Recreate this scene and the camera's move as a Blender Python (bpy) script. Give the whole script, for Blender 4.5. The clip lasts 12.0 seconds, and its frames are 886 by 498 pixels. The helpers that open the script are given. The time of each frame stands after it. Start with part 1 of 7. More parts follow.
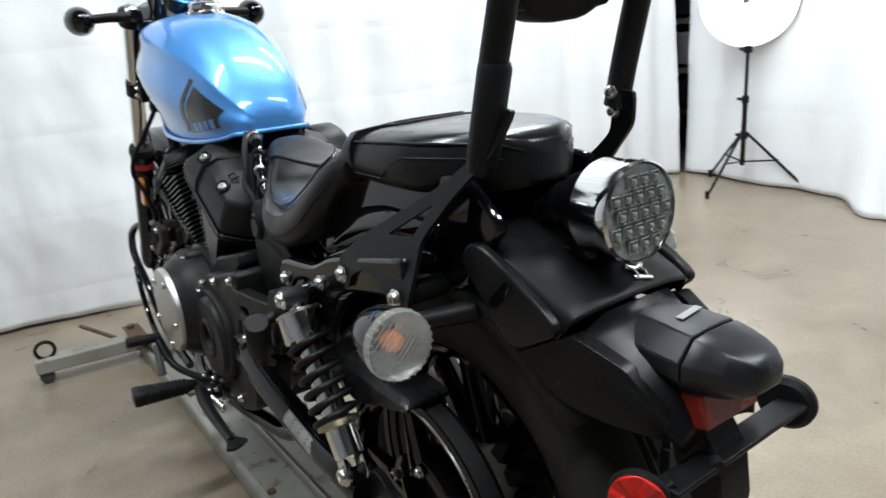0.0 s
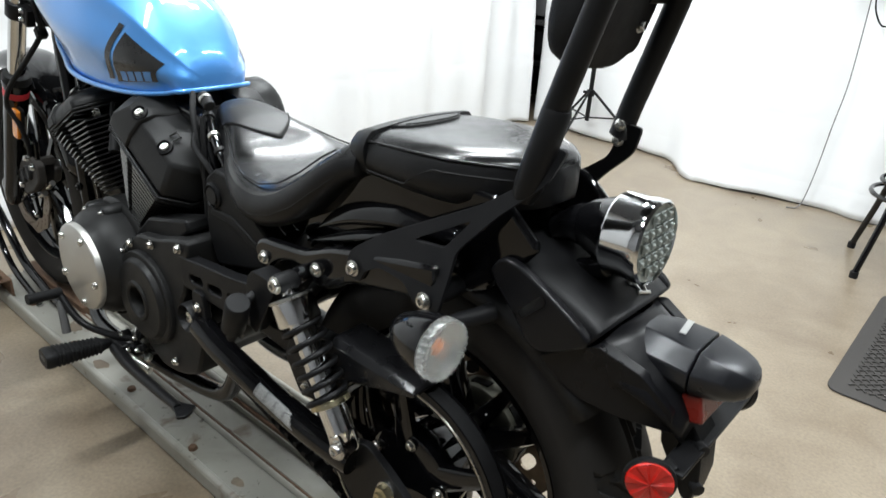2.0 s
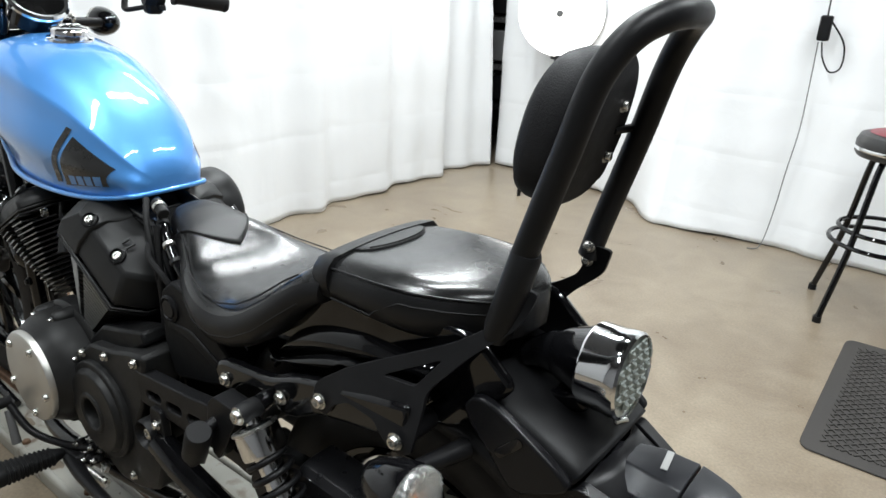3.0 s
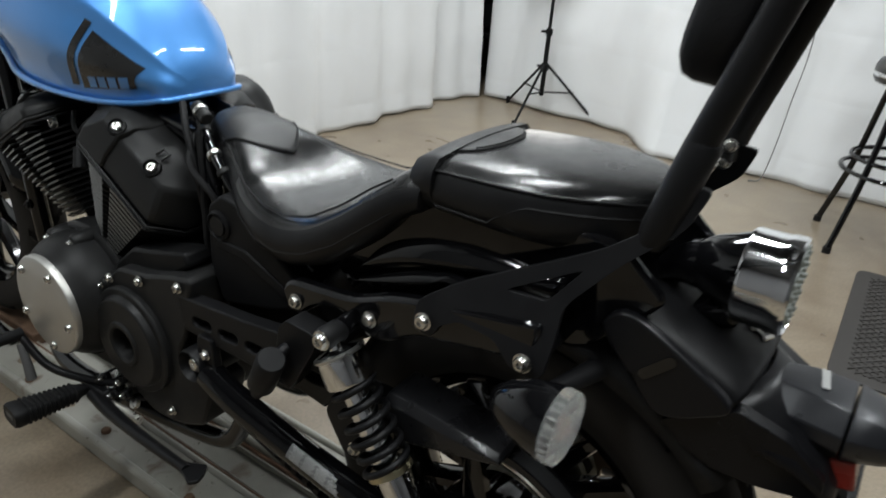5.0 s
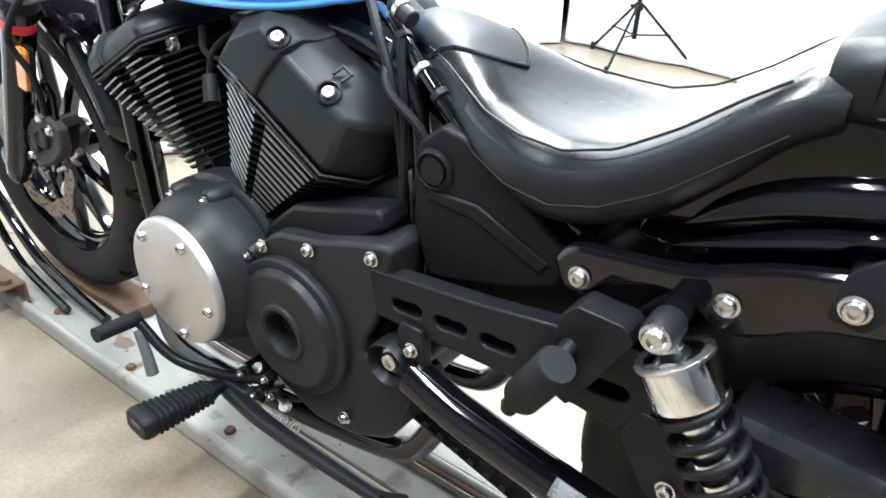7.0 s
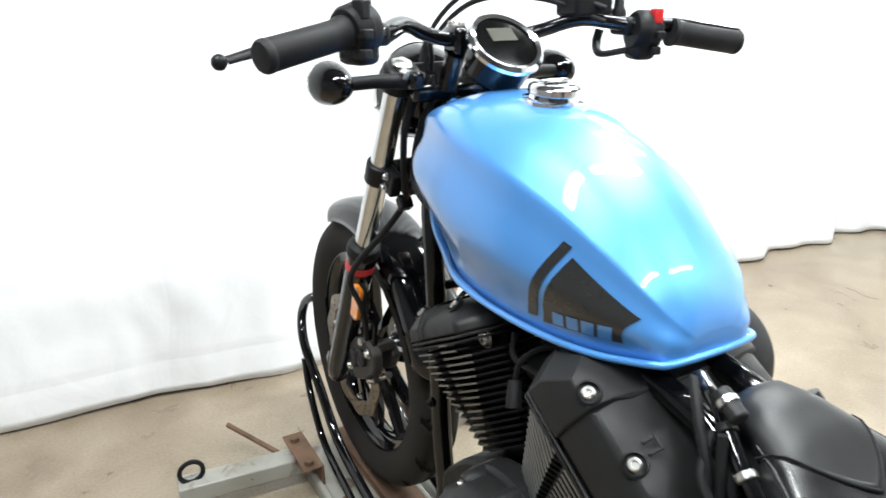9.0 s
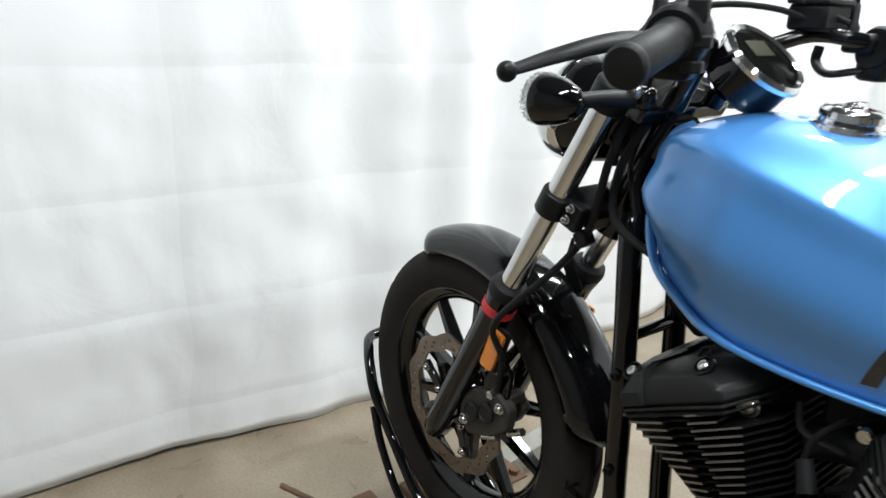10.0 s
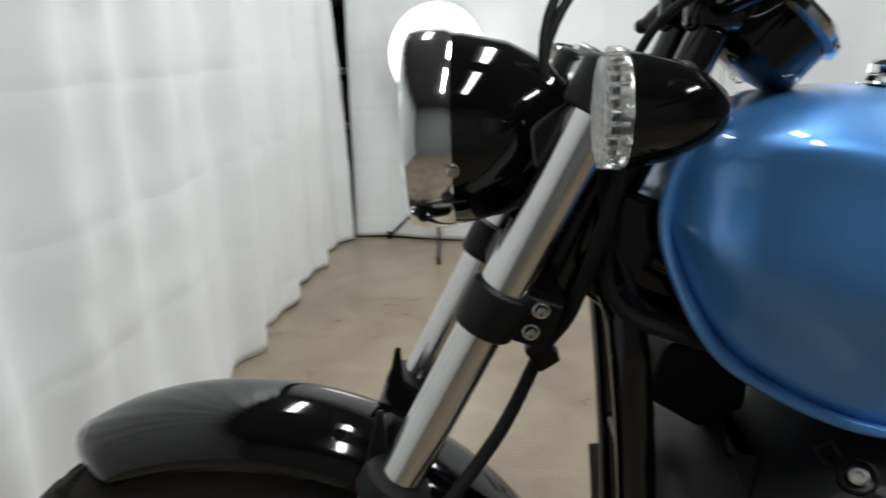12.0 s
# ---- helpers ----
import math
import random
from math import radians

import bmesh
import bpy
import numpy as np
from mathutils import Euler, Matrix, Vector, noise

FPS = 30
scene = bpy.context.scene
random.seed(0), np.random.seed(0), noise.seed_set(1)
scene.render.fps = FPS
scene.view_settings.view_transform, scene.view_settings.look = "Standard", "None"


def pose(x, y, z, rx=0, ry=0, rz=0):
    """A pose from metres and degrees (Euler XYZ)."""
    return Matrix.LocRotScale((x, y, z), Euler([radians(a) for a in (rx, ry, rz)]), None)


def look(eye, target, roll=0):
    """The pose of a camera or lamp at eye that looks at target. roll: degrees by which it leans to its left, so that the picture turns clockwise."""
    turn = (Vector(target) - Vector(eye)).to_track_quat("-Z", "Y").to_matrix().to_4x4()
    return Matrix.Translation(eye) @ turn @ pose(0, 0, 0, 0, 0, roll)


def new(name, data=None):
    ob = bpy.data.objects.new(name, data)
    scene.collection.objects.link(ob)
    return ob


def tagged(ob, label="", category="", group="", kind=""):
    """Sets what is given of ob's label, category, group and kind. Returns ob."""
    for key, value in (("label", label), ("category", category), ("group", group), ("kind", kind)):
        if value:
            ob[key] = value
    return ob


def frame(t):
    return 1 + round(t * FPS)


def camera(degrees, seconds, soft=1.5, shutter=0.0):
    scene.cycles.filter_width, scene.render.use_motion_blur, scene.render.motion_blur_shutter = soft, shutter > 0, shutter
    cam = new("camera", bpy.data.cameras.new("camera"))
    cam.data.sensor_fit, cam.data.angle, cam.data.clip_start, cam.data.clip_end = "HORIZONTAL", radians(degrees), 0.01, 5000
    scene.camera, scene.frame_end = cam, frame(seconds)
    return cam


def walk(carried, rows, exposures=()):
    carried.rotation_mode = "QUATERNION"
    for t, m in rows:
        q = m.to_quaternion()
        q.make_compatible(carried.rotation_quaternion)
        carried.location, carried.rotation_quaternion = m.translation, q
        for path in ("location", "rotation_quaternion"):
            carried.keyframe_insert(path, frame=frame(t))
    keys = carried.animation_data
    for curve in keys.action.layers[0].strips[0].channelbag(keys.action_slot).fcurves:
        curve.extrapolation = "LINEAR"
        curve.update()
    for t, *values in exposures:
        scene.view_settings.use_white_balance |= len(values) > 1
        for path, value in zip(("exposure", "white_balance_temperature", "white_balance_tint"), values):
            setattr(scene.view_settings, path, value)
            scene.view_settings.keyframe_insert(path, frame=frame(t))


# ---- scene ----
cam = camera(64.0, 12.0, soft=1.5, shutter=0.3)
PATH = [
    (0, (-0.708, 0.548, 0.994), (0.873, -0.525, 0.403), -4.4),
    (0.2, (-0.693, 0.575, 1.021), (0.798, -0.59, 0.374), -3.2),
    (0.5, (-0.67, 0.662, 1.022), (0.667, -0.638, 0.299), 0.2),
    (0.7, (-0.634, 0.734, 1.016), (0.599, -0.606, 0.186), 0.3),
    (1, (-0.604, 0.824, 0.999), (0.553, -0.592, 0.189), 3.9),
    (1.2, (-0.599, 0.842, 1.015), (0.537, -0.59, 0.203), 4.5),
    (1.5, (-0.59, 0.835, 1.04), (0.529, -0.611, 0.229), 4.8),
    (2, (-0.563, 0.758, 1.123), (0.613, -0.644, 0.315), 3.8),
    (2.5, (-0.533, 0.702, 1.181), (0.647, -0.7, 0.379), 3.5),
    (2.7, (-0.521, 0.698, 1.226), (0.64, -0.744, 0.469), 3.4),
    (4.3, (-0.423, 0.795, 1.24), (0.57, -0.77, 0.487), 4.1),
    (4.5, (-0.402, 0.808, 1.221), (0.572, -0.76, 0.452), 4.7),
    (5, (-0.308, 0.744, 1.137), (0.678, -0.759, 0.26), 4.2),
    (5.5, (-0.185, 0.681, 1.021), (0.94, -0.651, 0.041), -0.8),
    (6, (-0.039, 0.708, 0.949), (0.987, -0.718, -0.008), 0.4),
    (6.5, (0.056, 0.719, 0.958), (0.972, -0.771, -0.011), 3.9),
    (6.7, (0.068, 0.709, 0.961), (1.023, -0.75, -0.019), 3.2),
    (8.3, (0.153, 0.604, 1.137), (1.496, -0.637, 0.327), 1.2),
    (8.5, (0.169, 0.599, 1.171), (1.606, -0.599, 0.462), 1.9),
    (8.7, (0.178, 0.599, 1.201), (1.705, -0.512, 0.542), 1.6),
    (9, (0.204, 0.624, 1.213), (1.832, -0.313, 0.525), -0.1),
    (9.2, (0.256, 0.646, 1.21), (1.896, -0.284, 0.542), 0.6),
    (9.4, (0.338, 0.708, 1.202), (1.976, -0.25, 0.568), 2.2),
    (9.5, (0.385, 0.748, 1.198), (2.02, -0.213, 0.563), 1.9),
    (9.8, (0.523, 0.844, 1.19), (2.104, -0.213, 0.567), 1.1),
    (10, (0.611, 0.885, 1.187), (2.102, -0.278, 0.533), 2.5),
    (10.2, (0.697, 0.858, 1.185), (2.149, -0.308, 0.455), -0.0),
    (10.5, (0.854, 0.833, 1.147), (2.326, -0.33, 0.455), -2.3),
    (10.7, (0.941, 0.793, 1.183), (2.35, -0.441, 0.483), -2.4),
    (11, (1.042, 0.781, 1.151), (2.307, -0.62, 0.491), 0.8),
    (11.2, (1.13, 0.772, 1.132), (2.196, -0.822, 0.562), 2.9),
    (11.5, (1.238, 0.73, 1.145), (1.785, -1.114, 0.598), 1.0),
    (11.7, (1.294, 0.688, 1.136), (1.749, -1.175, 0.568), -1.6),
    (12, (1.348, 0.647, 1.121), (1.469, -1.264, 0.542), -0.9),
]
walk(cam, [(t, look(eye, target, roll)) for t, eye, target, roll in PATH],
     exposures=[(0.0, -0.18, 6300, 10), (0.5, -0.33, 6400, 10), (1.0, -0.1, 6350, 10), (2.0, 0.1, 6450, 10), (2.7, 0.0, 6450, 10), (4.5, -0.82, 6650, 10), (5.0, -0.7, 6500, 10), (5.5, 0.22, 6000, 10), (6.0, 0.92, 5750, 10), (6.5, 1.36, 5850, 10),
                (8.5, 0.85, 6500, 10), (9.2, 0.42, 6500, 10), (10.0, -0.12, 6500, 10), (10.5, -0.38, 6550, 10), (11.0, -0.38, 6580, 10), (11.5, -0.66, 6600, 10), (12.0, -0.9, 6650, 10)])

# ---------------------------------------------------------------- world and lamps
world = bpy.data.worlds.new("world")
world.use_nodes = True
scene.world = world
world.node_tree.nodes["Background"].inputs["Color"].default_value = (0.8, 0.85, 0.9, 1)
world.node_tree.nodes["Background"].inputs["Strength"].default_value = 0.05


def area_lamp(x, y, z, sx, sy, watts, colour=(0.93, 0.985, 1.0), turn=0):
    data = bpy.data.lights.new("tube_lamp", "AREA")
    data.shape, data.size, data.size_y = "RECTANGLE", sx, sy
    data.energy, data.color = watts, colour
    ob = new("tube_lamp", data)
    ob.matrix_world = pose(x, y, z, 0, 0, turn)
    return ob


LAMPS = [(0.85, 0.95, 0), (0.85, -0.75, 0), (-0.95, 0.5, 0), (-0.95, -1.6, 0), (1.65, -1.95, 0)]
for lx, ly, lt in LAMPS:
    area_lamp(lx, ly, 2.78, 0.11, 1.2, 50, turn=lt)


# ---------------------------------------------------------------- materials
def material(name, colour, rough=0.5, metal=0.0, coat=0.0, vary=0.15, scale=40.0, bump=0.0, bump_scale=300.0,
             rough_vary=0.1, ior=1.5, coat_rough=0.05, sheen=0.0, spec=0.5):
    m = bpy.data.materials.new(name)
    m.use_nodes = True
    n, l = m.node_tree.nodes, m.node_tree.links
    b = n["Principled BSDF"]
    tc = n.new("ShaderNodeTexCoord")
    big = n.new("ShaderNodeTexNoise")
    big.inputs["Scale"].default_value, big.inputs["Detail"].default_value = scale * 0.15, 3
    small = n.new("ShaderNodeTexNoise")
    small.inputs["Scale"].default_value, small.inputs["Detail"].default_value = scale, 4
    for t in (big, small):
        l.new(tc.outputs["Object"], t.inputs["Vector"])
    mixv = n.new("ShaderNodeMath")
    mixv.operation = "ADD"
    l.new(big.outputs["Fac"], mixv.inputs[0])
    l.new(small.outputs["Fac"], mixv.inputs[1])
    ramp = n.new("ShaderNodeMapRange")
    ramp.inputs["From Min"].default_value, ramp.inputs["From Max"].default_value = 0.6, 1.4
    ramp.inputs["To Min"].default_value, ramp.inputs["To Max"].default_value = 1 - vary, 1 + vary
    l.new(mixv.outputs[0], ramp.inputs["Value"])
    mul = n.new("ShaderNodeMix")
    mul.data_type, mul.blend_type = "RGBA", "MULTIPLY"
    mul.inputs[0].default_value = 1.0
    mul.inputs[6].default_value = (*colour, 1)
    l.new(ramp.outputs[0], mul.inputs[7])
    l.new(mul.outputs[2], b.inputs["Base Color"])
    rr = n.new("ShaderNodeMapRange")
    rr.inputs["From Min"].default_value, rr.inputs["From Max"].default_value = 0.6, 1.4
    rr.inputs["To Min"].default_value, rr.inputs["To Max"].default_value = max(0.02, rough - rough_vary), rough + rough_vary
    l.new(mixv.outputs[0], rr.inputs["Value"])
    l.new(rr.outputs[0], b.inputs["Roughness"])
    b.inputs["Metallic"].default_value = metal
    b.inputs["Coat Weight"].default_value = coat
    b.inputs["Coat Roughness"].default_value = coat_rough
    b.inputs["IOR"].default_value = ior
    b.inputs["Sheen Weight"].default_value = sheen
    b.inputs["Specular IOR Level"].default_value = spec
    if bump:
        bt = n.new("ShaderNodeTexNoise")
        bt.inputs["Scale"].default_value, bt.inputs["Detail"].default_value = bump_scale, 3
        l.new(tc.outputs["Object"], bt.inputs["Vector"])
        bn = n.new("ShaderNodeBump")
        bn.inputs["Strength"].default_value, bn.inputs["Distance"].default_value = bump, 0.002
        l.new(bt.outputs["Fac"], bn.inputs["Height"])
        l.new(bn.outputs["Normal"], b.inputs["Normal"])
    return m


GLOSS_BLACK = material("gloss_black_paint", (0.003, 0.003, 0.0035), 0.06, rough_vary=0.03, vary=0.2, spec=0.5)
SATIN_BLACK = material("satin_black_powder_coat", (0.0075, 0.0075, 0.0082), 0.42, bump=0.12, bump_scale=900, vary=0.2, spec=0.2)
ENGINE_BLACK = material("engine_black_paint", (0.0065, 0.0065, 0.0068), 0.42, bump=0.12, bump_scale=600, vary=0.25, spec=0.16)
COVER_GREY = material("dark_grey_cast_cover", (0.016, 0.016, 0.016), 0.42, metal=0.1, bump=0.12, bump_scale=500, spec=0.2)
PLASTIC_BLACK = material("matt_black_plastic", (0.007, 0.007, 0.0075), 0.5, bump=0.2, bump_scale=700, spec=0.16)
SEMI_BLACK = material("semi_gloss_black_plastic", (0.006, 0.006, 0.007), 0.33, bump=0.04, bump_scale=800, vary=0.2, spec=0.22)
CROWN_BLACK = material("gloss_black_mudguard_plastic", (0.005, 0.005, 0.0055), 0.42, bump=0.03, bump_scale=800, vary=0.2, spec=0.18)
GUARD_BLACK = material("satin_black_guard_plastic", (0.007, 0.007, 0.008), 0.27, bump=0.05, bump_scale=700, vary=0.2, spec=0.5)
HUB_DUSTY = material("dusty_cast_hub", (0.13, 0.125, 0.095), 0.5, metal=0.5, vary=0.35, scale=45, bump=0.15, bump_scale=350)
TAIL_GREY = material("dark_grey_satin_plastic", (0.016, 0.0168, 0.020), 0.33, metal=0.25, vary=0.1, bump=0.05, bump_scale=800, spec=0.5)
SEAT_TOP = material("worn_shiny_seat_vinyl", (0.008, 0.008, 0.0082), 0.24, bump=0.08, bump_scale=380, vary=0.3, rough_vary=0.09, spec=0.5)
LEATHER = material("black_seat_vinyl", (0.006, 0.006, 0.0065), 0.42, bump=0.10, bump_scale=450, vary=0.25, rough_vary=0.08, spec=0.3)
RUBBER = material("black_rubber", (0.007, 0.007, 0.0075), 0.6, bump=0.2, bump_scale=500, vary=0.3, spec=0.25)
TYRE = material("tyre_rubber", (0.017, 0.0158, 0.015), 0.62, bump=0.1, bump_scale=420, vary=0.18, scale=25, spec=0.25)
TYRE_DUSTY = material("dusty_tyre_rubber", (0.021, 0.0185, 0.0162), 0.85, bump=0.12, bump_scale=380, vary=0.3, scale=18, spec=0.2)
CHROME = material("chrome", (0.85, 0.86, 0.87), 0.09, metal=1.0, rough_vary=0.04, vary=0.05)
STEEL = material("bright_zinc_steel", (0.62, 0.61, 0.58), 0.28, metal=1.0, vary=0.15)
SILVER = material("brushed_silver_cover", (0.56, 0.55, 0.52), 0.42, metal=0.9, vary=0.08, bump=0.1, bump_scale=900)
FORK_STEEL = material("satin_chromed_fork_tube", (0.66, 0.66, 0.65), 0.12, metal=1.0, vary=0.08)
FIN_EDGE = material("machined_fin_edge", (0.27, 0.27, 0.265), 0.42, metal=1.0, vary=0.15)
GOLD = material("yellow_zinc", (0.55, 0.49, 0.32), 0.3, metal=1.0)
BULB = material("amber_bulb_glass", (0.34, 0.10, 0.025), 0.2, coat=0.5)
ORANGE = material("amber_reflector", (0.85, 0.26, 0.02), 0.25, coat=0.8, bump=0.5, bump_scale=900)
RED = material("red_reflector", (0.62, 0.012, 0.006), 0.25, coat=0.2, bump=0.4, bump_scale=900)
RED_DULL = material("dull_red_reflector", (0.20, 0.014, 0.008), 0.3, coat=0.2, bump=0.3, bump_scale=900)
RED_PLASTIC = material("red_plastic", (0.6, 0.02, 0.02), 0.4)
RED_TAPE = material("red_tape", (0.6, 0.03, 0.04), 0.5)
MIRROR = material("mirror_glass", (0.75, 0.77, 0.76), 0.02, metal=1.0, vary=0.02)
DISC = material("brake_disc_steel", (0.23, 0.185, 0.145), 0.4, metal=0.9, vary=0.35, scale=60)
RUST = material("rusty_steel", (0.13, 0.075, 0.045), 0.75, metal=0.2, vary=0.5, scale=35, bump=0.4, bump_scale=200)
DISH = material("silvered_lamp_dish", (0.42, 0.42, 0.41), 0.16, metal=0.95, vary=0.2, scale=120, bump=0.5, bump_scale=260)
DIODE = material("pale_diode_plastic", (0.30, 0.33, 0.31), 0.22, metal=0.5, vary=0.25, scale=90)
STAIN = material("faint_rust_stain", (0.17, 0.135, 0.10), 0.7, vary=0.5, scale=40)
LABEL = material("grey_printed_label", (0.16, 0.16, 0.16), 0.4, vary=0.1)
PALE_PRINT = material("pale_print", (0.36, 0.36, 0.35), 0.5)
DECAL = material("black_tank_decal", (0.014, 0.014, 0.014), 0.3, coat=0.5)
SMOKE = material("lcd_glass", (0.003, 0.003, 0.003), 0.08, spec=0.06)
LCD = material("lcd_panel", (0.026, 0.026, 0.015), 0.4, spec=0.08)
CASTER = material("grey_caster", (0.08, 0.08, 0.08), 0.6)
WHITE_PAPER = material("white_tag", (0.7, 0.7, 0.66), 0.6)


def blue_paint():
    m = material("metallic_blue_paint", (0.078, 0.285, 0.68), 0.38, metal=0.43, coat=1.0, vary=0.06, scale=8, rough_vary=0.03, coat_rough=0.03)
    n, l = m.node_tree.nodes, m.node_tree.links
    b = n["Principled BSDF"]
    tc = n.new("ShaderNodeTexCoord")
    fl = n.new("ShaderNodeTexVoronoi")
    fl.inputs["Scale"].default_value = 2600
    l.new(tc.outputs["Object"], fl.inputs["Vector"])
    bn = n.new("ShaderNodeBump")
    bn.inputs["Strength"].default_value, bn.inputs["Distance"].default_value = 0.12, 0.0006
    l.new(fl.outputs["Distance"], bn.inputs["Height"])
    l.new(bn.outputs["Normal"], b.inputs["Normal"])
    return m


BLUE = blue_paint()


def clear_lens():
    m = material("clear_ribbed_lens", (0.94, 0.95, 0.94), 0.02, bump=0.06, bump_scale=300, vary=0.05, rough_vary=0.03)
    b = m.node_tree.nodes["Principled BSDF"]
    b.inputs["Transmission Weight"].default_value = 0.97
    return m


LENS = clear_lens()


def glow(name, colour, strength):
    m = bpy.data.materials.new(name)
    m.use_nodes = True
    b = m.node_tree.nodes["Principled BSDF"]
    b.inputs["Base Color"].default_value = (0.9, 0.9, 0.88, 1)
    b.inputs["Emission Color"].default_value = (*colour, 1)
    b.inputs["Emission Strength"].default_value = strength
    return m


DIFFUSER = glow("lit_lamp_diffuser", (1.0, 0.98, 0.94), 5.0)
TUBE_GLOW = glow("lit_tube", (1.0, 0.97, 0.93), 3.0)


def concrete():
    m = bpy.data.materials.new("sealed_concrete")
    m.use_nodes = True
    n, l = m.node_tree.nodes, m.node_tree.links
    b = n["Principled BSDF"]
    tc = n.new("ShaderNodeTexCoord")
    ramps = []
    for sc, det, dist in ((0.9, 6, 0.5), (5, 8, 0.8), (120, 4, 0.0)):
        t = n.new("ShaderNodeTexNoise")
        t.inputs["Scale"].default_value, t.inputs["Detail"].default_value, t.inputs["Distortion"].default_value = sc, det, dist
        l.new(tc.outputs["Object"], t.inputs["Vector"])
        ramps.append(t)
    cr = n.new("ShaderNodeValToRGB")
    cr.color_ramp.elements[0].position, cr.color_ramp.elements[0].color = 0.38, (0.245, 0.190, 0.132, 1)
    cr.color_ramp.elements[1].position, cr.color_ramp.elements[1].color = 0.62, (0.385, 0.318, 0.232, 1)
    add = n.new("ShaderNodeMath")
    add.operation = "MULTIPLY_ADD"
    add.inputs[1].default_value = 0.45
    l.new(ramps[1].outputs["Fac"], add.inputs[0])
    sub = n.new("ShaderNodeMath")
    sub.operation = "MULTIPLY"
    sub.inputs[1].default_value = 0.55
    l.new(ramps[0].outputs["Fac"], sub.inputs[0])
    l.new(sub.outputs[0], add.inputs[2])
    l.new(add.outputs[0], cr.inputs["Fac"])
    mul = n.new("ShaderNodeMix")
    mul.data_type, mul.blend_type = "RGBA", "MULTIPLY"
    mul.inputs[0].default_value = 0.5
    l.new(cr.outputs["Color"], mul.inputs[6])
    l.new(ramps[2].outputs["Fac"], mul.inputs[7])
    l.new(mul.outputs[2], b.inputs["Base Color"])
    rr = n.new("ShaderNodeMapRange")
    rr.inputs["To Min"].default_value, rr.inputs["To Max"].default_value = 0.20, 0.42
    l.new(ramps[1].outputs["Fac"], rr.inputs["Value"])
    l.new(rr.outputs[0], b.inputs["Roughness"])
    bn = n.new("ShaderNodeBump")
    bn.inputs["Strength"].default_value, bn.inputs["Distance"].default_value = 0.06, 0.003
    l.new(ramps[1].outputs["Fac"], bn.inputs["Height"])
    l.new(bn.outputs["Normal"], b.inputs["Normal"])
    return m


CONCRETE = concrete()


def cloth():
    """Thin white cloth with pressed fold lines and crumples."""
    m = material("white_curtain_cloth", (0.80, 0.81, 0.82), 0.9, vary=0.03, scale=3, sheen=0.1)
    n, l = m.node_tree.nodes, m.node_tree.links
    tc = n.new("ShaderNodeTexCoord")
    sep = n.new("ShaderNodeSeparateXYZ")
    l.new(tc.outputs["Object"], sep.inputs[0])
    wob = n.new("ShaderNodeTexNoise")
    wob.inputs["Scale"].default_value, wob.inputs["Detail"].default_value = 1.3, 2
    l.new(tc.outputs["Object"], wob.inputs["Vector"])

    def calc(op, a, b=0.0, c=0.0):
        q = n.new("ShaderNodeMath")
        q.operation = op
        for k, v in enumerate((a, b, c)):
            if isinstance(v, (int, float)):
                q.inputs[k].default_value = v
            else:
                l.new(v, q.inputs[k])
        return q.outputs[0]

    lines = []
    for axis, step in (("Z", 0.30), ("Y", 0.92)):
        u = calc("MULTIPLY_ADD", wob.outputs["Fac"], 0.16, calc("DIVIDE", sep.outputs[axis], step))
        d = calc("ABSOLUTE", calc("SUBTRACT", calc("FRACT", u), 0.5))
        lines.append(calc("SMOOTH_MIN", calc("MULTIPLY", d, step / 0.03), 1.0, 0.3))
    crumple = n.new("ShaderNodeTexNoise")
    crumple.inputs["Scale"].default_value, crumple.inputs["Detail"].default_value, crumple.inputs["Distortion"].default_value = 6.0, 5, 0.8
    l.new(tc.outputs["Object"], crumple.inputs["Vector"])
    h = calc("MULTIPLY_ADD", crumple.outputs["Fac"], 2.2, calc("ADD", lines[0], calc("MULTIPLY", lines[1], 0.8)))
    bn = n.new("ShaderNodeBump")
    bn.inputs["Strength"].default_value, bn.inputs["Distance"].default_value = 0.5, 0.0026
    l.new(h, bn.inputs["Height"])
    l.new(bn.outputs["Normal"], n["Principled BSDF"].inputs["Normal"])
    return m


CLOTH = cloth()


def worn_steel():
    """Galvanised grey steel with brown and greenish dirt and rust spots."""
    m = material("worn_grey_painted_steel", (0.33, 0.322, 0.285), 0.45, metal=0.12, vary=0.16, scale=10, spec=0.4)
    n, l = m.node_tree.nodes, m.node_tree.links
    b = n["Principled BSDF"]
    src = b.inputs["Base Color"].links[0].from_socket
    tc = n.new("ShaderNodeTexCoord")
    for scale, lo, hi, most, tint in ((5.0, 0.50, 0.72, 0.55, (0.15, 0.14, 0.10)), (13.0, 0.60, 0.70, 0.85, (0.13, 0.085, 0.06)), (60.0, 0.66, 0.72, 0.7, (0.07, 0.055, 0.045))):
        t = n.new("ShaderNodeTexNoise")
        t.inputs["Scale"].default_value, t.inputs["Detail"].default_value, t.inputs["Distortion"].default_value = scale, 6, 0.4
        l.new(tc.outputs["Object"], t.inputs["Vector"])
        r = n.new("ShaderNodeMapRange")
        r.inputs["From Min"].default_value, r.inputs["From Max"].default_value, r.inputs["To Max"].default_value = lo, hi, most
        l.new(t.outputs["Fac"], r.inputs["Value"])
        mx = n.new("ShaderNodeMix")
        mx.data_type = "RGBA"
        mx.inputs[7].default_value = (*tint, 1)
        l.new(r.outputs[0], mx.inputs[0])
        l.new(src, mx.inputs[6])
        src = mx.outputs[2]
    l.new(src, b.inputs["Base Color"])
    return m


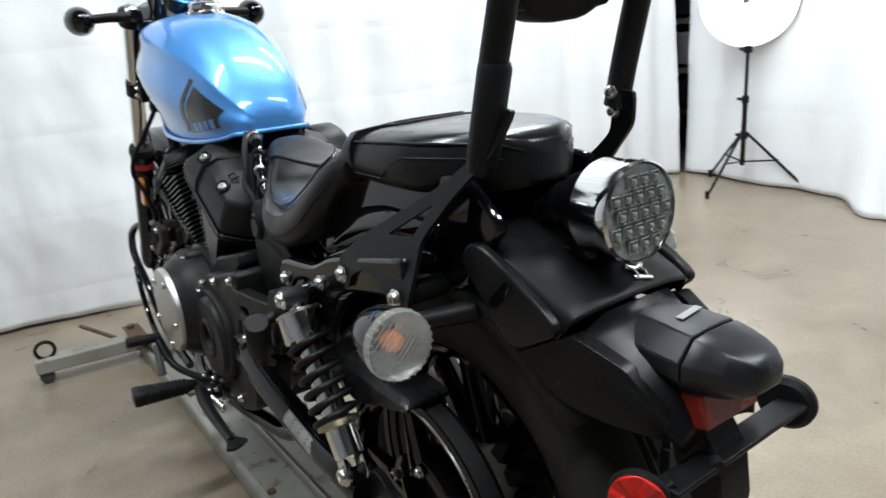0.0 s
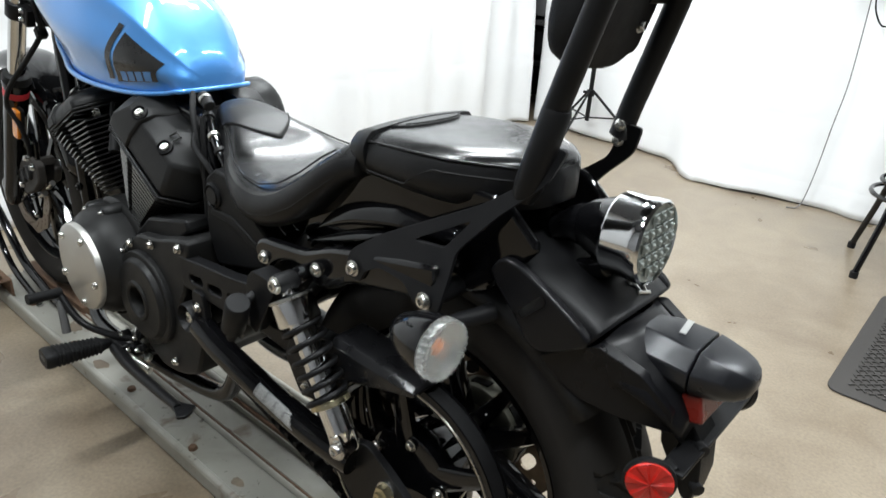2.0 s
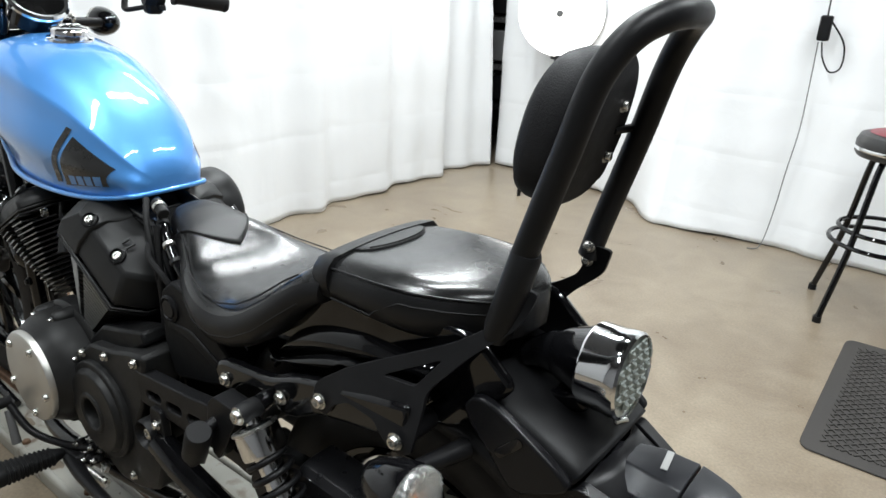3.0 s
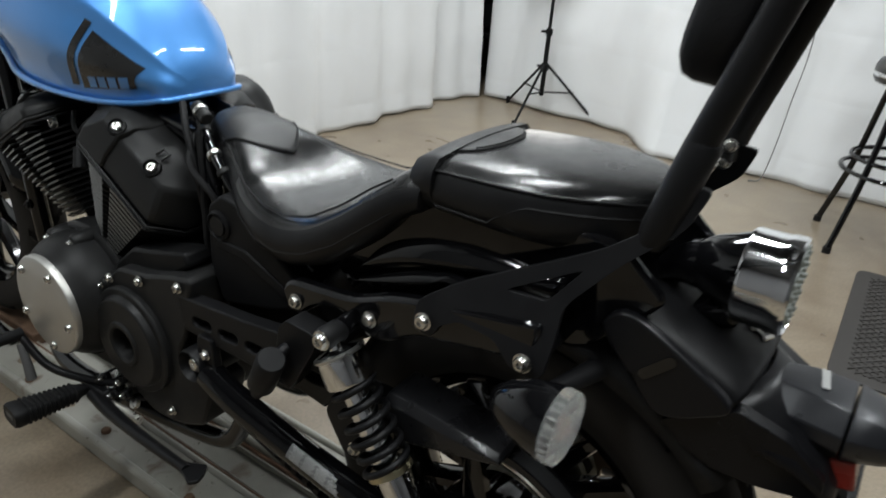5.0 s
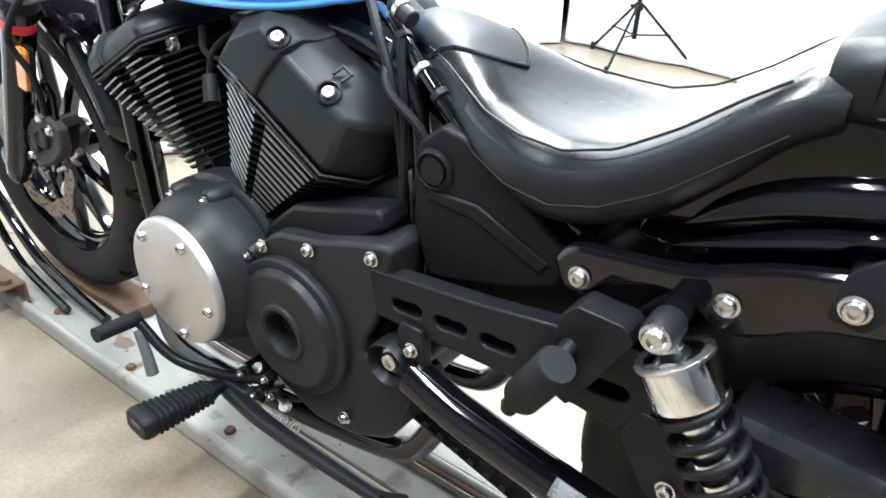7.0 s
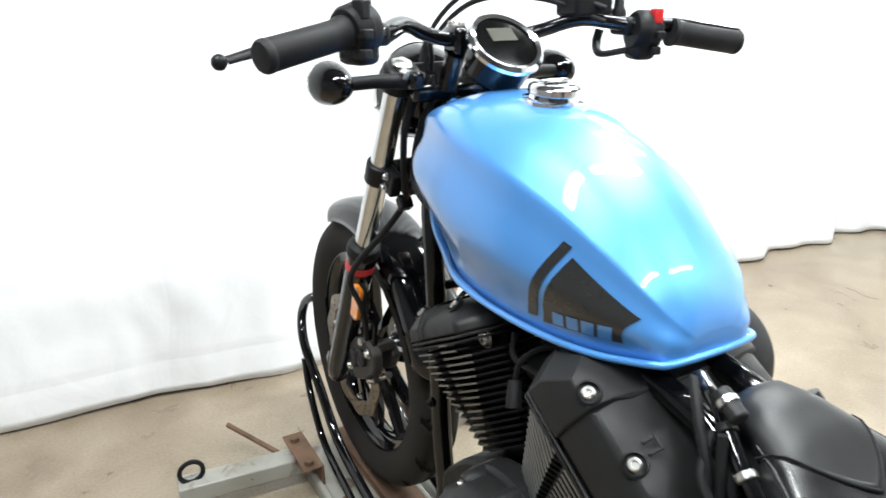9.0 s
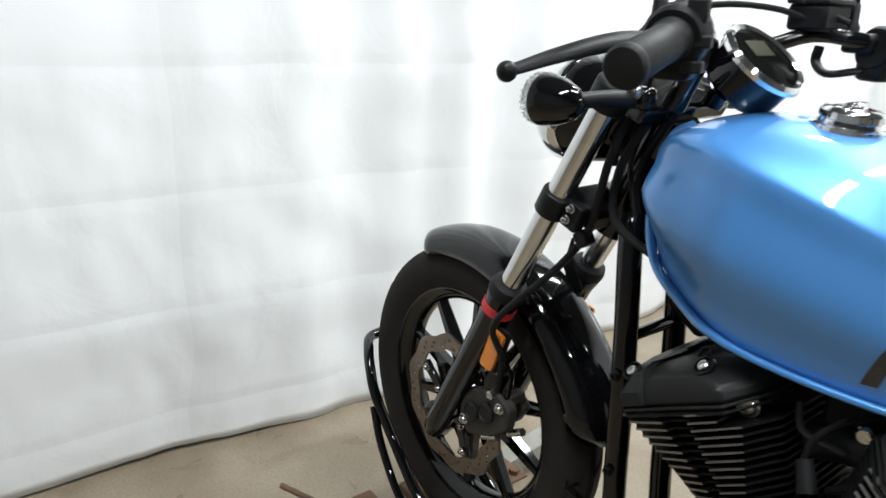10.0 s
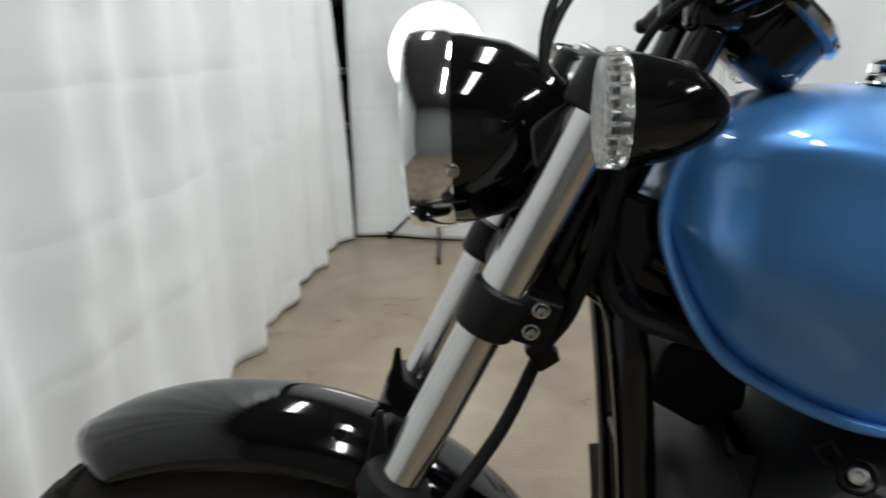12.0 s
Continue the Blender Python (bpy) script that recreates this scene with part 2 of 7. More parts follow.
RAIL_STEEL = worn_steel()
MAT_RUBBER = material("grey_rubber_mat", (0.038, 0.034, 0.031), 0.75, bump=0.3, bump_scale=150, vary=0.25, scale=12)
STOOL_SEAT = material("black_vinyl_cushion", (0.02, 0.02, 0.02), 0.4, bump=0.2)
PAD_VINYL = material("matt_black_pad_vinyl", (0.006, 0.006, 0.007), 0.62, bump=0.3, bump_scale=500, vary=0.2, spec=0.25)
STOOL_RED = material("dark_red_vinyl", (0.20, 0.03, 0.04), 0.45)
# near-black colour for the unlit space behind the curtain gap
DARK_VOID = material("unlit_gap_black", (0.02, 0.02, 0.022), 0.8)
CEILING = material("dark_ceiling", (0.08, 0.08, 0.082), 0.9, vary=0.2, scale=4)
# greys of the two unseen walls, set to balance fill and reflections on the bike
UNSEEN_REAR_WALL = material("unseen_rear_wall_grey", (0.09, 0.09, 0.093), 0.85, vary=0.12, scale=5)
NEAR_WALL = material("unseen_near_wall_grey", (0.19, 0.19, 0.194), 0.8, vary=0.06, scale=4, bump=0.1, bump_scale=120)


# ---------------------------------------------------------------- building helpers
def part(name, bm, mat, parent=None, label="", sharp=38, bevel=0.0, mats=()):
    me = bpy.data.meshes.new(name)
    bmesh.ops.recalc_face_normals(bm, faces=bm.faces[:])
    bm.to_mesh(me)
    bm.free()
    me.materials.append(mat)
    for extra in mats:
        me.materials.append(extra)
    me.polygons.foreach_set("use_smooth", [True] * len(me.polygons))
    me.set_sharp_from_angle(angle=radians(sharp))
    ob = new(name, me)
    if bevel:
        md = ob.modifiers.new("bevel", "BEVEL")
        md.width, md.segments, md.limit_method, md.angle_limit, md.harden_normals = bevel, 2, "ANGLE", radians(35), False
    if parent is not None:
        ob.parent = parent
    if label:
        ob["label"] = label
    return ob


def like(ob, parent, m, name=""):
    """Another piece on the same mesh."""
    o = new(name or ob.name.split(".")[0], ob.data)
    o.parent = parent
    o.matrix_basis = m
    return o


def thing(name, x, y, z, label, category, group="", turn=0):
    e = new(name)
    e.empty_display_size = 0.1
    e.matrix_basis = pose(x, y, z, 0, 0, turn)
    return tagged(e, label, category, group)


def V(*a):
    return Vector(a)


def spline(pts, n=8):
    """A smooth line through the points."""
    p = [Vector(q) for q in pts]
    p = [2 * p[0] - p[1]] + p + [2 * p[-1] - p[-2]]
    out = []
    for i in range(1, len(p) - 2):
        for k in range(n):
            t = k / n
            a, b, c, d = p[i - 1], p[i], p[i + 1], p[i + 2]
            out.append(0.5 * ((2 * b) + (c - a) * t + (2 * a - 5 * b + 4 * c - d) * t * t + (3 * b - a - 3 * c + d) * t ** 3))
    out.append(p[-2])
    return out


def tube(bm, pts, r, seg=12, caps=True, flat=1.0):
    """A round bar along the points; r is one radius or one for each point."""
    pts = [Vector(p) for p in pts]
    rs = r if isinstance(r, (list, tuple)) else [r] * len(pts)
    side, rings = None, []
    for i, p in enumerate(pts):
        d = (pts[min(i + 1, len(pts) - 1)] - pts[max(i - 1, 0)]).normalized()
        if side is None:
            side = d.orthogonal().normalized()
        side = (side - d * side.dot(d)).normalized()
        up = d.cross(side)
        rings.append([bm.verts.new(p + rs[i] * (math.cos(a) * side + flat * math.sin(a) * up))
                      for a in (2 * math.pi * k / seg for k in range(seg))])
    skin(bm, rings, caps)
    return bm


def skin(bm, rings, caps=True, closed=True):
    for a, b in zip(rings, rings[1:]):
        n = len(a)
        for k in range(n if closed else n - 1):
            bm.faces.new((a[k], a[(k + 1) % n], b[(k + 1) % n], b[k]))
    if caps:
        bm.faces.new(rings[0][::-1])
        bm.faces.new(rings[-1])


def lathe(bm, prof, centre=(0, 0, 0), axis=(0, 1, 0), seg=32, caps=True, ring=False):
    """Turns a profile of (radius, height along the axis)."""
    d = Vector(axis).normalized()
    side = d.orthogonal().normalized()
    up = d.cross(side)
    c = Vector(centre)
    rings = [[bm.verts.new(c + d * h + r * (math.cos(a) * side + math.sin(a) * up)) for a in (2 * math.pi * k / seg for k in range(seg))]
             for r, h in prof]
    if ring:
        rings.append(rings[0])
    skin(bm, rings, caps and not ring)
    return bm


def block(bm, c, size, m=None):
    """A box of that size at c, turned by m."""
    mat = Matrix.Translation(c) @ (m.to_3x3().to_4x4() if m else Matrix()) @ Matrix.Diagonal((*size, 1))
    bmesh.ops.create_cube(bm, size=1.0, matrix=mat)
    return bm


def bar(bm, a, b, w, h, up=(0, 0, 1)):
    """A rectangular bar from a to b."""
    a, b = Vector(a), Vector(b)
    d = b - a
    z = Vector(up)
    y = z.cross(d).normalized()
    z = d.cross(y).normalized()
    m = Matrix((d.normalized(), y, z)).transposed().to_4x4()
    return block(bm, (a + b) / 2, (d.length, w, h), m)


def plate(bm, poly, y0, y1, holes=(), tilt=None):
    """A plate with its outline in the x-z plane, between y0 and y1."""
    edges = []
    for loop in (poly, *holes):
        vs = [bm.verts.new((x, y0, z)) for x, z in loop]
        edges += [bm.edges.new((vs[k], vs[(k + 1) % len(vs)])) for k in range(len(vs))]
    if holes:
        res = bmesh.ops.triangle_fill(bm, use_beauty=True, use_dissolve=False, edges=edges)
        faces = [g for g in res["geom"] if isinstance(g, bmesh.types.BMFace)]
    else:
        faces = [bm.faces.new([e.verts[0] for e in edges])]
    ext = bmesh.ops.extrude_face_region(bm, geom=faces)
    vs = [g for g in ext["geom"] if isinstance(g, bmesh.types.BMVert)]
    bmesh.ops.translate(bm, verts=vs, vec=(0, y1 - y0, 0))
    if tilt:
        bmesh.ops.transform(bm, matrix=tilt, verts=bm.verts[:])
    return bm


def rounded(poly, n=4, keep=0.25):
    """Rounds the corners of an outline."""
    out = []
    m = len(poly)
    for i in range(m):
        a, b, c = Vector(poly[i - 1]), Vector(poly[i]), Vector(poly[(i + 1) % m])
        p, q = b.lerp(a, keep), b.lerp(c, keep)
        for k in range(n + 1):
            t = k / n
            v = p * (1 - t) ** 2 + b * 2 * t * (1 - t) + q * t * t
            out.append((v.x, v.y))
    return out


def slot(cx, cz, length, height, angle, n=6):
    """An oval hole."""
    out = []
    for k in range(2 * n):
        a = math.pi * (k / (n - 1)) - math.pi / 2 if k < n else math.pi * ((k - n) / (n - 1)) + math.pi / 2
        sx = (length - height) / 2 * (1 if k < n else -1)
        u, v = sx + height / 2 * math.cos(a), height / 2 * math.sin(a)
        out.append((cx + u * math.cos(angle) - v * math.sin(angle), cz + u * math.sin(angle) + v * math.cos(angle)))
    return out


def B():
    return bmesh.new()


# ---------------------------------------------------------------- the room
bm = B()
bmesh.ops.create_grid(bm, x_segments=24, y_segments=24, size=4.0, matrix=Matrix.Translation((-0.4, -0.4, 0)))
tagged(part("floor", bm, CONCRETE), "tan sealed concrete workshop floor with mottled stains", "floor", kind="structure")
bm = B()
block(bm, (-0.4, -0.4, 2.95), (8, 8, 0.1))
tagged(part("ceiling", bm, CEILING), "plain grey workshop ceiling above the studio", "ceiling", kind="structure")


def billow(s, z):
    """How far the side curtain's cloth swells into the room."""
    u = min(1.0, max(0.0, (s - 1.0) / 0.36))
    swell = 0.01 + 0.27 * u * u * (3 - 2 * u) * math.exp(-max(0.0, s - 1.36) / 0.6)
    return swell * (0.25 + 0.75 * math.exp(-z / 0.7))


def curtain(name, a, b, amp, waves, seed, label, z0=0.008, z1=2.9, calm=None, pull=0.0, nx=420, nz=104, swell=None):
    """A hanging cloth from a to b (plan), with folds; calm(t) scales the folds along it."""
    bm = B()
    a, b = Vector((*a, 0)), Vector((*b, 0))
    along, length = (b - a).normalized(), (b - a).length
    out = V(-along.y, along.x, 0)
    rows = []
    for j in range(nz + 1):
        z = z0 + (z1 - z0) * j / nz
        h = j / nz
        row = []
        for i in range(nx + 1):
            t = i / nx
            s = t * (length - pull * max(0.0, z - 0.05))
            k = calm(t) if calm else 1.0
            w = math.sin(s * waves + 2.2 * noise.noise((s * 0.8, seed, 0.3))) + 0.6 * math.sin(s * waves * 1.9 + seed + 0.25 * z)
            w *= (0.55 + 0.6 * noise.noise((s * 1.3, seed, z * 0.25)))
            soft = noise.noise((s * 1.5, z * 1.2, seed)) * (0.009 + 0.022 * min(k, 1)) + noise.noise((s * 4, z * 3.2, seed + 5)) * 0.006
            zw = z + 0.03 * noise.noise((s * 0.7, seed, 2.0)) + 0.02 * s
            tack = -0.0055 * abs(math.sin(math.pi * zw / 0.31)) * (0.6 + 0.6 * noise.noise((s * 1.1, z * 2.0, seed + 2)))
            tack += -0.013 * abs(math.sin(math.pi * (s + 0.02 * z) / 0.83)) * (1 - k)
            fine = (0.002 + 0.003 * min(k, 1)) * noise.noise((s * 8.0, z * 0.7, seed + 8)) + 0.0045 * noise.noise((s * 17.0, z * 9.0, seed + 11)) * (0.4 + abs(noise.noise((s * 1.2, z * 0.9, seed + 3))))
            crush = math.exp(-((s - 3.05) / 0.22) ** 2) * (0.014 * noise.noise((s * 6 + z * 2.5, z * 4.5, seed + 20)) + 0.02 * noise.noise((s * 3.5, z * 1.1, seed + 21)))
            d = amp * k * w + soft * (1.2 - k * 0.5) + tack * (1 - 0.5 * min(k, 1)) + fine + crush
            if swell:
                d -= swell(s, z)
            zz = z + (0.012 * noise.noise((s * 2.2, seed, 9)) if j == 0 else 0)
            row.append(bm.verts.new(a + along * s + out * d + V(0, 0, zz)))
        rows.append(row)
    skin(bm, rows, caps=False, closed=False)
    ob = part(name, bm, CLOTH, sharp=180)
    md = ob.modifiers.new("thickness", "SOLIDIFY")
    md.thickness = 0.003
    return tagged(ob, label, "curtain", kind="structure")


def front_calm(t):
    s = t * 6.18
    return 0.05 + 1.0 / (1 + math.exp(-(s - 3.35) * 3.0))


curtain("wall_front_curtain", (2.475, 2.95), (2.18, -3.235), 0.062, 13.0, 1.7, "white cloth backdrop curtain with creases and soft folds", calm=front_calm, pull=0.045,
        swell=lambda s, z: 0.065 * math.exp(-((s - 3.9) / 1.3) ** 2))
curtain("wall_side_curtain", (2.10, -3.31), (-3.2, -2.68), 0.04, 11.0, 4.1, "white cloth backdrop curtain in hanging pleats", calm=lambda t: 0.55, swell=billow)
# unseen walls added to close the room and shape what the bike reflects
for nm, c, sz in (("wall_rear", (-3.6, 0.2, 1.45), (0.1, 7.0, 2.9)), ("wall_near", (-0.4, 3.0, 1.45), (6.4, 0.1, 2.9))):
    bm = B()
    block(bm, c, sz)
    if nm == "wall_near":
        tagged(part(nm, bm, NEAR_WALL), "unseen grey wall beside the camera, toned for reflections on the machine", "wall", kind="structure")
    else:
        tagged(part(nm, bm, UNSEEN_REAR_WALL), "unseen dark grey wall closing the room behind the camera", "wall", kind="structure")
# near-black sheets that paint the dark behind the curtain gap, and the stored things
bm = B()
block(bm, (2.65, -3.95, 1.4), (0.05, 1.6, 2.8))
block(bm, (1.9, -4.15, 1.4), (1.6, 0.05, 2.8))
tagged(part("wall_behind_gap", bm, DARK_VOID), "near-black wall, its colour giving the unlit dark behind the curtain gap", "wall", kind="structure")
store = thing("storage_rack", 2.28, -3.46, 0, "dark metal storage rack behind the curtain gap", "rack")
for sx in (-0.12, 0.12):
    bm = B()
    block(bm, (sx, -0.1, 0.95), (0.035, 0.035, 1.9))
    part("post", bm, SATIN_BLACK, store, bevel=0.003)
for k, zz in enumerate((0.35, 0.62, 0.93, 1.3, 1.65)):
    bm = B()
    block(bm, (0, -0.1, zz), (0.3, 0.2, 0.035))
    part("shelf", bm, STEEL if k in (1, 2) else SATIN_BLACK, store, bevel=0.004)
for k, (zz, hh, mm) in enumerate(((0.40, 0.16, SATIN_BLACK), (0.66, 0.2, LABEL), (0.97, 0.22, PLASTIC_BLACK), (1.34, 0.16, RUST))):
    bm = B()
    block(bm, (2.28, -3.56 - (0.08 if mm is RUST else 0), zz + hh / 2), (0.2, 0.14, hh))
    tagged(part("storage_box", bm, mm, bevel=0.008), ("brown" if mm is RUST else "grey" if mm is LABEL else "black") + " plastic storage box on a dark rack shelf", "box")

for lx, ly, lt in LAMPS:
    fx = thing("ceiling_light", lx, ly, 2.9, "white fluorescent ceiling light fixture, switched on", "ceiling light", group="ceiling lights", turn=lt)
    bm = B()
    block(bm, (0, 0, -0.035), (0.26, 1.25, 0.07))
    part("housing", bm, WHITE_PAPER, fx, bevel=0.006)
    for sx in (-0.06, 0.06):
        bm = B()
        tube(bm, [(sx, -0.58, -0.088), (sx, 0.58, -0.088)], 0.013, seg=10)
        part("lamp_tube", bm, TUBE_GLOW, fx)

# round studio lamp on its tripod
lamp = thing("studio_lamp", 1.60, -3.12, 0, "lit round white studio lamp on a black tripod", "studio lamp", turn=0)
aim = V(-0.36, 0.92, -0.08).normalized()
head = V(0.0, 0.02, 1.03)
bm = B()
lathe(bm, [(0.001, 0.05), (0.12, 0.048), (0.2, 0.04), (0.245, 0.02), (0.25, 0.0), (0.245, -0.02)], head, aim, 48)
part("diffuser", bm, DIFFUSER, lamp, "glowing white cloth diffuser")
bm = B()
lathe(bm, [(0.25, -0.012), (0.24, -0.03), (0.12, -0.06), (0.045, -0.08), (0.04, -0.10), (0.001, -0.10)], head, aim, 32)
part("shell", bm, SATIN_BLACK, lamp)
bm = B()
lathe(bm, [(0.02, 0.0), (0.02, 0.060), (0.016, 0.064), (0.001, 0.064)], head, aim, 16)
part("hub", bm, LABEL, lamp)
bm = B()
tube(bm, [(0, 0, 0.13), (0, 0, 0.5)], 0.014)
part("lower_pole", bm, SATIN_BLACK, lamp)
bm = B()
tube(bm, [(0, 0, 0.5), (0, 0, 0.80)], 0.010)
part("upper_pole", bm, SATIN_BLACK, lamp)
for zz, rr in ((0.30, 0.024), (0.5, 0.02), (0.77, 0.025)):
    bm = B()
    lathe(bm, [(rr, -0.02), (rr, 0.02)], (0, 0, zz), (0, 0, 1), 14)
    tube(bm, [(0, 0, zz), (0.05, 0, zz)], 0.009, seg=8)
    part("collar", bm, PLASTIC_BLACK, lamp, bevel=0.003)
for k in range(3):
    a = radians(92 + 110 * k if k < 2 else 335)
    bm = B()
    tube(bm, [(0.02 * math.cos(a), 0.02 * math.sin(a), 0.31), (0.34 * math.cos(a), 0.34 * math.sin(a), 0.008)], 0.008, seg=8)
    leg = part("leg", bm, SATIN_BLACK, lamp)
    bm = B()
    lathe(bm, [(0.011, -0.012), (0.011, 0.03)], (0.336 * math.cos(a), 0.336 * math.sin(a), 0.012), (0, 0, 1), 10)
    part("rubber_foot", bm, RUBBER, leg)
    bm = B()
    tube(bm, [(0, 0, 0.15), (0.19 * math.cos(a), 0.19 * math.sin(a), 0.165)], 0.005, seg=6)
    part("brace", bm, SATIN_BLACK, lamp)

# bar stool
stool = thing("bar_stool", -0.292, -2.43, 0, "black metal bar stool with a round padded seat", "stool", turn=14.6)
bm = B()
lathe(bm, [(0.001, 0.735), (0.13, 0.735), (0.168, 0.725), (0.178, 0.70), (0.178, 0.66), (0.168, 0.645), (0.001, 0.645)], seg=40, axis=(0, 0, 1))
seat_c = part("seat", bm, STOOL_SEAT, stool, "black vinyl padded seat")
bm = B()
lathe(bm, [(0.1795, 0.668), (0.181, 0.675), (0.1795, 0.682)], seg=40, axis=(0, 0, 1), caps=False)
part("piping", bm, CHROME, seat_c)
bm = B()
lathe(bm, [(0.001, 0.739), (0.12, 0.739), (0.14, 0.734)], seg=36, axis=(0, 0, 1), caps=False)
part("seat_top", bm, STOOL_RED, seat_c, "dark red top panel")
for k in range(4):
    a = radians(45 + 90 * k)
    bm = B()
    tube(bm, spline([(0.10 * math.cos(a), 0.10 * math.sin(a), 0.64), (0.13 * math.cos(a), 0.13 * math.sin(a), 0.60),
                     (0.175 * math.cos(a), 0.175 * math.sin(a), 0.3), (0.25 * math.cos(a), 0.25 * math.sin(a), 0.012)]), 0.0125, seg=10)
    leg = part("leg", bm, GLOSS_BLACK, stool)
    bm = B()
    lathe(bm, [(0.016, 0.0), (0.016, 0.025)], (0.25 * math.cos(a), 0.25 * math.sin(a), 0), (0, 0, 1), 12)
    part("rubber_foot", bm, RUBBER, leg)
for zz, rr in ((0.31, 0.19), (0.36, 0.165)):
    bm = B()
    tube(bm, [(rr * math.cos(a), rr * math.sin(a), zz) for a in (2 * math.pi * k / 40 for k in range(41))], 0.009, seg=8, caps=False)
    part("foot_ring", bm, GLOSS_BLACK, stool)

# rubber mat with a raised lattice
mat_t = thing("floor_mat", -0.638, -1.715, 0, "dark grey rubber floor mat with a diamond lattice", "mat", turn=1.2)
bm = B()
plate(bm, rounded([(-0.34, -0.42), (0.34, -0.42), (0.34, 0.42), (-0.34, 0.42)], 4, 0.06), 0, 0.006,
      tilt=Matrix(((1, 0, 0, 0), (0, 0, 1, 0), (0, 1, 0, 0.001), (0, 0, 0, 1))))
part("base_sheet", bm, MAT_RUBBER, mat_t, bevel=0.002)
bm = B()
step = 0.034
for s in (-1, 1):
    for k in range(-32, 33):
        c = k * step
        # clip a slanted rib to the mat's inner field
        pts = []
        for x in (-0.29, 0.29):
            y = s * x * 1.0 + c
            pts.append((x, y))
        (x0, y0), (x1, y1) = pts
        t0, t1 = 0.0, 1.0
        dy = y1 - y0
        for lim, sg in ((0.37, 1), (-0.37, -1)):
            den = dy * sg
            num = lim * sg - y0 * sg
            if den > 0:
                t1 = min(t1, num / den)
            elif den < 0:
                t0 = max(t0, num / den)
        if t1 - t0 > 0.03:
            bar(bm, (x0 + (x1 - x0) * t0, y0 + dy * t0, 0.0085), (x0 + (x1 - x0) * t1, y0 + dy * t1, 0.0085), 0.006, 0.004 + 0.0006 * (s > 0))
part("lattice", bm, MAT_RUBBER, mat_t, sharp=20)

# outlet box with its hanging cord on the side curtain
plug = thing("hanging_power_cord", 0.19, -2.98, 0, "black power cord with a socket hanging on the curtain", "power cord")
bm = B()
block(bm, (0, 0, 1.06), (0.05, 0.035, 0.11))
part("socket", bm, PLASTIC_BLACK, plug, bevel=0.008)
bm = B()
tube(bm, spline([(0, 0, 1.9), (0.01, 0, 1.5), (0.0, 0.0, 1.11)]), 0.004, seg=6)
part("upper_cord", bm, RUBBER, plug)
bm = B()
tube(bm, spline([(0.0, 0, 1.0), (-0.02, 0.01, 0.93), (-0.06, 0.01, 0.875), (-0.10, 0, 0.90), (-0.09, 0, 1.0), (-0.015, 0.0, 1.1)]), 0.004, seg=6)
part("loop", bm, RUBBER, plug)
bm = B()
tube(bm, spline([(0.015, 0, 1.0), (0.008, 0.01, 0.8), (0.004, 0.025, 0.6), (0.02, 0.03, 0.4), (0.03, 0.04, 0.22), (0.045, 0.06, 0.06), (0.06, 0.09, 0.008), (0.10, 0.12, 0.005)]), 0.003, seg=6)
part("lower_cord", bm, LABEL, plug)

# ---------------------------------------------------------------- steel dolly under the machine
dolly = thing("motorcycle_dolly", 0, 0, 0, "worn grey steel motorcycle dolly with rusty trough", "dolly")
X0, X1 = -0.16, 1.80
XM, XL = (X0 + X1) / 2, X1 - X0
for s in (1, -1):
    bm = B()
    block(bm, (XM, s * 0.105, 0.037), (XL, 0.082, 0.006))
    part("rail_top", bm, RAIL_STEEL, dolly, bevel=0.002)
    bm = B()
    block(bm, (XM, s * 0.1605, 0.022), (XL, 0.006, 0.036))
    part("rail_side", bm, RAIL_STEEL, dolly, bevel=0.002)
    bm = B()
    tube(bm, [(X0, s * 0.1545, 0.040), (X1, s * 0.1545, 0.040)], 0.0085, seg=12)
    part("rolled_rim", bm, RAIL_STEEL, dolly)
    bm = B()
    tube(bm, [(X0, s * 0.0560, 0.036), (X1, s * 0.0560, 0.036)], 0.0085, seg=12)
    part("inner_lip", bm, RAIL_STEEL, dolly, "worn rolled inner rail edge")
    bm = B()
    tube(bm, [(X0, s * 0.043, 0.030), (X1, s * 0.043, 0.030)], 0.006, seg=10)
    part("groove_bead", bm, RUST, dolly, "rusty bead along the rail groove")
    bm = B()
    block(bm, (XM, s * 0.034, 0.0225), (XL, 0.004, 0.018))
    part("trough_lip", bm, RAIL_STEEL, dolly, bevel=0.001)
bm = B()
block(bm, (XM, 0, 0.0145), (XL, 0.105, 0.006))
part("trough", bm, RAIL_STEEL, dolly)
rng = random.Random(5)
for k in range(6):
    bx, by = 0.05 + 0.3 * k, 0.135 - 0.01 * (k % 2)
    bm = B()
    lathe(bm, [(0.011, 0), (0.011, 0.008), (0.008, 0.012), (0.001, 0.012)], (bx, by, 0.036), (0, 0, 1), 6 + 2 * (k % 2))
    part("bolt", bm, RUST, dolly, "dark rusty bolt")
    bm = B()
    lathe(bm, [(0.013, -0.008), (0.013, 0.008)], (0.2 + 0.28 * k, 0.15, 0.0135), (0, 1, 0), 14)
    part("caster", bm, CASTER, dolly)
for k in range(7):
    bm = B()
    cx_, cy_ = 0.02 + 0.26 * k + rng.uniform(-0.05, 0.05), 0.112 + rng.uniform(-0.03, 0.025)
    r0 = rng.uniform(0.008, 0.018)
    edge_ = [(cx_ + r0 * rng.uniform(0.6, 1.4) * 1.5 * math.cos(a), cy_ + min(0.04, r0 * rng.uniform(0.6, 1.2)) * math.sin(a)) for a in (2 * math.pi * q / 14 for q in range(14))]
    bm.faces.new([bm.verts.new((x, y, 0.0404)) for x, y in rounded(edge_, 2, 0.4)])
    part("rust_stain", bm, STAIN, dolly)
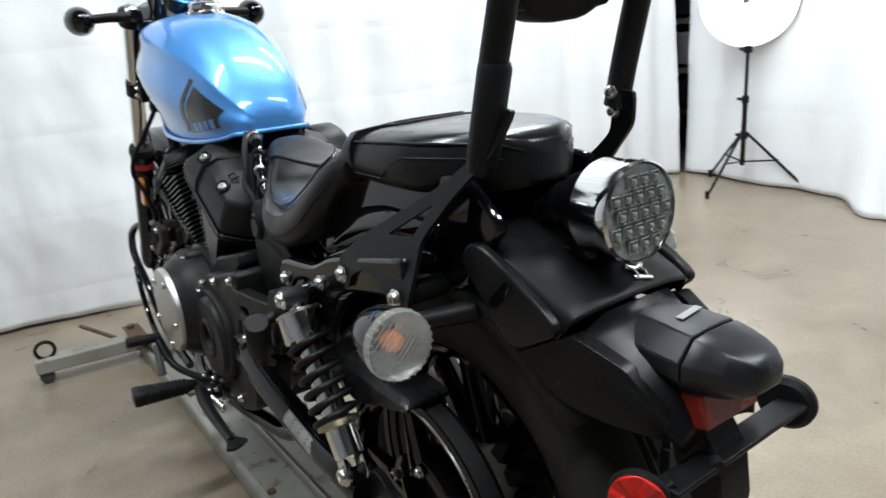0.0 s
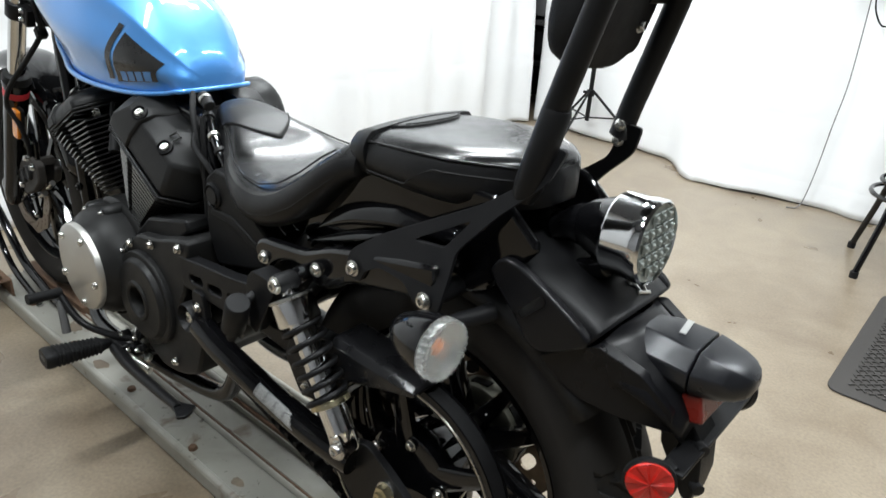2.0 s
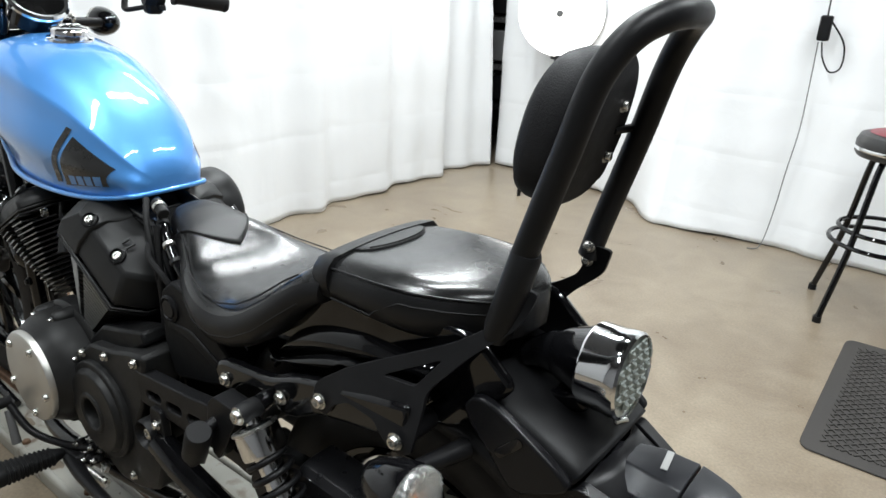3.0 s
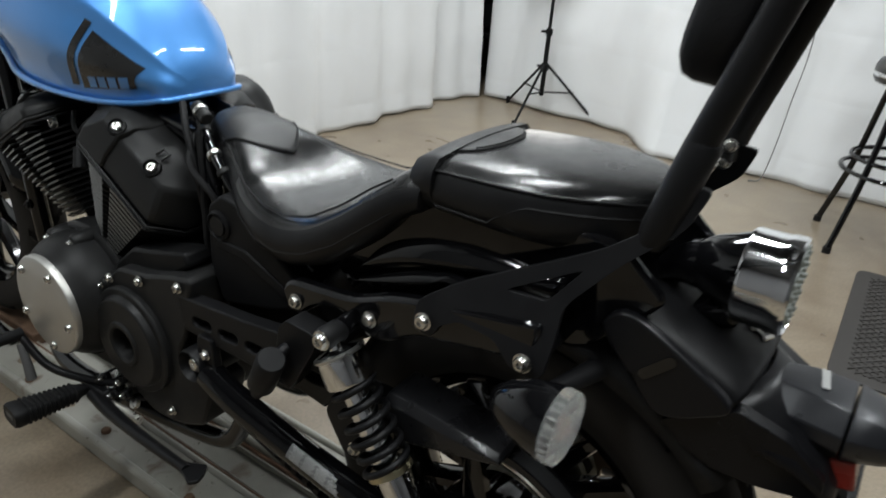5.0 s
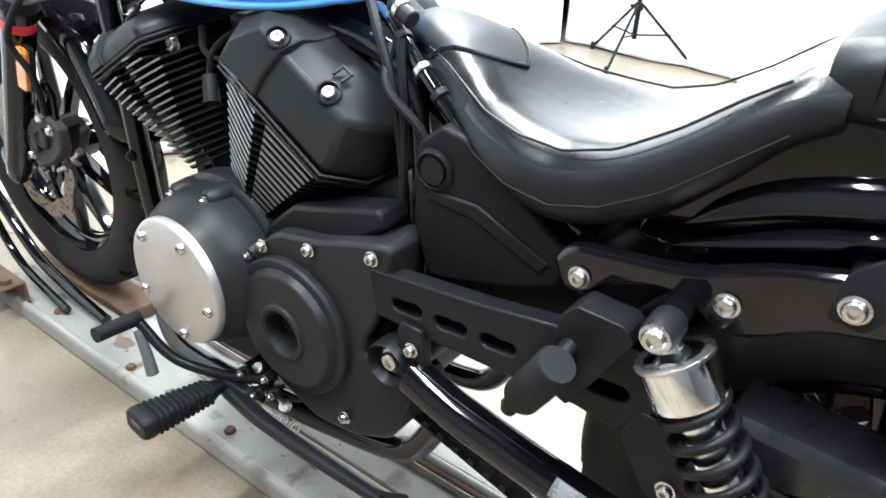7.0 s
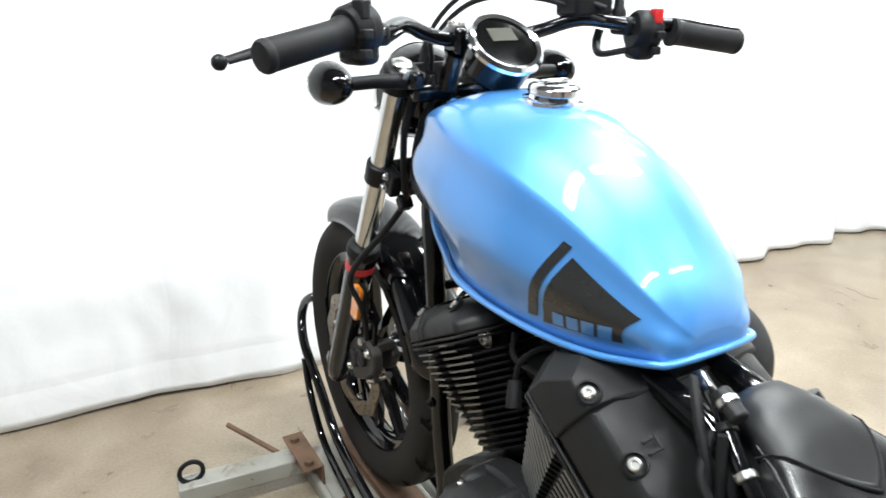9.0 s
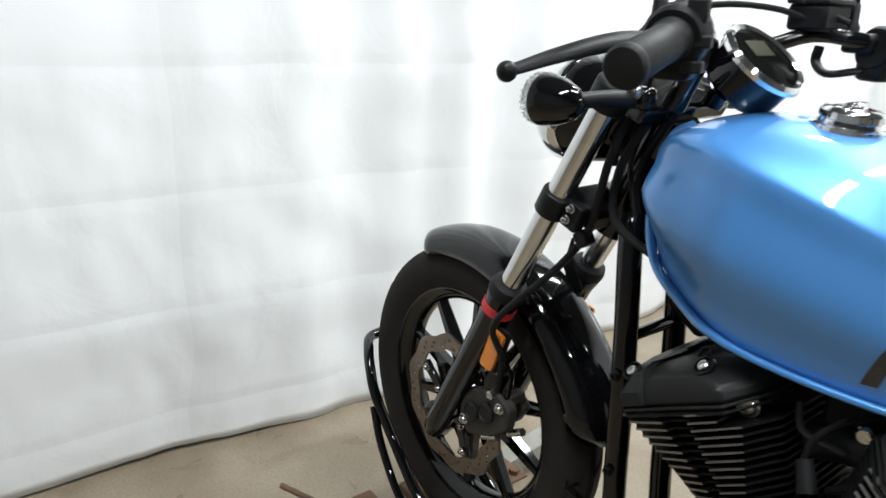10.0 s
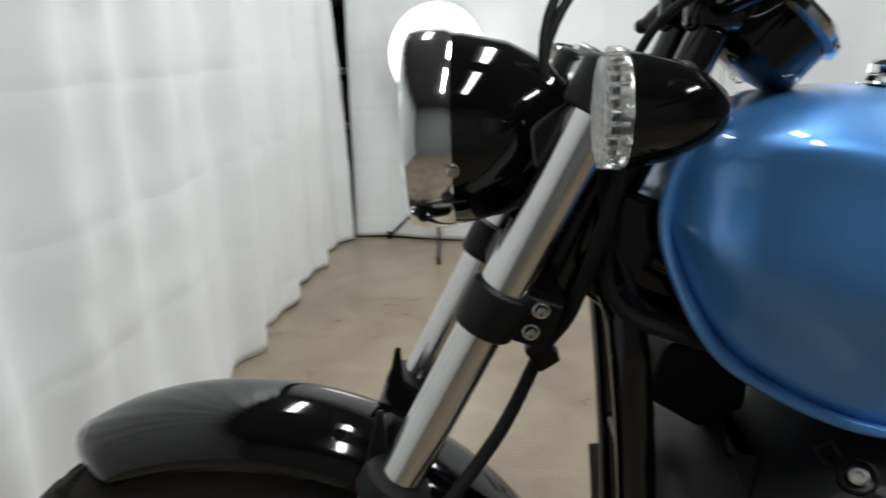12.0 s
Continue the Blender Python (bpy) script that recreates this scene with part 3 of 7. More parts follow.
for s in (1, -1):
    bm = B()
    bar(bm, (1.73, s * 0.165, 0.062), (1.76, s * 0.475, 0.062), 0.06, 0.045)
    arm = part("outrigger", bm, RAIL_STEEL, dolly, bevel=0.004)
    bm = B()
    ring = [(1.757, s * 0.44 + 0.028 * math.cos(a), 0.108 + 0.028 * math.sin(a)) for a in (2 * math.pi * k / 20 for k in range(21))]
    tube(bm, ring, 0.006, seg=8, caps=False)
    tube(bm, [(1.757, s * 0.44, 0.084), (1.757, s * 0.44, 0.05)], 0.006, seg=8)
    part("tie_ring", bm, SATIN_BLACK, arm)
    bm = B()
    lathe(bm, [(0.019, -0.013), (0.022, -0.01), (0.022, 0.01), (0.019, 0.013)], (1.757, s * 0.45, 0.0222), (1, 0, 0), 20)
    part("caster", bm, CASTER, arm)
    bm = B()
    tube(bm, [(1.78, s * 0.22, 0.07), (1.93, s * 0.31, 0.098)], 0.007, seg=8)
    part("locking_pin", bm, RUST, arm)
    bm = B()
    block(bm, (1.71, s * 0.175, 0.10), (0.17, 0.05, 0.006))
    block(bm, (1.71, s * 0.15, 0.073), (0.17, 0.006, 0.06))
    part("angle_bracket", bm, RUST, dolly, bevel=0.002)
    for kx in (1.65, 1.76):
        bm = B()
        lathe(bm, [(0.013, 0), (0.013, 0.012), (0.001, 0.012)], (kx, s * 0.178, 0.103), (0, 0, 1), 6)
        part("nut", bm, RUST, dolly)
bm = B()
block(bm, (1.62, 0, 0.036), (0.42, 0.085, 0.036))
part("front_cradle", bm, RUST, dolly, "rusty cradle plate", bevel=0.004)
bm = B()
loop = []
for s in (1, -1):
    side = [(1.42, s * 0.085, 0.055), (1.56, s * 0.088, 0.085), (1.68, s * 0.09, 0.13), (1.79, s * 0.09, 0.225), (1.850, s * 0.10, 0.312), (1.876, s * 0.098, 0.362), (1.915, s * 0.080, 0.395), (1.966, s * 0.04, 0.402)]
    loop += side if s == 1 else side[::-1]
tube(bm, spline(loop, 6), 0.0125, seg=12)
part("wheel_hoop", bm, GLOSS_BLACK, dolly, "bent black tube round the tyre")
for s in (1, -1):
    bm = B()
    tube(bm, spline([(1.52, s * 0.118, 0.055), (1.70, s * 0.116, 0.105), (1.80, s * 0.112, 0.20), (1.85, s * 0.105, 0.285)], 6), 0.0095, seg=10)
    part("hoop_brace", bm, GLOSS_BLACK, dolly)


# ---------------------------------------------------------------- the motorcycle (x ahead, y to its left side)
bike = thing("motorcycle", 0, 0, 0, "blue and black cruiser motorcycle standing on a steel dolly", "motorcycle")
RX, RZ, FX, FZ = 0.004, 0.3665, 1.613, 0.397


def dome_bolt(r=0.0085):
    bm = B()
    lathe(bm, [(r * 1.25, 0.0), (r * 1.25, 0.0015), (r, 0.002), (r * 0.98, 0.005), (r * 0.8, 0.0075), (r * 0.45, 0.008), (r * 0.4, 0.005), (0.0005, 0.005)], seg=16)
    return bm


BOLT = {}


def bolts(parent, places, r=0.0085, mat=STEEL, turn=None):
    key = (r, mat.name)
    for p in places:
        m = Matrix.Translation(p) @ (turn or Matrix())
        if key not in BOLT:
            ob = part("bolt", dome_bolt(r), mat, parent)
            ob.matrix_basis = m
            BOLT[key] = ob
        else:
            like(BOLT[key], parent, m, "bolt")


def tyre(cx, cz, R, rim, half, grooves, mat, name_parent, seg=480):
    """A tyre with cut grooves, turned about the y axis."""
    prof = []
    side = [(rim - 0.002, half * 0.70), (rim + 0.01, half * 0.82), (rim + (R - rim) * 0.3, half * 0.97), (rim + (R - rim) * 0.5, half)]
    n = 40
    crown = []
    for k in range(n + 1):
        a = math.pi / 2 * k / n
        crown.append((rim + (R - rim) * 0.5 + (R - rim) * 0.5 * math.sin(a) ** 0.9, half * math.cos(a) ** 0.75))
    left = side[:-1] + crown
    prof = left + [(r, -y) for r, y in left[::-1][1:]]
    bm = B()
    rings = []
    for k in range(seg):
        a = 2 * math.pi * k / seg
        row = []
        for r, y in prof:
            d = 0.0
            u = abs(y) / half
            if 0.10 < u < 0.88 and r > rim + (R - rim) * 0.62:
                ph = a / (2 * math.pi) * grooves + (0.0 if y > 0 else 0.5) + 0.55 * u
                if (ph % 1.0) < 0.12 + 0.05 * (u > 0.5):
                    d = 0.009
                ph2 = a / (2 * math.pi) * grooves + 0.5 + (0.0 if y > 0 else 0.5) - 0.1 * u
                if u > 0.5 and (ph2 % 1.0) < 0.08:
                    d = 0.007
            if abs(u - 0.055) < 0.05 and abs(y) < half * 0.12:
                d = max(d, 0.004 if 0.02 < u else 0)
            rr = r - d
            row.append(bm.verts.new((cx + rr * math.cos(a), y, cz + rr * math.sin(a))))
        rings.append(row)
    rings.append(rings[0])
    for p, q in zip(rings, rings[1:]):
        for k in range(len(p) - 1):
            bm.faces.new((p[k], p[k + 1], q[k + 1], q[k]))
    return part("tyre", bm, mat, name_parent, sharp=32)


def rim_mesh(cx, cz, r, half):
    bm = B()
    prof = [(r + 0.006, half), (r + 0.009, half - 0.004), (r - 0.004, half - 0.012), (r - 0.012, half * 0.6), (r - 0.020, half * 0.3),
            (r - 0.020, -half * 0.3), (r - 0.012, -half * 0.6), (r - 0.004, -half + 0.012), (r + 0.009, -half + 0.004), (r + 0.006, -half)]
    inner = [(rr - 0.009, y * 0.97) for rr, y in prof[::-1]]
    lathe(bm, prof + inner, (cx, 0, cz), (0, 1, 0), 96, ring=True)
    return bm


def spoke(cx, cz, r0, r1, a, w0, w1, d0, d1, split=0.0):
    bm = B()
    u, v = V(math.cos(a), 0, math.sin(a)), V(-math.sin(a), 0, math.cos(a))
    c = V(cx, 0, cz)
    rings = []
    for t in (0.0, 0.12, 0.3, 0.6, 0.85, 1.0):
        r = r0 + (r1 - r0) * t
        w = w0 + (w1 - w0) * t
        if t >= 0.85:
            w *= 1.0 + (t - 0.85) * 4
        d = d0 + (d1 - d0) * t
        o = v * split * t
        y = V(0, 1, 0)
        rings.append([bm.verts.new(c + u * r + o + v * (w * sx) + y * (d * sy))
                      for sx, sy in ((0.5, 0.3), (0.3, 0.5), (-0.3, 0.5), (-0.5, 0.3), (-0.5, -0.3), (-0.3, -0.5), (0.3, -0.5), (0.5, -0.3))])
    skin(bm, rings)
    return bm


def wave_disc(cx=FX, cy=0.062, cz=FZ):
    """A disc with a wavy rim and drilled holes."""
    bm = B()
    outer = [((0.150 + 0.0045 * math.sin(10 * a)) * math.cos(a), (0.150 + 0.0045 * math.sin(10 * a)) * math.sin(a)) for a in (2 * math.pi * k / 120 for k in range(120))]
    inner = [((0.116 + 0.004 * math.sin(10 * a)) * math.cos(a), (0.116 + 0.004 * math.sin(10 * a)) * math.sin(a)) for a in (2 * math.pi * k / 60 for k in range(60))]
    holes = [inner]
    for k in range(60):
        a = 2 * math.pi * k / 60
        r = 0.1255 + 0.0075 * (k % 3)
        holes.append([(r * math.cos(a) + 0.0036 * math.cos(b), r * math.sin(a) + 0.0036 * math.sin(b)) for b in (2 * math.pi * j / 8 for j in range(8))])
    plate(bm, outer, -0.0025, 0.0025, holes)
    bmesh.ops.translate(bm, verts=bm.verts[:], vec=(cx, cy, cz))
    return bm


# rear wheel
rear = part("rear_wheel", rim_mesh(RX, RZ, 0.212, 0.062), GLOSS_BLACK, bike, "black cast rear wheel")
tyre(RX, RZ, 0.323, 0.214, 0.078, 13, TYRE, rear)
for k in range(10):
    a = 2 * math.pi * (k + 0.25) / 10
    part("spoke", spoke(RX, RZ, 0.045, 0.205, a, 0.034, 0.016, 0.05, 0.034, 0.02 if k % 2 else -0.02), GLOSS_BLACK, rear, bevel=0.0)
bm = B()
lathe(bm, [(0.03, 0.07), (0.055, 0.06), (0.06, 0.02), (0.05, -0.02), (0.06, -0.05), (0.03, -0.07)], (RX, 0, RZ), seg=40)
part("hub", bm, HUB_DUSTY, rear, "dusty cast wheel hub")
bm = B()
openings = [slot(0.094 * math.cos(a), 0.094 * math.sin(a), 0.040, 0.024, a + math.pi / 2) for a in (2 * math.pi * (k + 0.3) / 9 for k in range(9))]
openings += [slot((0.127 + 0.010 * (k % 2)) * math.cos(a), (0.127 + 0.010 * (k % 2)) * math.sin(a), 0.0104, 0.0100, a) for k, a in enumerate(2 * math.pi * k / 26 for k in range(26))]
plate(bm, [(0.149 * math.cos(a), 0.149 * math.sin(a)) for a in (2 * math.pi * k / 96 for k in range(96))], -0.0025, 0.0025, openings)
bmesh.ops.translate(bm, verts=bm.verts[:], vec=(RX, -0.086, RZ))
part("brake_disc", bm, DISC, rear, "drilled brake disc", sharp=25)
bm = B()
plate(bm, rounded([(0.10, 0.52), (0.17, 0.48), (0.175, 0.40), (0.12, 0.40), (0.08, 0.45)], 4, 0.25), -0.125, -0.06)
rcal = part("brake_caliper", bm, ENGINE_BLACK, bike, bevel=0.006)
bm = B()
lathe(bm, [(0.02, -0.06), (0.02, -0.05), (0.001, -0.049)], (0.135, 0, 0.45), seg=20)
part("piston_cap", bm, STEEL, rcal)
# belt pulley on the left side of the wheel
bm = B()
lathe(bm, [(0.162, 0.140), (0.164, 0.139), (0.176, 0.137), (0.176, 0.134), (0.170, 0.133), (0.170, 0.109), (0.176, 0.108), (0.176, 0.105), (0.162, 0.105), (0.156, 0.111), (0.156, 0.135)],
      (RX, 0, RZ), seg=110, ring=True)
part("belt_pulley", bm, GLOSS_BLACK, rear, "large black toothed belt pulley")
bm = B()
lathe(bm, [(0.1655, 0.1405), (0.1675, 0.1405), (0.1675, 0.138), (0.1655, 0.138)], (RX, 0, RZ), seg=110, ring=True)
part("pulley_edge", bm, STEEL, rear, "bright machined edge line")
for k in range(5):
    a = 2 * math.pi * (k + 0.1) / 5 
    bm = spoke(RX, RZ, 0.05, 0.162, a, 0.044, 0.02, 0.022, 0.016)
    bmesh.ops.translate(bm, verts=bm.verts[:], vec=(0, 0.122, 0))
    part("pulley_spoke", bm, GLOSS_BLACK, rear)
    bolts(rear, [(RX + 0.068 * math.cos(a + 0.3), 0.134, RZ + 0.068 * math.sin(a + 0.3))], 0.0075)
bm = B()
lathe(bm, [(0.060, -0.030), (0.074, -0.032), (0.080, -0.038), (0.080, -0.078), (0.074, -0.083), (0.060, -0.083)], (RX, 0, RZ), seg=48)
drum = part("disc_carrier_drum", bm, HUB_DUSTY, rear, "dusty grey cast disc carrier drum")
for k in range(6):
    a = 2 * math.pi * (k + 0.35) / 6
    bm = B()
    block(bm, (0, 0, 0), (0.003, 0.016, 0.036), Matrix())
    bmesh.ops.transform(bm, matrix=Matrix.Translation((RX + 0.0795 * math.cos(a), -0.058, RZ + 0.0795 * math.sin(a))) @ Matrix.Rotation(-a, 4, "Y"), verts=bm.verts)
    part("drum_slot", bm, ENGINE_BLACK, drum, "dark slot in the drum")
bm = B()
lathe(bm, [(0.07, 0.06), (0.08, 0.10), (0.08, 0.128), (0.07, 0.132), (0.03, 0.134)], (RX, 0, RZ), seg=40)
part("pulley_hub", bm, GLOSS_BLACK, rear)

# front wheel
front = part("front_wheel", rim_mesh(FX, FZ, 0.243, 0.036), GLOSS_BLACK, bike, "black cast front wheel")
tyre(FX, FZ, 0.331, 0.245, 0.052, 17, TYRE_DUSTY, front)
for k in range(10):
    a = 2 * math.pi * (k + 0.5) / 10
    part("spoke", spoke(FX, FZ, 0.04, 0.238, a, 0.036, 0.017, 0.034, 0.024), GLOSS_BLACK, front)
bm = B()
lathe(bm, [(0.02, 0.062), (0.042, 0.058), (0.046, 0.0), (0.042, -0.058), (0.02, -0.062)], (FX, 0, FZ), seg=36)
part("hub", bm, GLOSS_BLACK, front)


part("brake_disc", wave_disc(), DISC, front, "drilled wavy brake disc with brown dust", sharp=25)
for k in range(5):
    a = 2 * math.pi * (k + 0.2) / 5
    bm = B()
    bar(bm, (FX + 0.04 * math.cos(a), 0.058, FZ + 0.04 * math.sin(a)), (FX + 0.113 * math.cos(a + 0.25), 0.058, FZ + 0.113 * math.sin(a + 0.25)), 0.01, 0.022)
    part("disc_carrier_arm", bm, GLOSS_BLACK, front, bevel=0.002)
    bolts(front, [(FX + 0.1 * math.cos(a + 0.25), 0.064, FZ + 0.1 * math.sin(a + 0.25)), (FX + 0.05 * math.cos(a), 0.06, FZ + 0.05 * math.sin(a))], 0.0065)


# fork
def fork_x(z):
    return 1.425 + (0.74 - z) * 0.50


for s in (1, -1):
    y = 0.1 * s
    bm = B()
    tube(bm, [(fork_x(0.64), y, 0.64), (fork_x(1.09), y, 1.09)], 0.0205, seg=28)
    part("fork_tube", bm, FORK_STEEL, bike, "satin chromed fork tube")
    bm = B()
    zs = [0.34, 0.355, 0.385, 0.425, 0.52, 0.64, 0.70, 0.715, 0.727, 0.734]
    rs = [0.016, 0.024, 0.027, 0.026, 0.027, 0.0285, 0.030, 0.033, 0.033, 0.027]
    tube(bm, [(fork_x(z), y, z) for z in zs], rs, seg=28)
    fl = part("fork_lower", bm, GLOSS_BLACK, bike)
    bm = B()
    tube(bm, [(fork_x(z), y, z) for z in (0.722, 0.732, 0.74, 0.744)], [0.034, 0.034, 0.031, 0.024], seg=28)
    part("dust_seal", bm, RUBBER, fl)
    bm = B()
    lathe(bm, [(0.026, -0.03), (0.026, 0.018), (0.02, 0.022), (0.012, 0.022)], (FX - 0.005, y, FZ - 0.002), seg=24)
    bar(bm, (fork_x(0.40), y, 0.40), (FX - 0.005, y, FZ), 0.036, 0.05)
    part("axle_boss", bm, GLOSS_BLACK, fl, bevel=0.002)
    if s == 1:
        bm = B()
        tube(bm, [(fork_x(z), y, z) for z in (0.684, 0.70)], 0.0308, seg=28)
        part("red_band", bm, RED_TAPE, fl, "red tape band")
    # lower clamp
    bm = B()
    tube(bm, [(fork_x(z), y, z) for z in (0.886, 0.889, 0.921, 0.924)], [0.0245, 0.0265, 0.0265, 0.0245], seg=28)
    bar(bm, (fork_x(0.905) - 0.005, y - 0.006 * s, 0.903), (fork_x(0.905) - 0.052, y - 0.008 * s, 0.886), 0.022, 0.042)
    cl = part("fork_clamp", bm, SATIN_BLACK, bike, bevel=0.003)
    bolts(cl, [(1.303, y + 0.005 * s, 0.905), (1.311, y + 0.005 * s, 0.886)], 0.0058, turn=pose(0, 0, 0, 0, 0, 0) if s == 1 else pose(0, 0, 0, 0, 0, 180))
    # headlamp side brackets / top clamp ends
    bm = B()
    tube(bm, [(fork_x(z), y, z) for z in (1.06, 1.064, 1.094, 1.098)], [0.028, 0.030, 0.030, 0.026], seg=24)
    tc_ = part("top_clamp_end", bm, SATIN_BLACK, bike, bevel=0.002)
    bm = B()
    lathe(bm, [(0.018, 0.0), (0.018, 0.006), (0.012, 0.01), (0.001, 0.01)], (fork_x(1.098), y, 1.098), (-0.46, 0, 0.887), 6)
    part("fork_cap", bm, STEEL, tc_)
    # tall mudguard bracket fin beside the fork
    bm = B()
    plate(bm, [(1.410, 0.70), (1.44, 0.69), (1.462, 0.73), (1.448, 0.79), (1.442, 0.79), (1.440, 0.75)], 0.066 * s, 0.071 * s)
    part("mudguard_bracket", bm, SATIN_BLACK, bike, bevel=0.002)
# triple clamp bridges
bm = B()
bar(bm, (fork_x(0.905) - 0.03, -0.08, 0.897), (fork_x(0.905) - 0.03, 0.08, 0.897), 0.07, 0.036, up=(0.46, 0, -0.887))
part("lower_bridge", bm, SATIN_BLACK, bike, bevel=0.008)
bm = B()
bar(bm, (fork_x(1.078) - 0.02, -0.1, 1.072), (fork_x(1.078) - 0.02, 0.1, 1.072), 0.08, 0.03, up=(0.46, 0, -0.887))
part("upper_bridge", bm, GLOSS_BLACK, bike, bevel=0.008)
# steering head
bm = B()
tube(bm, [(fork_x(0.86) - 0.055, 0, 0.86), (fork_x(1.05) - 0.055, 0, 1.05)], 0.036, seg=24)
part("steering_head", bm, GLOSS_BLACK, bike)
# amber side reflector and its holder
for s in (1, -1):
    bm = B()
    plate(bm, rounded([(1.445, 0.654), (1.413, 0.646), (1.441, 0.568), (1.473, 0.574)], 3, 0.15), 0.110 * s, 0.120 * s)
    hold = part("side_reflector", bm, ORANGE, bike, "amber side reflector", bevel=0.002)
    bm = B()
    plate(bm, rounded([(1.453, 0.660), (1.407, 0.650), (1.437, 0.562), (1.482, 0.570)], 3, 0.15), 0.102 * s, 0.109 * s)
    part("reflector_holder", bm, PLASTIC_BLACK, hold, bevel=0.002)
# front brake caliper on its bracket
CALIPER = material("dusty_caliper_paint", (0.040, 0.036, 0.033), 0.6, vary=0.35, scale=50, bump=0.2, bump_scale=400, spec=0.25)
bm = B()
plate(bm, rounded([(1.535, 0.470), (1.505, 0.500), (1.440, 0.520), (1.405, 0.500), (1.408, 0.455), (1.450, 0.420), (1.515, 0.392), (1.545, 0.420)], 4, 0.2), 0.076, 0.100)
cal = part("brake_caliper", bm, CALIPER, bike, "dusty dark grey brake caliper", bevel=0.005)
bm = B()
plate(bm, rounded([(1.530, 0.462), (1.440, 0.505), (1.415, 0.480), (1.440, 0.438), (1.520, 0.402)], 4, 0.2), 0.030, 0.050)
part("inner_half", bm, CALIPER, cal, bevel=0.004)
for p, q in (((1.525, 0.452), (1.515, 0.408)), ((1.430, 0.505), (1.418, 0.466))):
    bm = B()
    bar(bm, (p[0], 0.045, p[1]), (p[0], 0.082, p[1]), 0.020, 0.022)
    part("caliper_bridge", bm, CALIPER, cal, bevel=0.003)
for p in ((1.502, 0.452), (1.462, 0.470)):
    bm = B()
    lathe(bm, [(0.0205, 0.098), (0.0205, 0.106), (0.017, 0.109), (0.015, 0.106), (0.001, 0.106)], (p[0], 0, p[1]), seg=24)
    part("piston_cap", bm, COVER_GREY, cal)
bm = B()
plate(bm, rounded([(1.470, 0.560), (1.440, 0.585), (1.415, 0.560), (1.425, 0.500), (1.470, 0.485), (1.490, 0.520)], 3, 0.2), 0.080, 0.092)
part("caliper_bracket", bm, GLOSS_BLACK, cal, bevel=0.003)
bolts(cal, [(1.440, 0.093, 0.562), (1.428, 0.101, 0.494), (1.526, 0.101, 0.422)], 0.0085)
bm = B()
tube(bm, [(1.535, 0.088, 0.452), (1.556, 0.088, 0.462)], 0.0048, seg=10)
part("bleed_nipple", bm, STEEL, cal)
for p, q in (((1.43, 0.07, 0.43), (1.395, 0.07, 0.452)), ((1.50, 0.07, 0.385), (1.46, 0.07, 0.405))):
    bm = B()
    tube(bm, [p, q], 0.0075, seg=12)
    part("slide_pin", bm, STEEL, cal)
bm = B()
lathe(bm, [(0.009, 0.0), (0.009, 0.012), (0.006, 0.015), (0.001, 0.015)], (1.448, 0.098, 0.515), (0, 1, 0), 6)
part("banjo_bolt", bm, STEEL, cal)


# front mudguard
def guard(cx, cz, a0, a1, r0, r1, half, drop, n=40, ny=16, power=2.4):
    """A curved guard with rolled sides."""
    bm = B()
    rows = []
    for i in range(n + 1):
        t = i / n
        a = radians(a0 + (a1 - a0) * t)
        r = r0 + (r1 - r0) * t
        end = min(1.0, 0.55 + 0.45 * min(t, 1 - t) / 0.06) if min(t, 1 - t) < 0.06 else 1.0
        row = []
        for k in range(ny + 1):
            u = -1 + 2 * k / ny
            rr = r - drop * abs(u) ** power
            y = half * end * math.sin(u * math.pi / 2)
            row.append(bm.verts.new((cx + rr * math.cos(a), y, cz + rr * math.sin(a))))
        rows.append(row)
    skin(bm, rows, caps=False, closed=False)
    return bm


ob = part("front_mudguard", guard(FX, FZ, 64, 166, 0.369, 0.388, 0.068, 0.05), GLOSS_BLACK, bike, "gloss black front mudguard", sharp=60)
md = ob.modifiers.new("thickness", "SOLIDIFY")
md.thickness, md.offset = 0.004, -1

# headlamp
HX, HZ = 1.388, 1.038
ax = V(0.985, 0, -0.02).normalized()
bm = B()
lathe(bm, [(0.0005, -0.126), (0.012, -0.125), (0.03, -0.118), (0.058, -0.095), (0.076, -0.06), (0.0845, -0.02), (0.0855, 0.0), (0.086, 0.004)], (HX, 0, HZ), ax, 56, caps=False)
hl = part("headlamp", bm, GLOSS_BLACK, bike, "gloss black round headlamp")
bm = B()
lathe(bm, [(0.0865, -0.012), (0.0885, -0.006), (0.0885, 0.016), (0.086, 0.026), (0.080, 0.030), (0.078, 0.026), (0.078, -0.01)], (HX, 0, HZ), ax, 56, ring=True)
part("rim", bm, CHROME, hl, "chrome headlamp rim")
bm = B()
lathe(bm, [(0.079, 0.020), (0.065, 0.027), (0.04, 0.031), (0.001, 0.033)], (HX, 0, HZ), ax, 48)
part("lens", bm, LENS, hl, "clear headlamp glass").visible_shadow = False
bm = B()
lathe(bm, [(0.077, 0.015), (0.06, -0.01), (0.03, -0.035), (0.001, -0.04)], (HX, 0, HZ), ax, 40, caps=False)
part("reflector_dish", bm, DISH, hl)
bolts(hl, [(1.376, 0.082, 1.016)], 0.005)
for s in (1, -1):
    bm = B()
    plate(bm, rounded([(1.315, 1.05), (1.31, 1.015), (1.28, 1.02), (1.25, 1.05), (1.27, 1.08)], 3, 0.2), 0.078 * s, 0.085 * s)
    part("headlamp_ear", bm, GLOSS_BLACK, bike, bevel=0.003)


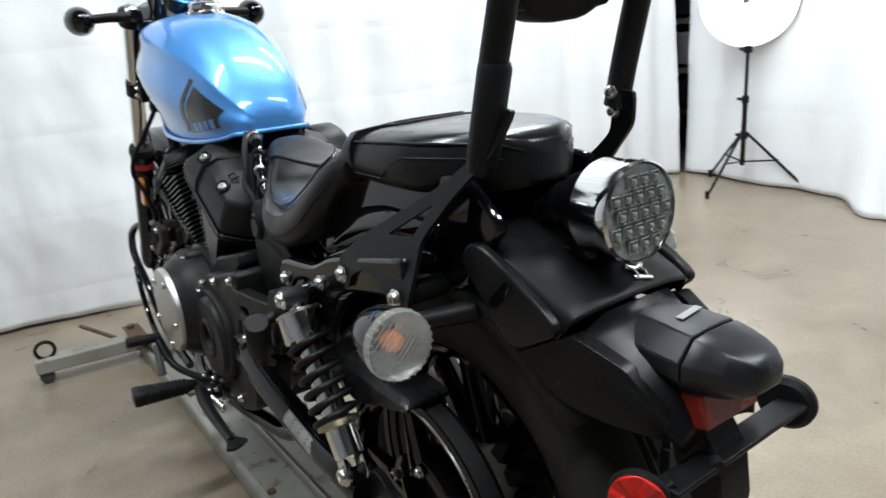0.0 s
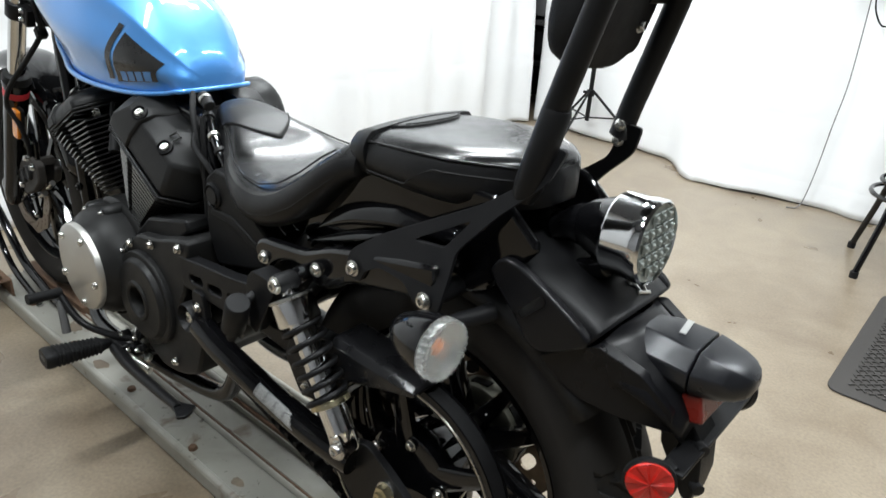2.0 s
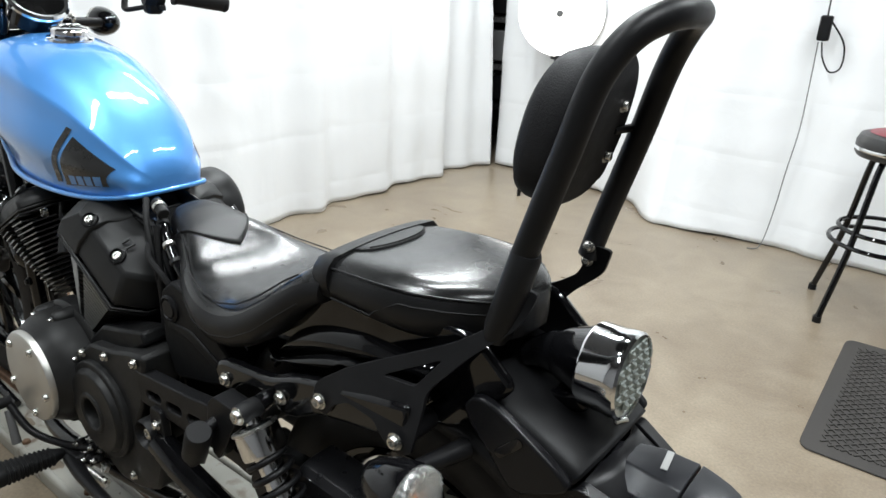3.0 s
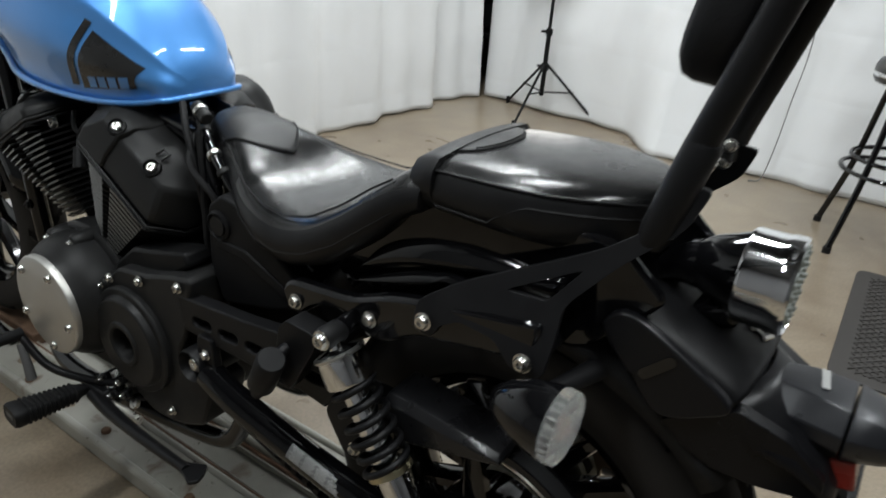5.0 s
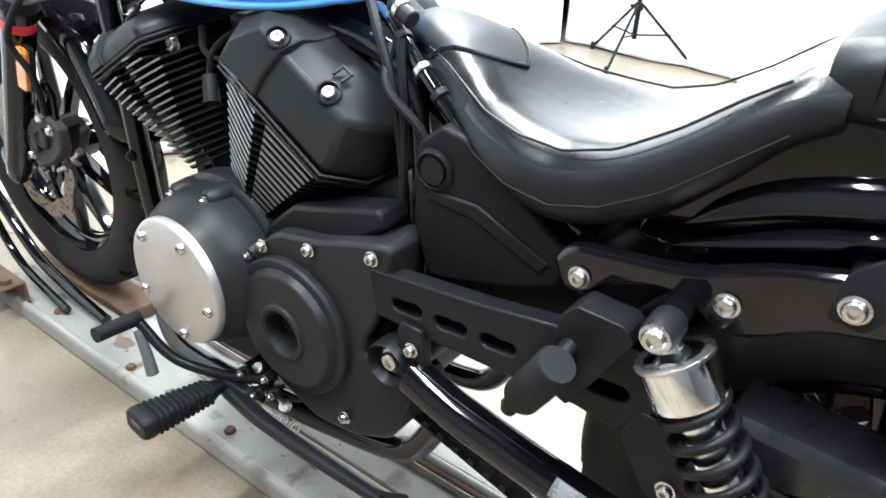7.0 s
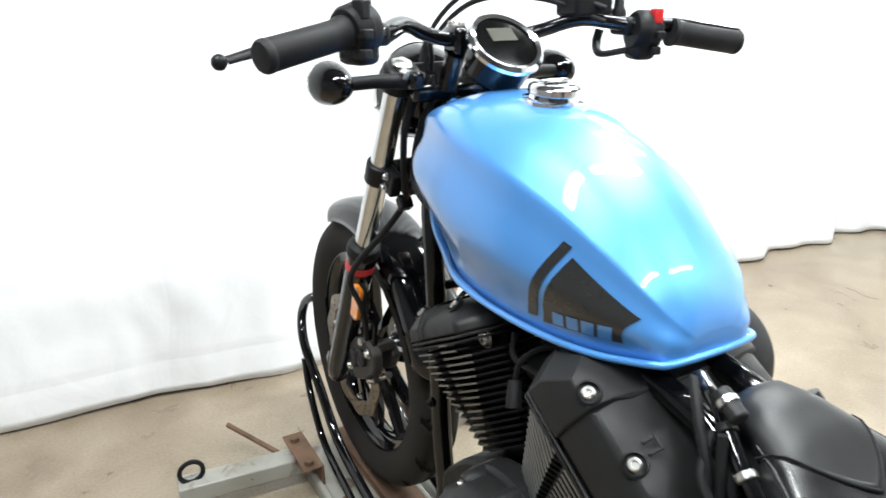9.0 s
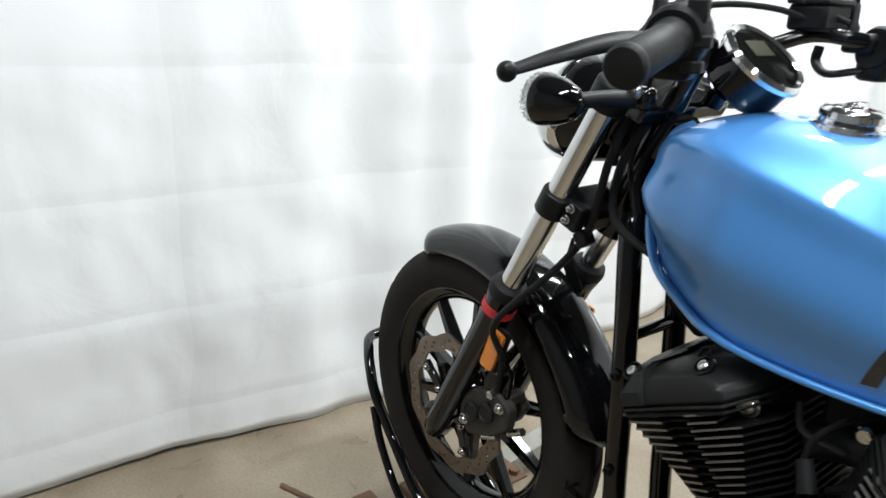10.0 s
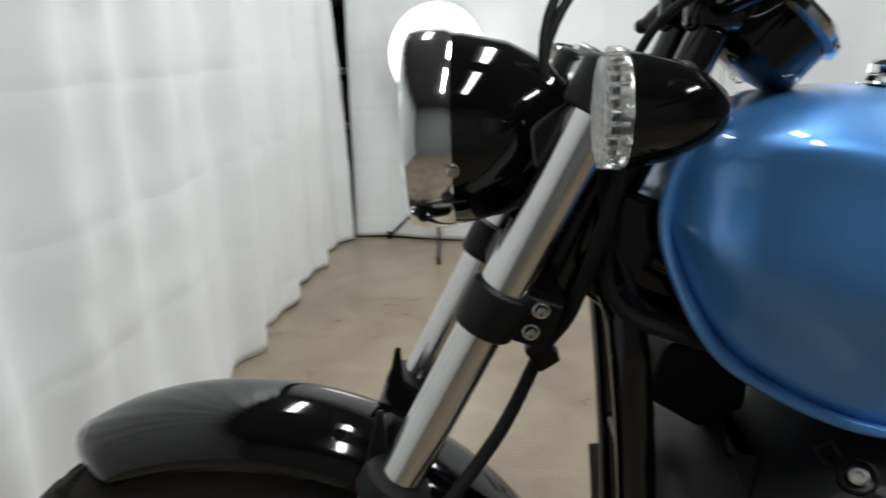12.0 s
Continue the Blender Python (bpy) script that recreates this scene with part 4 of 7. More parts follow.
def bullet_signal(base, tip_dir, lens_dir, c, r, length, name_label, lens_mat=LENS):
    """A bullet-shaped indicator: lens at c facing lens_dir, with its stalk to base."""
    d = Vector(lens_dir).normalized()
    bm = B()
    lathe(bm, [(0.0004, -length * 1.005), (0.004, -length), (r * 0.35, -length * 0.93), (r * 0.62, -length * 0.75), (r * 0.85, -length * 0.45), (r * 0.98, -length * 0.12), (r, 0.0)], c, d, 36, caps=False)
    body = part("indicator", bm, GLOSS_BLACK, bike, name_label)
    bm = B()
    prof = [(r * 0.98, -0.001), (r * 0.985, 0.004), (r * 0.96, 0.012), (r * 0.90, 0.0135), (r * 0.7, 0.0150), (r * 0.4, 0.016), (0.001, 0.0165)]
    lathe(bm, prof, c, d, 40)
    part("lens", bm, lens_mat, body, "clear ribbed lens").visible_shadow = False
    side = d.orthogonal().normalized()
    up = d.cross(side)
    bm = B()
    for k in range(28):
        a = 2 * math.pi * k / 28
        o = (math.cos(a) * side + math.sin(a) * up) * r * 0.965
        tube(bm, [Vector(c) + o + d * 0.002, Vector(c) + o * 0.97 + d * 0.014], 0.0016, seg=5)
    for k in range(-6, 7):
        w = r * 0.14 * k
        half = math.sqrt(max(0.0, (r * 0.9) ** 2 - w * w))
        tube(bm, [Vector(c) + side * w + up * half * q + d * (0.0168 - 0.0035 * ((w * w + (half * q) ** 2) / (r * r))) for q in (-1, -0.6, -0.2, 0.2, 0.6, 1)], 0.0007, seg=5)
    part("lens_ribs", bm, LENS, body).visible_shadow = False
    bm = B()
    lathe(bm, [(r * 0.97, -0.002), (r * 0.6, -0.014), (r * 0.3, -0.018), (0.001, -0.019)], c, d, 32, caps=False)
    part("reflector_dish", bm, DISH, body)
    bm = B()
    lathe(bm, [(r * 0.30, 0.0), (r * 0.26, 0.006), (0.001, 0.010)], Vector(c) - d * 0.013, d, 16)
    part("bulb", bm, BULB, body, "amber bulb behind the lens")
    bm = B()
    mid = Vector(c) - d * length * 0.5
    tube(bm, [Vector(base), (Vector(base) + mid) / 2 + V(0, 0, 0.002), mid], [0.014, 0.011, 0.011], seg=14)
    part("stalk", bm, SATIN_BLACK, body)
    return body


for s in (1, -1):
    bullet_signal((1.215, 0.10 * s, 1.078), None, (1, 0, 0), V(1.267, 0.216 * s, 1.076), 0.0345, 0.062, "gloss black bullet indicator on the fork")
    bm = B()
    block(bm, (1.214, 0.098 * s, 1.080), (0.05, 0.026, 0.03))
    b_ = part("indicator_mount", bm, GLOSS_BLACK, bike, bevel=0.008)
    bolts(b_, [(1.207, 0.113 * s, 1.09)], 0.009, turn=Matrix() if s == 1 else pose(0, 0, 0, 0, 0, 180))
    bullet_signal((-0.10, 0.10 * s, 0.684), None, (-1.0, 0.02 * s, 0), V(-0.104, 0.208 * s, 0.680), 0.040, 0.074, "gloss black bullet indicator beside the rear mudguard")

# handlebar, grips, levers and switches
bm = B()
pts = [(1.006, 0.39, 1.143), (1.038, 0.29, 1.158), (1.07, 0.22, 1.16), (1.12, 0.16, 1.168), (1.155, 0.10, 1.150), (1.168, 0.04, 1.140)]
tube(bm, spline(pts + [(x, -y, z) for x, y, z in pts[::-1]], 8), 0.0112, seg=14)
hb = part("handlebar", bm, GLOSS_BLACK, bike, "black handlebar")
for s in (1, -1):
    bm = B()
    tube(bm, [(1.195, 0.045 * s, 1.065), (1.17, 0.045 * s, 1.122)], 0.016, seg=16)
    part("riser", bm, GLOSS_BLACK, hb, bevel=0.002)
    bm = B()
    block(bm, (1.168, 0.045 * s, 1.140), (0.046, 0.026, 0.042))
    cp = part("bar_clamp", bm, GLOSS_BLACK, hb, bevel=0.008)
    for dx in (-0.014, 0.014):
        bolts(cp, [(1.168 + dx, 0.045 * s, 1.161)], 0.006, turn=pose(0, 0, 0, 90, 0, 0))
    bm = B()
    g0, g1 = (V(1.005, 0.396, 1.142), V(1.046, 0.278, 1.163)) if s == 1 else (V(1.004, -0.392, 1.131), V(1.040, -0.268, 1.150))
    gd = (g1 - g0).normalized()
    lathe(bm, [(0.001, 0.0), (0.008, 0.0), (0.0175, 0.001), (0.0195, 0.004), (0.0190, 0.1), (0.0195, 0.118), (0.022, 0.121), (0.022, 0.127), (0.012, 0.127)], g0, gd, 24)
    grip = part("grip", bm, RUBBER, hb, "black rubber grip")
    bm = B()
    lathe(bm, [(0.0196, 0.004), (0.0202, 0.006), (0.0202, 0.010), (0.0193, 0.012)], g0, gd, 24, caps=False)
    part("end_ring", bm, RUBBER, grip)
    sw = g1 + gd * 0.022 if s == 1 else V(1.062, -0.236, 1.150)
    sdir = Matrix.Rotation(math.atan2(gd.y, gd.x), 4, "Z")
    bm = B()
    lathe(bm, [(0.012, -0.022), (0.028, -0.021), (0.0315, -0.016), (0.0325, 0.0), (0.0315, 0.014), (0.027, 0.020), (0.012, 0.021)], sw, gd, 28)
    box_ = part("switch_housing", bm, PLASTIC_BLACK, hb)
    bm = B()
    block(bm, sw + V(0.002, -0.002 * s, -0.026), (0.038, 0.044, 0.034), sdir)
    part("housing_lower_half", bm, PLASTIC_BLACK, box_, bevel=0.009)
    bm = B()
    lathe(bm, [(0.0326, -0.002), (0.0331, -0.001), (0.0331, 0.001), (0.0326, 0.002)], sw, gd, 28, caps=False)
    part("housing_seam", bm, RUBBER, box_)
    for k, (dx, dz, mm) in enumerate(((-0.010, 0.024, RED_PLASTIC if s == -1 else RUBBER), (-0.018, -0.004, RUBBER), (-0.012, -0.028, RUBBER))):
        bm = B()
        block(bm, sw + V(dx - 0.012, 0.004 * s, dz), (0.014, 0.020, 0.012 if k else 0.022), sdir)
        part("switch_button", bm, mm, box_, "red engine stop switch" if mm is RED_PLASTIC else "", bevel=0.002)
    # lever with its ball end
    bm = B()
    lv = spline([(1.095, 0.225 * s, 1.157), (1.113, 0.275 * s, 1.157), (1.124, 0.34 * s, 1.145), (1.130, 0.402 * s, 1.130)], 6)
    tube(bm, lv, [0.0155 - 0.0085 * k / (len(lv) - 1) for k in range(len(lv))], seg=12, flat=0.5)
    bmesh.ops.create_uvsphere(bm, u_segments=14, v_segments=10, radius=0.0105, matrix=Matrix.Translation((1.130, 0.412 * s, 1.128)))
    part("lever", bm, SATIN_BLACK, hb, "black hand lever with ball end")
    bm = B()
    block(bm, (1.085, 0.222 * s, 1.158), (0.045, 0.034, 0.028))
    part("lever_perch", bm, SATIN_BLACK, hb, bevel=0.006)
    # rear-view mirror on its bent stem
    bm = B()
    lathe(bm, [(0.012, 0.0), (0.012, 0.014), (0.0085, 0.020), (0.0075, 0.042), (0.005, 0.046)], (1.105, 0.222 * s, 1.166), (0, 0, 1), 16)
    stem = part("mirror_boss", bm, SATIN_BLACK, hb)
    bm = B()
    tube(bm, spline([(1.105, 0.222 * s, 1.190), (1.107, 0.232 * s, 1.235), (1.105, 0.262 * s, 1.275), (1.092, 0.322 * s, 1.290), (1.080, 0.366 * s, 1.288)], 7), 0.0048, seg=10)
    part("mirror_stem", bm, GLOSS_BLACK, stem)
    mface = Matrix.Translation((1.072, 0.405 * s, 1.262)) @ Matrix.Rotation(radians(-14 * s), 4, "Z")
    bm = B()
    lathe(bm, [(0.001, 0.016), (0.030, 0.014), (0.050, 0.008), (0.056, -0.004), (0.0545, -0.009), (0.0515, -0.0075)], (0, 0, 0), (1, 0, 0), 40)
    bmesh.ops.transform(bm, matrix=mface @ Matrix.Diagonal((1, 1.28, 0.86, 1)), verts=bm.verts)
    shell = part("mirror_shell", bm, GLOSS_BLACK, stem, "black oval mirror shell")
    bm = B()
    lathe(bm, [(0.0515, -0.0065), (0.03, -0.0068), (0.001, -0.007)], (0, 0, 0), (1, 0, 0), 40)
    bmesh.ops.transform(bm, matrix=mface @ Matrix.Diagonal((1, 1.28, 0.86, 1)), verts=bm.verts)
    part("mirror_glass", bm, MIRROR, shell, "silvered mirror glass")
    # lever cable and hose
    bm = B()
    if s == 1:
        tube(bm, spline([(1.09, 0.20, 1.148), (1.15, 0.12, 1.165), (1.22, 0.06, 1.12), (1.25, 0.05, 1.0), (1.22, 0.06, 0.9)], 8), 0.004, seg=8)
        part("clutch_cable", bm, RUBBER, hb)
    else:
        bm.free()
        for dz in (0.0, 0.02):
            bm = B()
            tube(bm, spline([(1.09, -0.18, 1.165 + dz), (1.16, -0.10, 1.20 + dz), (1.24, -0.02, 1.19 + dz), (1.30, 0.03, 1.10 + dz), (1.275, 0.05, 0.97)], 8), 0.0045, seg=8)
            part("throttle_cable", bm, RUBBER, hb)
bm = B()
tube(bm, spline([(1.140, -0.215, 1.150), (1.138, -0.208, 1.128), (1.115, -0.197, 1.114), (1.089, -0.210, 1.118), (1.072, -0.230, 1.124)], 6), 0.0075, seg=10, flat=0.7)
part("lever_root", bm, SATIN_BLACK, hb, "curved black brake lever root")
bm = B()
block(bm, (1.127, -0.168, 1.190), (0.055, 0.075, 0.036))
mc = part("brake_fluid_reservoir", bm, PLASTIC_BLACK, hb, "black square brake fluid reservoir", bevel=0.006)
bm = B()
block(bm, (1.127, -0.168, 1.211), (0.06, 0.08, 0.008))
part("lid", bm, SATIN_BLACK, mc, bevel=0.003)

# round instrument
gx, gn = V(1.108, 0, 1.130), V(-0.643, 0, 0.766).normalized()
bm = B()
lathe(bm, [(0.02, -0.050), (0.046, -0.044), (0.053, -0.036), (0.0545, 0.006)], gx, gn, 44)
gauge = part("speedometer", bm, GLOSS_BLACK, bike, "round black speedometer with digital screen")
bm = B()
lathe(bm, [(0.0560, 0.002), (0.0610, 0.005), (0.0610, 0.011), (0.056, 0.016), (0.0495, 0.014), (0.0495, 0.0)], gx, gn, 44, ring=True)
part("bezel", bm, CHROME, gauge, "chrome bezel")
bm = B()
lathe(bm, [(0.0505, 0.011), (0.03, 0.0125), (0.001, 0.013)], gx, gn, 40)
part("glass", bm, SMOKE, gauge, "dark instrument glass")
bm = B()
gy = V(0, 1, 0)
gu = gn.cross(gy)
tm = Matrix((gu, gy, gn)).transposed().to_4x4()
block(bm, gx + gn * 0.0135 - gu * 0.015, (0.026, 0.044, 0.001), tm)
part("screen", bm, LCD, gauge, "grey liquid crystal screen")

# ---------------------------------------------------------------- fuel tank
TANK = [(0.672, 0.852, 0.030, 0.850, 0.045, 0.842, 0.050, 0.826), (0.676, 0.870, 0.044, 0.862, 0.060, 0.847, 0.068, 0.825),
        (0.686, 0.893, 0.058, 0.875, 0.074, 0.851, 0.079, 0.824), (0.71, 0.926, 0.077, 0.900, 0.091, 0.857, 0.086, 0.818),
        (0.76, 0.976, 0.095, 0.933, 0.111, 0.866, 0.102, 0.810), (0.83, 1.024, 0.110, 0.966, 0.128, 0.880, 0.114, 0.804),
        (0.91, 1.058, 0.126, 0.995, 0.143, 0.895, 0.121, 0.802), (0.99, 1.072, 0.130, 1.018, 0.148, 0.910, 0.122, 0.804),
        (1.05, 1.076, 0.129, 1.032, 0.148, 0.922, 0.117, 0.812), (1.10, 1.072, 0.121, 1.040, 0.143, 0.935, 0.103, 0.829),
        (1.145, 1.058, 0.109, 1.036, 0.135, 0.950, 0.092, 0.858), (1.175, 1.040, 0.088, 1.022, 0.115, 0.962, 0.078, 0.898),
        (1.191, 1.012, 0.058, 1.000, 0.077, 0.968, 0.056, 0.940), (1.197, 0.990, 0.040, 0.985, 0.050, 0.970, 0.042, 0.955)]


def tank_ring(row, n=7):
    x, zt, yc, zc, ys, zs, yb, zb = row
    top = [(0.0, zt), (yc * 0.35, zt - (zt - zc) * 0.09), (yc * 0.7, zt - (zt - zc) * 0.39), (yc, zc)]
    flank = [(yc, zc), (yc + (ys - yc) * 0.30, zc + (zs - zc) * 0.36), (ys, zs), (yb - 0.004 + (ys - yb) * 0.3, zb + (zs - zb) * 0.35), (yb - 0.006, zb)]
    a = [v for v in spline([(x, y, z) for y, z in top], n)]
    b = [v for v in spline([(x, y, z) for y, z in flank], n)][1:]
    flow = spline([(x, y, z) for y, z in top + flank[1:]], n)
    k = min(1.0, max(0.3, 0.3 + (x - 0.90) / 0.2))
    return [p.lerp(q, k * k * (3 - 2 * k)) for p, q in zip(a + b, flow)]


bm = B()
rings = []
dense = []
for r0, r1, r2, r3 in zip([TANK[0]] + TANK, TANK, TANK[1:], TANK[2:] + [TANK[-1]]):
    for k in range(4):
        t = k / 4
        dense.append([0.5 * (2 * b + (c - a) * t + (2 * a - 5 * b + 4 * c - d) * t * t + (3 * b - a - 3 * c + d) * t ** 3) for a, b, c, d in zip(r0, r1, r2, r3)])
dense.append(TANK[-1])
for row in dense:
    half_ring = tank_ring(row)
    ring = half_ring + [V(p.x, -p.y, p.z) for p in half_ring[::-1][:-1]]
    rings.append([bm.verts.new(p) for p in ring])
skin(bm, rings)
tank = part("fuel_tank", bm, BLUE, bike, "metallic light blue fuel tank", sharp=50)
seam = [V(r[0], r[6] + 0.001, r[7]) for r in TANK[1:-4]]
seam = [V(0.670, 0.0, 0.826), V(0.671, 0.035, 0.826)] + seam + [V(1.148, 0.094, 0.858), V(1.177, 0.081, 0.90), V(1.196, 0.060, 0.955), V(1.192, 0.056, 1.003), V(1.174, 0.058, 1.036), V(1.150, 0.058, 1.050)]
bm = B()
for sg in (1, -1):
    line = spline([V(p.x, p.y * sg, p.z) for p in seam], 5)
    tube(bm, line, [0.0048 + 0.0022 * min(1, max(0, (p.x - 0.95) / 0.2)) for p in line], seg=10)
part("seam_flange", bm, BLUE, tank)
bm = B()
lathe(bm, [(0.043, -0.008), (0.043, 0.002), (0.036, 0.004), (0.034, 0.009), (0.036, 0.011), (0.036, 0.018), (0.032, 0.022), (0.018, 0.024), (0.001, 0.024)], (0.984, 0, 1.070), (-0.1, 0, 1), 44)
cap = part("filler_cap", bm, CHROME, tank, "chrome filler cap")
bm = B()
block(bm, (0.981, 0, 1.0960), (0.014, 0.042, 0.005))
lathe(bm, [(0.010, 0.0), (0.010, 0.005), (0.001, 0.006)], (0.981, 0, 1.0935), (0, 0, 1), 16)
part("lock_cover", bm, CHROME, cap, bevel=0.002)


def tank_at(x, z):
    """The place on the left flank at that length and height."""
    for r0, r1 in zip(dense, dense[1:]):
        if r0[0] <= x <= r1[0]:
            t = (x - r0[0]) / (r1[0] - r0[0])
            ring = [p.lerp(q, t) for p, q in zip(tank_ring(r0), tank_ring(r1))]
            for p, q in zip(ring, ring[1:]):
                if p.z >= z >= q.z and p.z > q.z:
                    return p.lerp(q, (p.z - z) / (p.z - q.z))
            return ring[-1]
    return None


def tank_patch(name, mat, corners, s, label, out=0.0012, n=14, bow=0.0):
    """A thin printed patch on the flank between four corners of (length, height)."""
    a, b, c, d = [Vector(p) for p in corners]
    bm = B()
    rows = []
    for i in range(n + 1):
        row = []
        for k in range(n + 1):
            u = k / n
            p = a.lerp(b, i / n).lerp(d.lerp(c, i / n), u)
            x, z = p.x + bow * 4 * u * (1 - u), p.y
            p = tank_at(x, z)
            nn = (tank_at(x, z - 0.006) - tank_at(x, z + 0.006)).cross(tank_at(x + 0.006, z) - tank_at(x - 0.006, z)).normalized()
            if nn.y < 0:
                nn = -nn
            p = p + nn * out
            row.append(bm.verts.new((p.x, p.y * s, p.z)))
        rows.append(row)
    skin(bm, rows, caps=False, closed=False)
    return part(name, bm, mat, tank, label, sharp=80)


for s in (1, -1):
    tank_patch("decal", DECAL, ((0.706, 0.872), (0.796, 0.920), (0.838, 0.822), (0.722, 0.838)), s, "black slanted tank decal", bow=0.006)
    tank_patch("decal_stripe", DECAL, ((0.799, 0.932), (0.812, 0.936), (0.865, 0.824), (0.848, 0.826)), s, "black decal stripe", bow=0.005)
    for k in range(4):
        xa = 0.735 + 0.0225 * k
        za = 0.8415 - 0.0028 * k
        tank_patch("decal_bar", BLUE, ((xa - 0.004, za + 0.015), (xa + 0.0135, za + 0.013), (xa + 0.0175, za - 0.006), (xa, za - 0.004)), s, "blue lettering bar on the decal", out=0.0022, n=4)

# ---------------------------------------------------------------- engine
bm = B()
plate(bm, rounded([(0.60, 0.30), (0.62, 0.26), (0.98, 0.24), (1.08, 0.30), (1.08, 0.44), (1.0, 0.52), (0.80, 0.56), (0.60, 0.53), (0.52, 0.48), (0.52, 0.36)], 3, 0.2), -0.125, 0.125)
engine = part("engine", bm, ENGINE_BLACK, bike, "black air-cooled twin engine block", bevel=0.008)
# clutch side cover
CX, CZ = 0.865, 0.444
bm = B()
lathe(bm, [(0.118, 0.115), (0.118, 0.172), (0.112, 0.192), (0.105, 0.205), (0.099, 0.213), (0.096, 0.221)], (CX, 0, CZ), seg=64)
part("clutch_housing", bm, COVER_GREY, engine)
bm = B()
lathe(bm, [(0.095, 0.219), (0.095, 0.229), (0.0925, 0.233), (0.085, 0.2355), (0.001, 0.2365)], (CX, 0, CZ), seg=72)
part("clutch_cover", bm, SILVER, engine, "round brushed silver cover")
bolts(engine, [(CX + 0.078 * math.cos(a), 0.2335, CZ + 0.078 * math.sin(a)) for a in (radians(d) for d in (118, 190, 262, 334, 46))], 0.008)
bm = B()
lathe(bm, [(0.100, 0.100), (0.128, 0.102), (0.130, 0.108), (0.130, 0.138), (0.126, 0.143), (0.118, 0.145)], (CX, 0, CZ), seg=64)
part("clutch_flange", bm, COVER_GREY, engine)
for a in (radians(d) for d in (60, 100, 150, 20, -40, -100, 200)):
    bm = B()
    lathe(bm, [(0.017, 0.105), (0.0165, 0.150), (0.0145, 0.172), (0.010, 0.178)], (CX + 0.114 * math.cos(a), 0, CZ + 0.114 * math.sin(a)), seg=14)
    part("bolt_boss", bm, COVER_GREY, engine)
    bolts(engine, [(CX + 0.115 * math.cos(a), 0.179, CZ + 0.115 * math.sin(a))], 0.0048)
# drive pulley cover
PX, PZ = 0.686, 0.424
bm = B()
plate(bm, rounded([(0.785, 0.445), (0.776, 0.355), (0.734, 0.308), (0.662, 0.277), (0.600, 0.284), (0.563, 0.297), (0.520, 0.318), (0.488, 0.408), (0.540, 0.424), (0.566, 0.432), (0.562, 0.458), (0.541, 0.491), (0.518, 0.598), (0.569, 0.588), (0.640, 0.565), (0.715, 0.552), (0.763, 0.509)], 3, 0.22), 0.10, 0.175)
part("pulley_cover", bm, COVER_GREY, engine, bevel=0.012)
bm = B()
lathe(bm, [(0.099, 0.16), (0.099, 0.1835), (0.0965, 0.1870), (0.0885, 0.1875), (0.0865, 0.1868), (0.082, 0.1960), (0.0795, 0.1980), (0.044, 0.1995), (0.0425, 0.1995), (0.0395, 0.2035), (0.0335, 0.2035), (0.0305, 0.2000), (0.026, 0.176), (0.001, 0.175)], (PX, 0, PZ), seg=64)
part("pulley_cap", bm, COVER_GREY, engine, "dark grey round cover with centre recess", sharp=22, bevel=0.0008)
bm = B()
lathe(bm, [(0.016, 0.173), (0.016, 0.18), (0.001, 0.181)], (PX, 0, PZ), seg=6)
part("shaft_nut", bm, ENGINE_BLACK, engine)
bolts(engine, [(0.735, 0.178, 0.527), (0.648, 0.178, 0.552), (0.545, 0.178, 0.578), (0.598, 0.178, 0.315)], 0.0075)
# wedge cover above
bm = B()
plate(bm, [(0.778, 0.50), (0.755, 0.54), (0.703, 0.584), (0.56, 0.622), (0.55, 0.60), (0.63, 0.548), (0.70, 0.535)], 0.10, 0.152)
part("wedge_cover", bm, ENGINE_BLACK, engine, bevel=0.006)


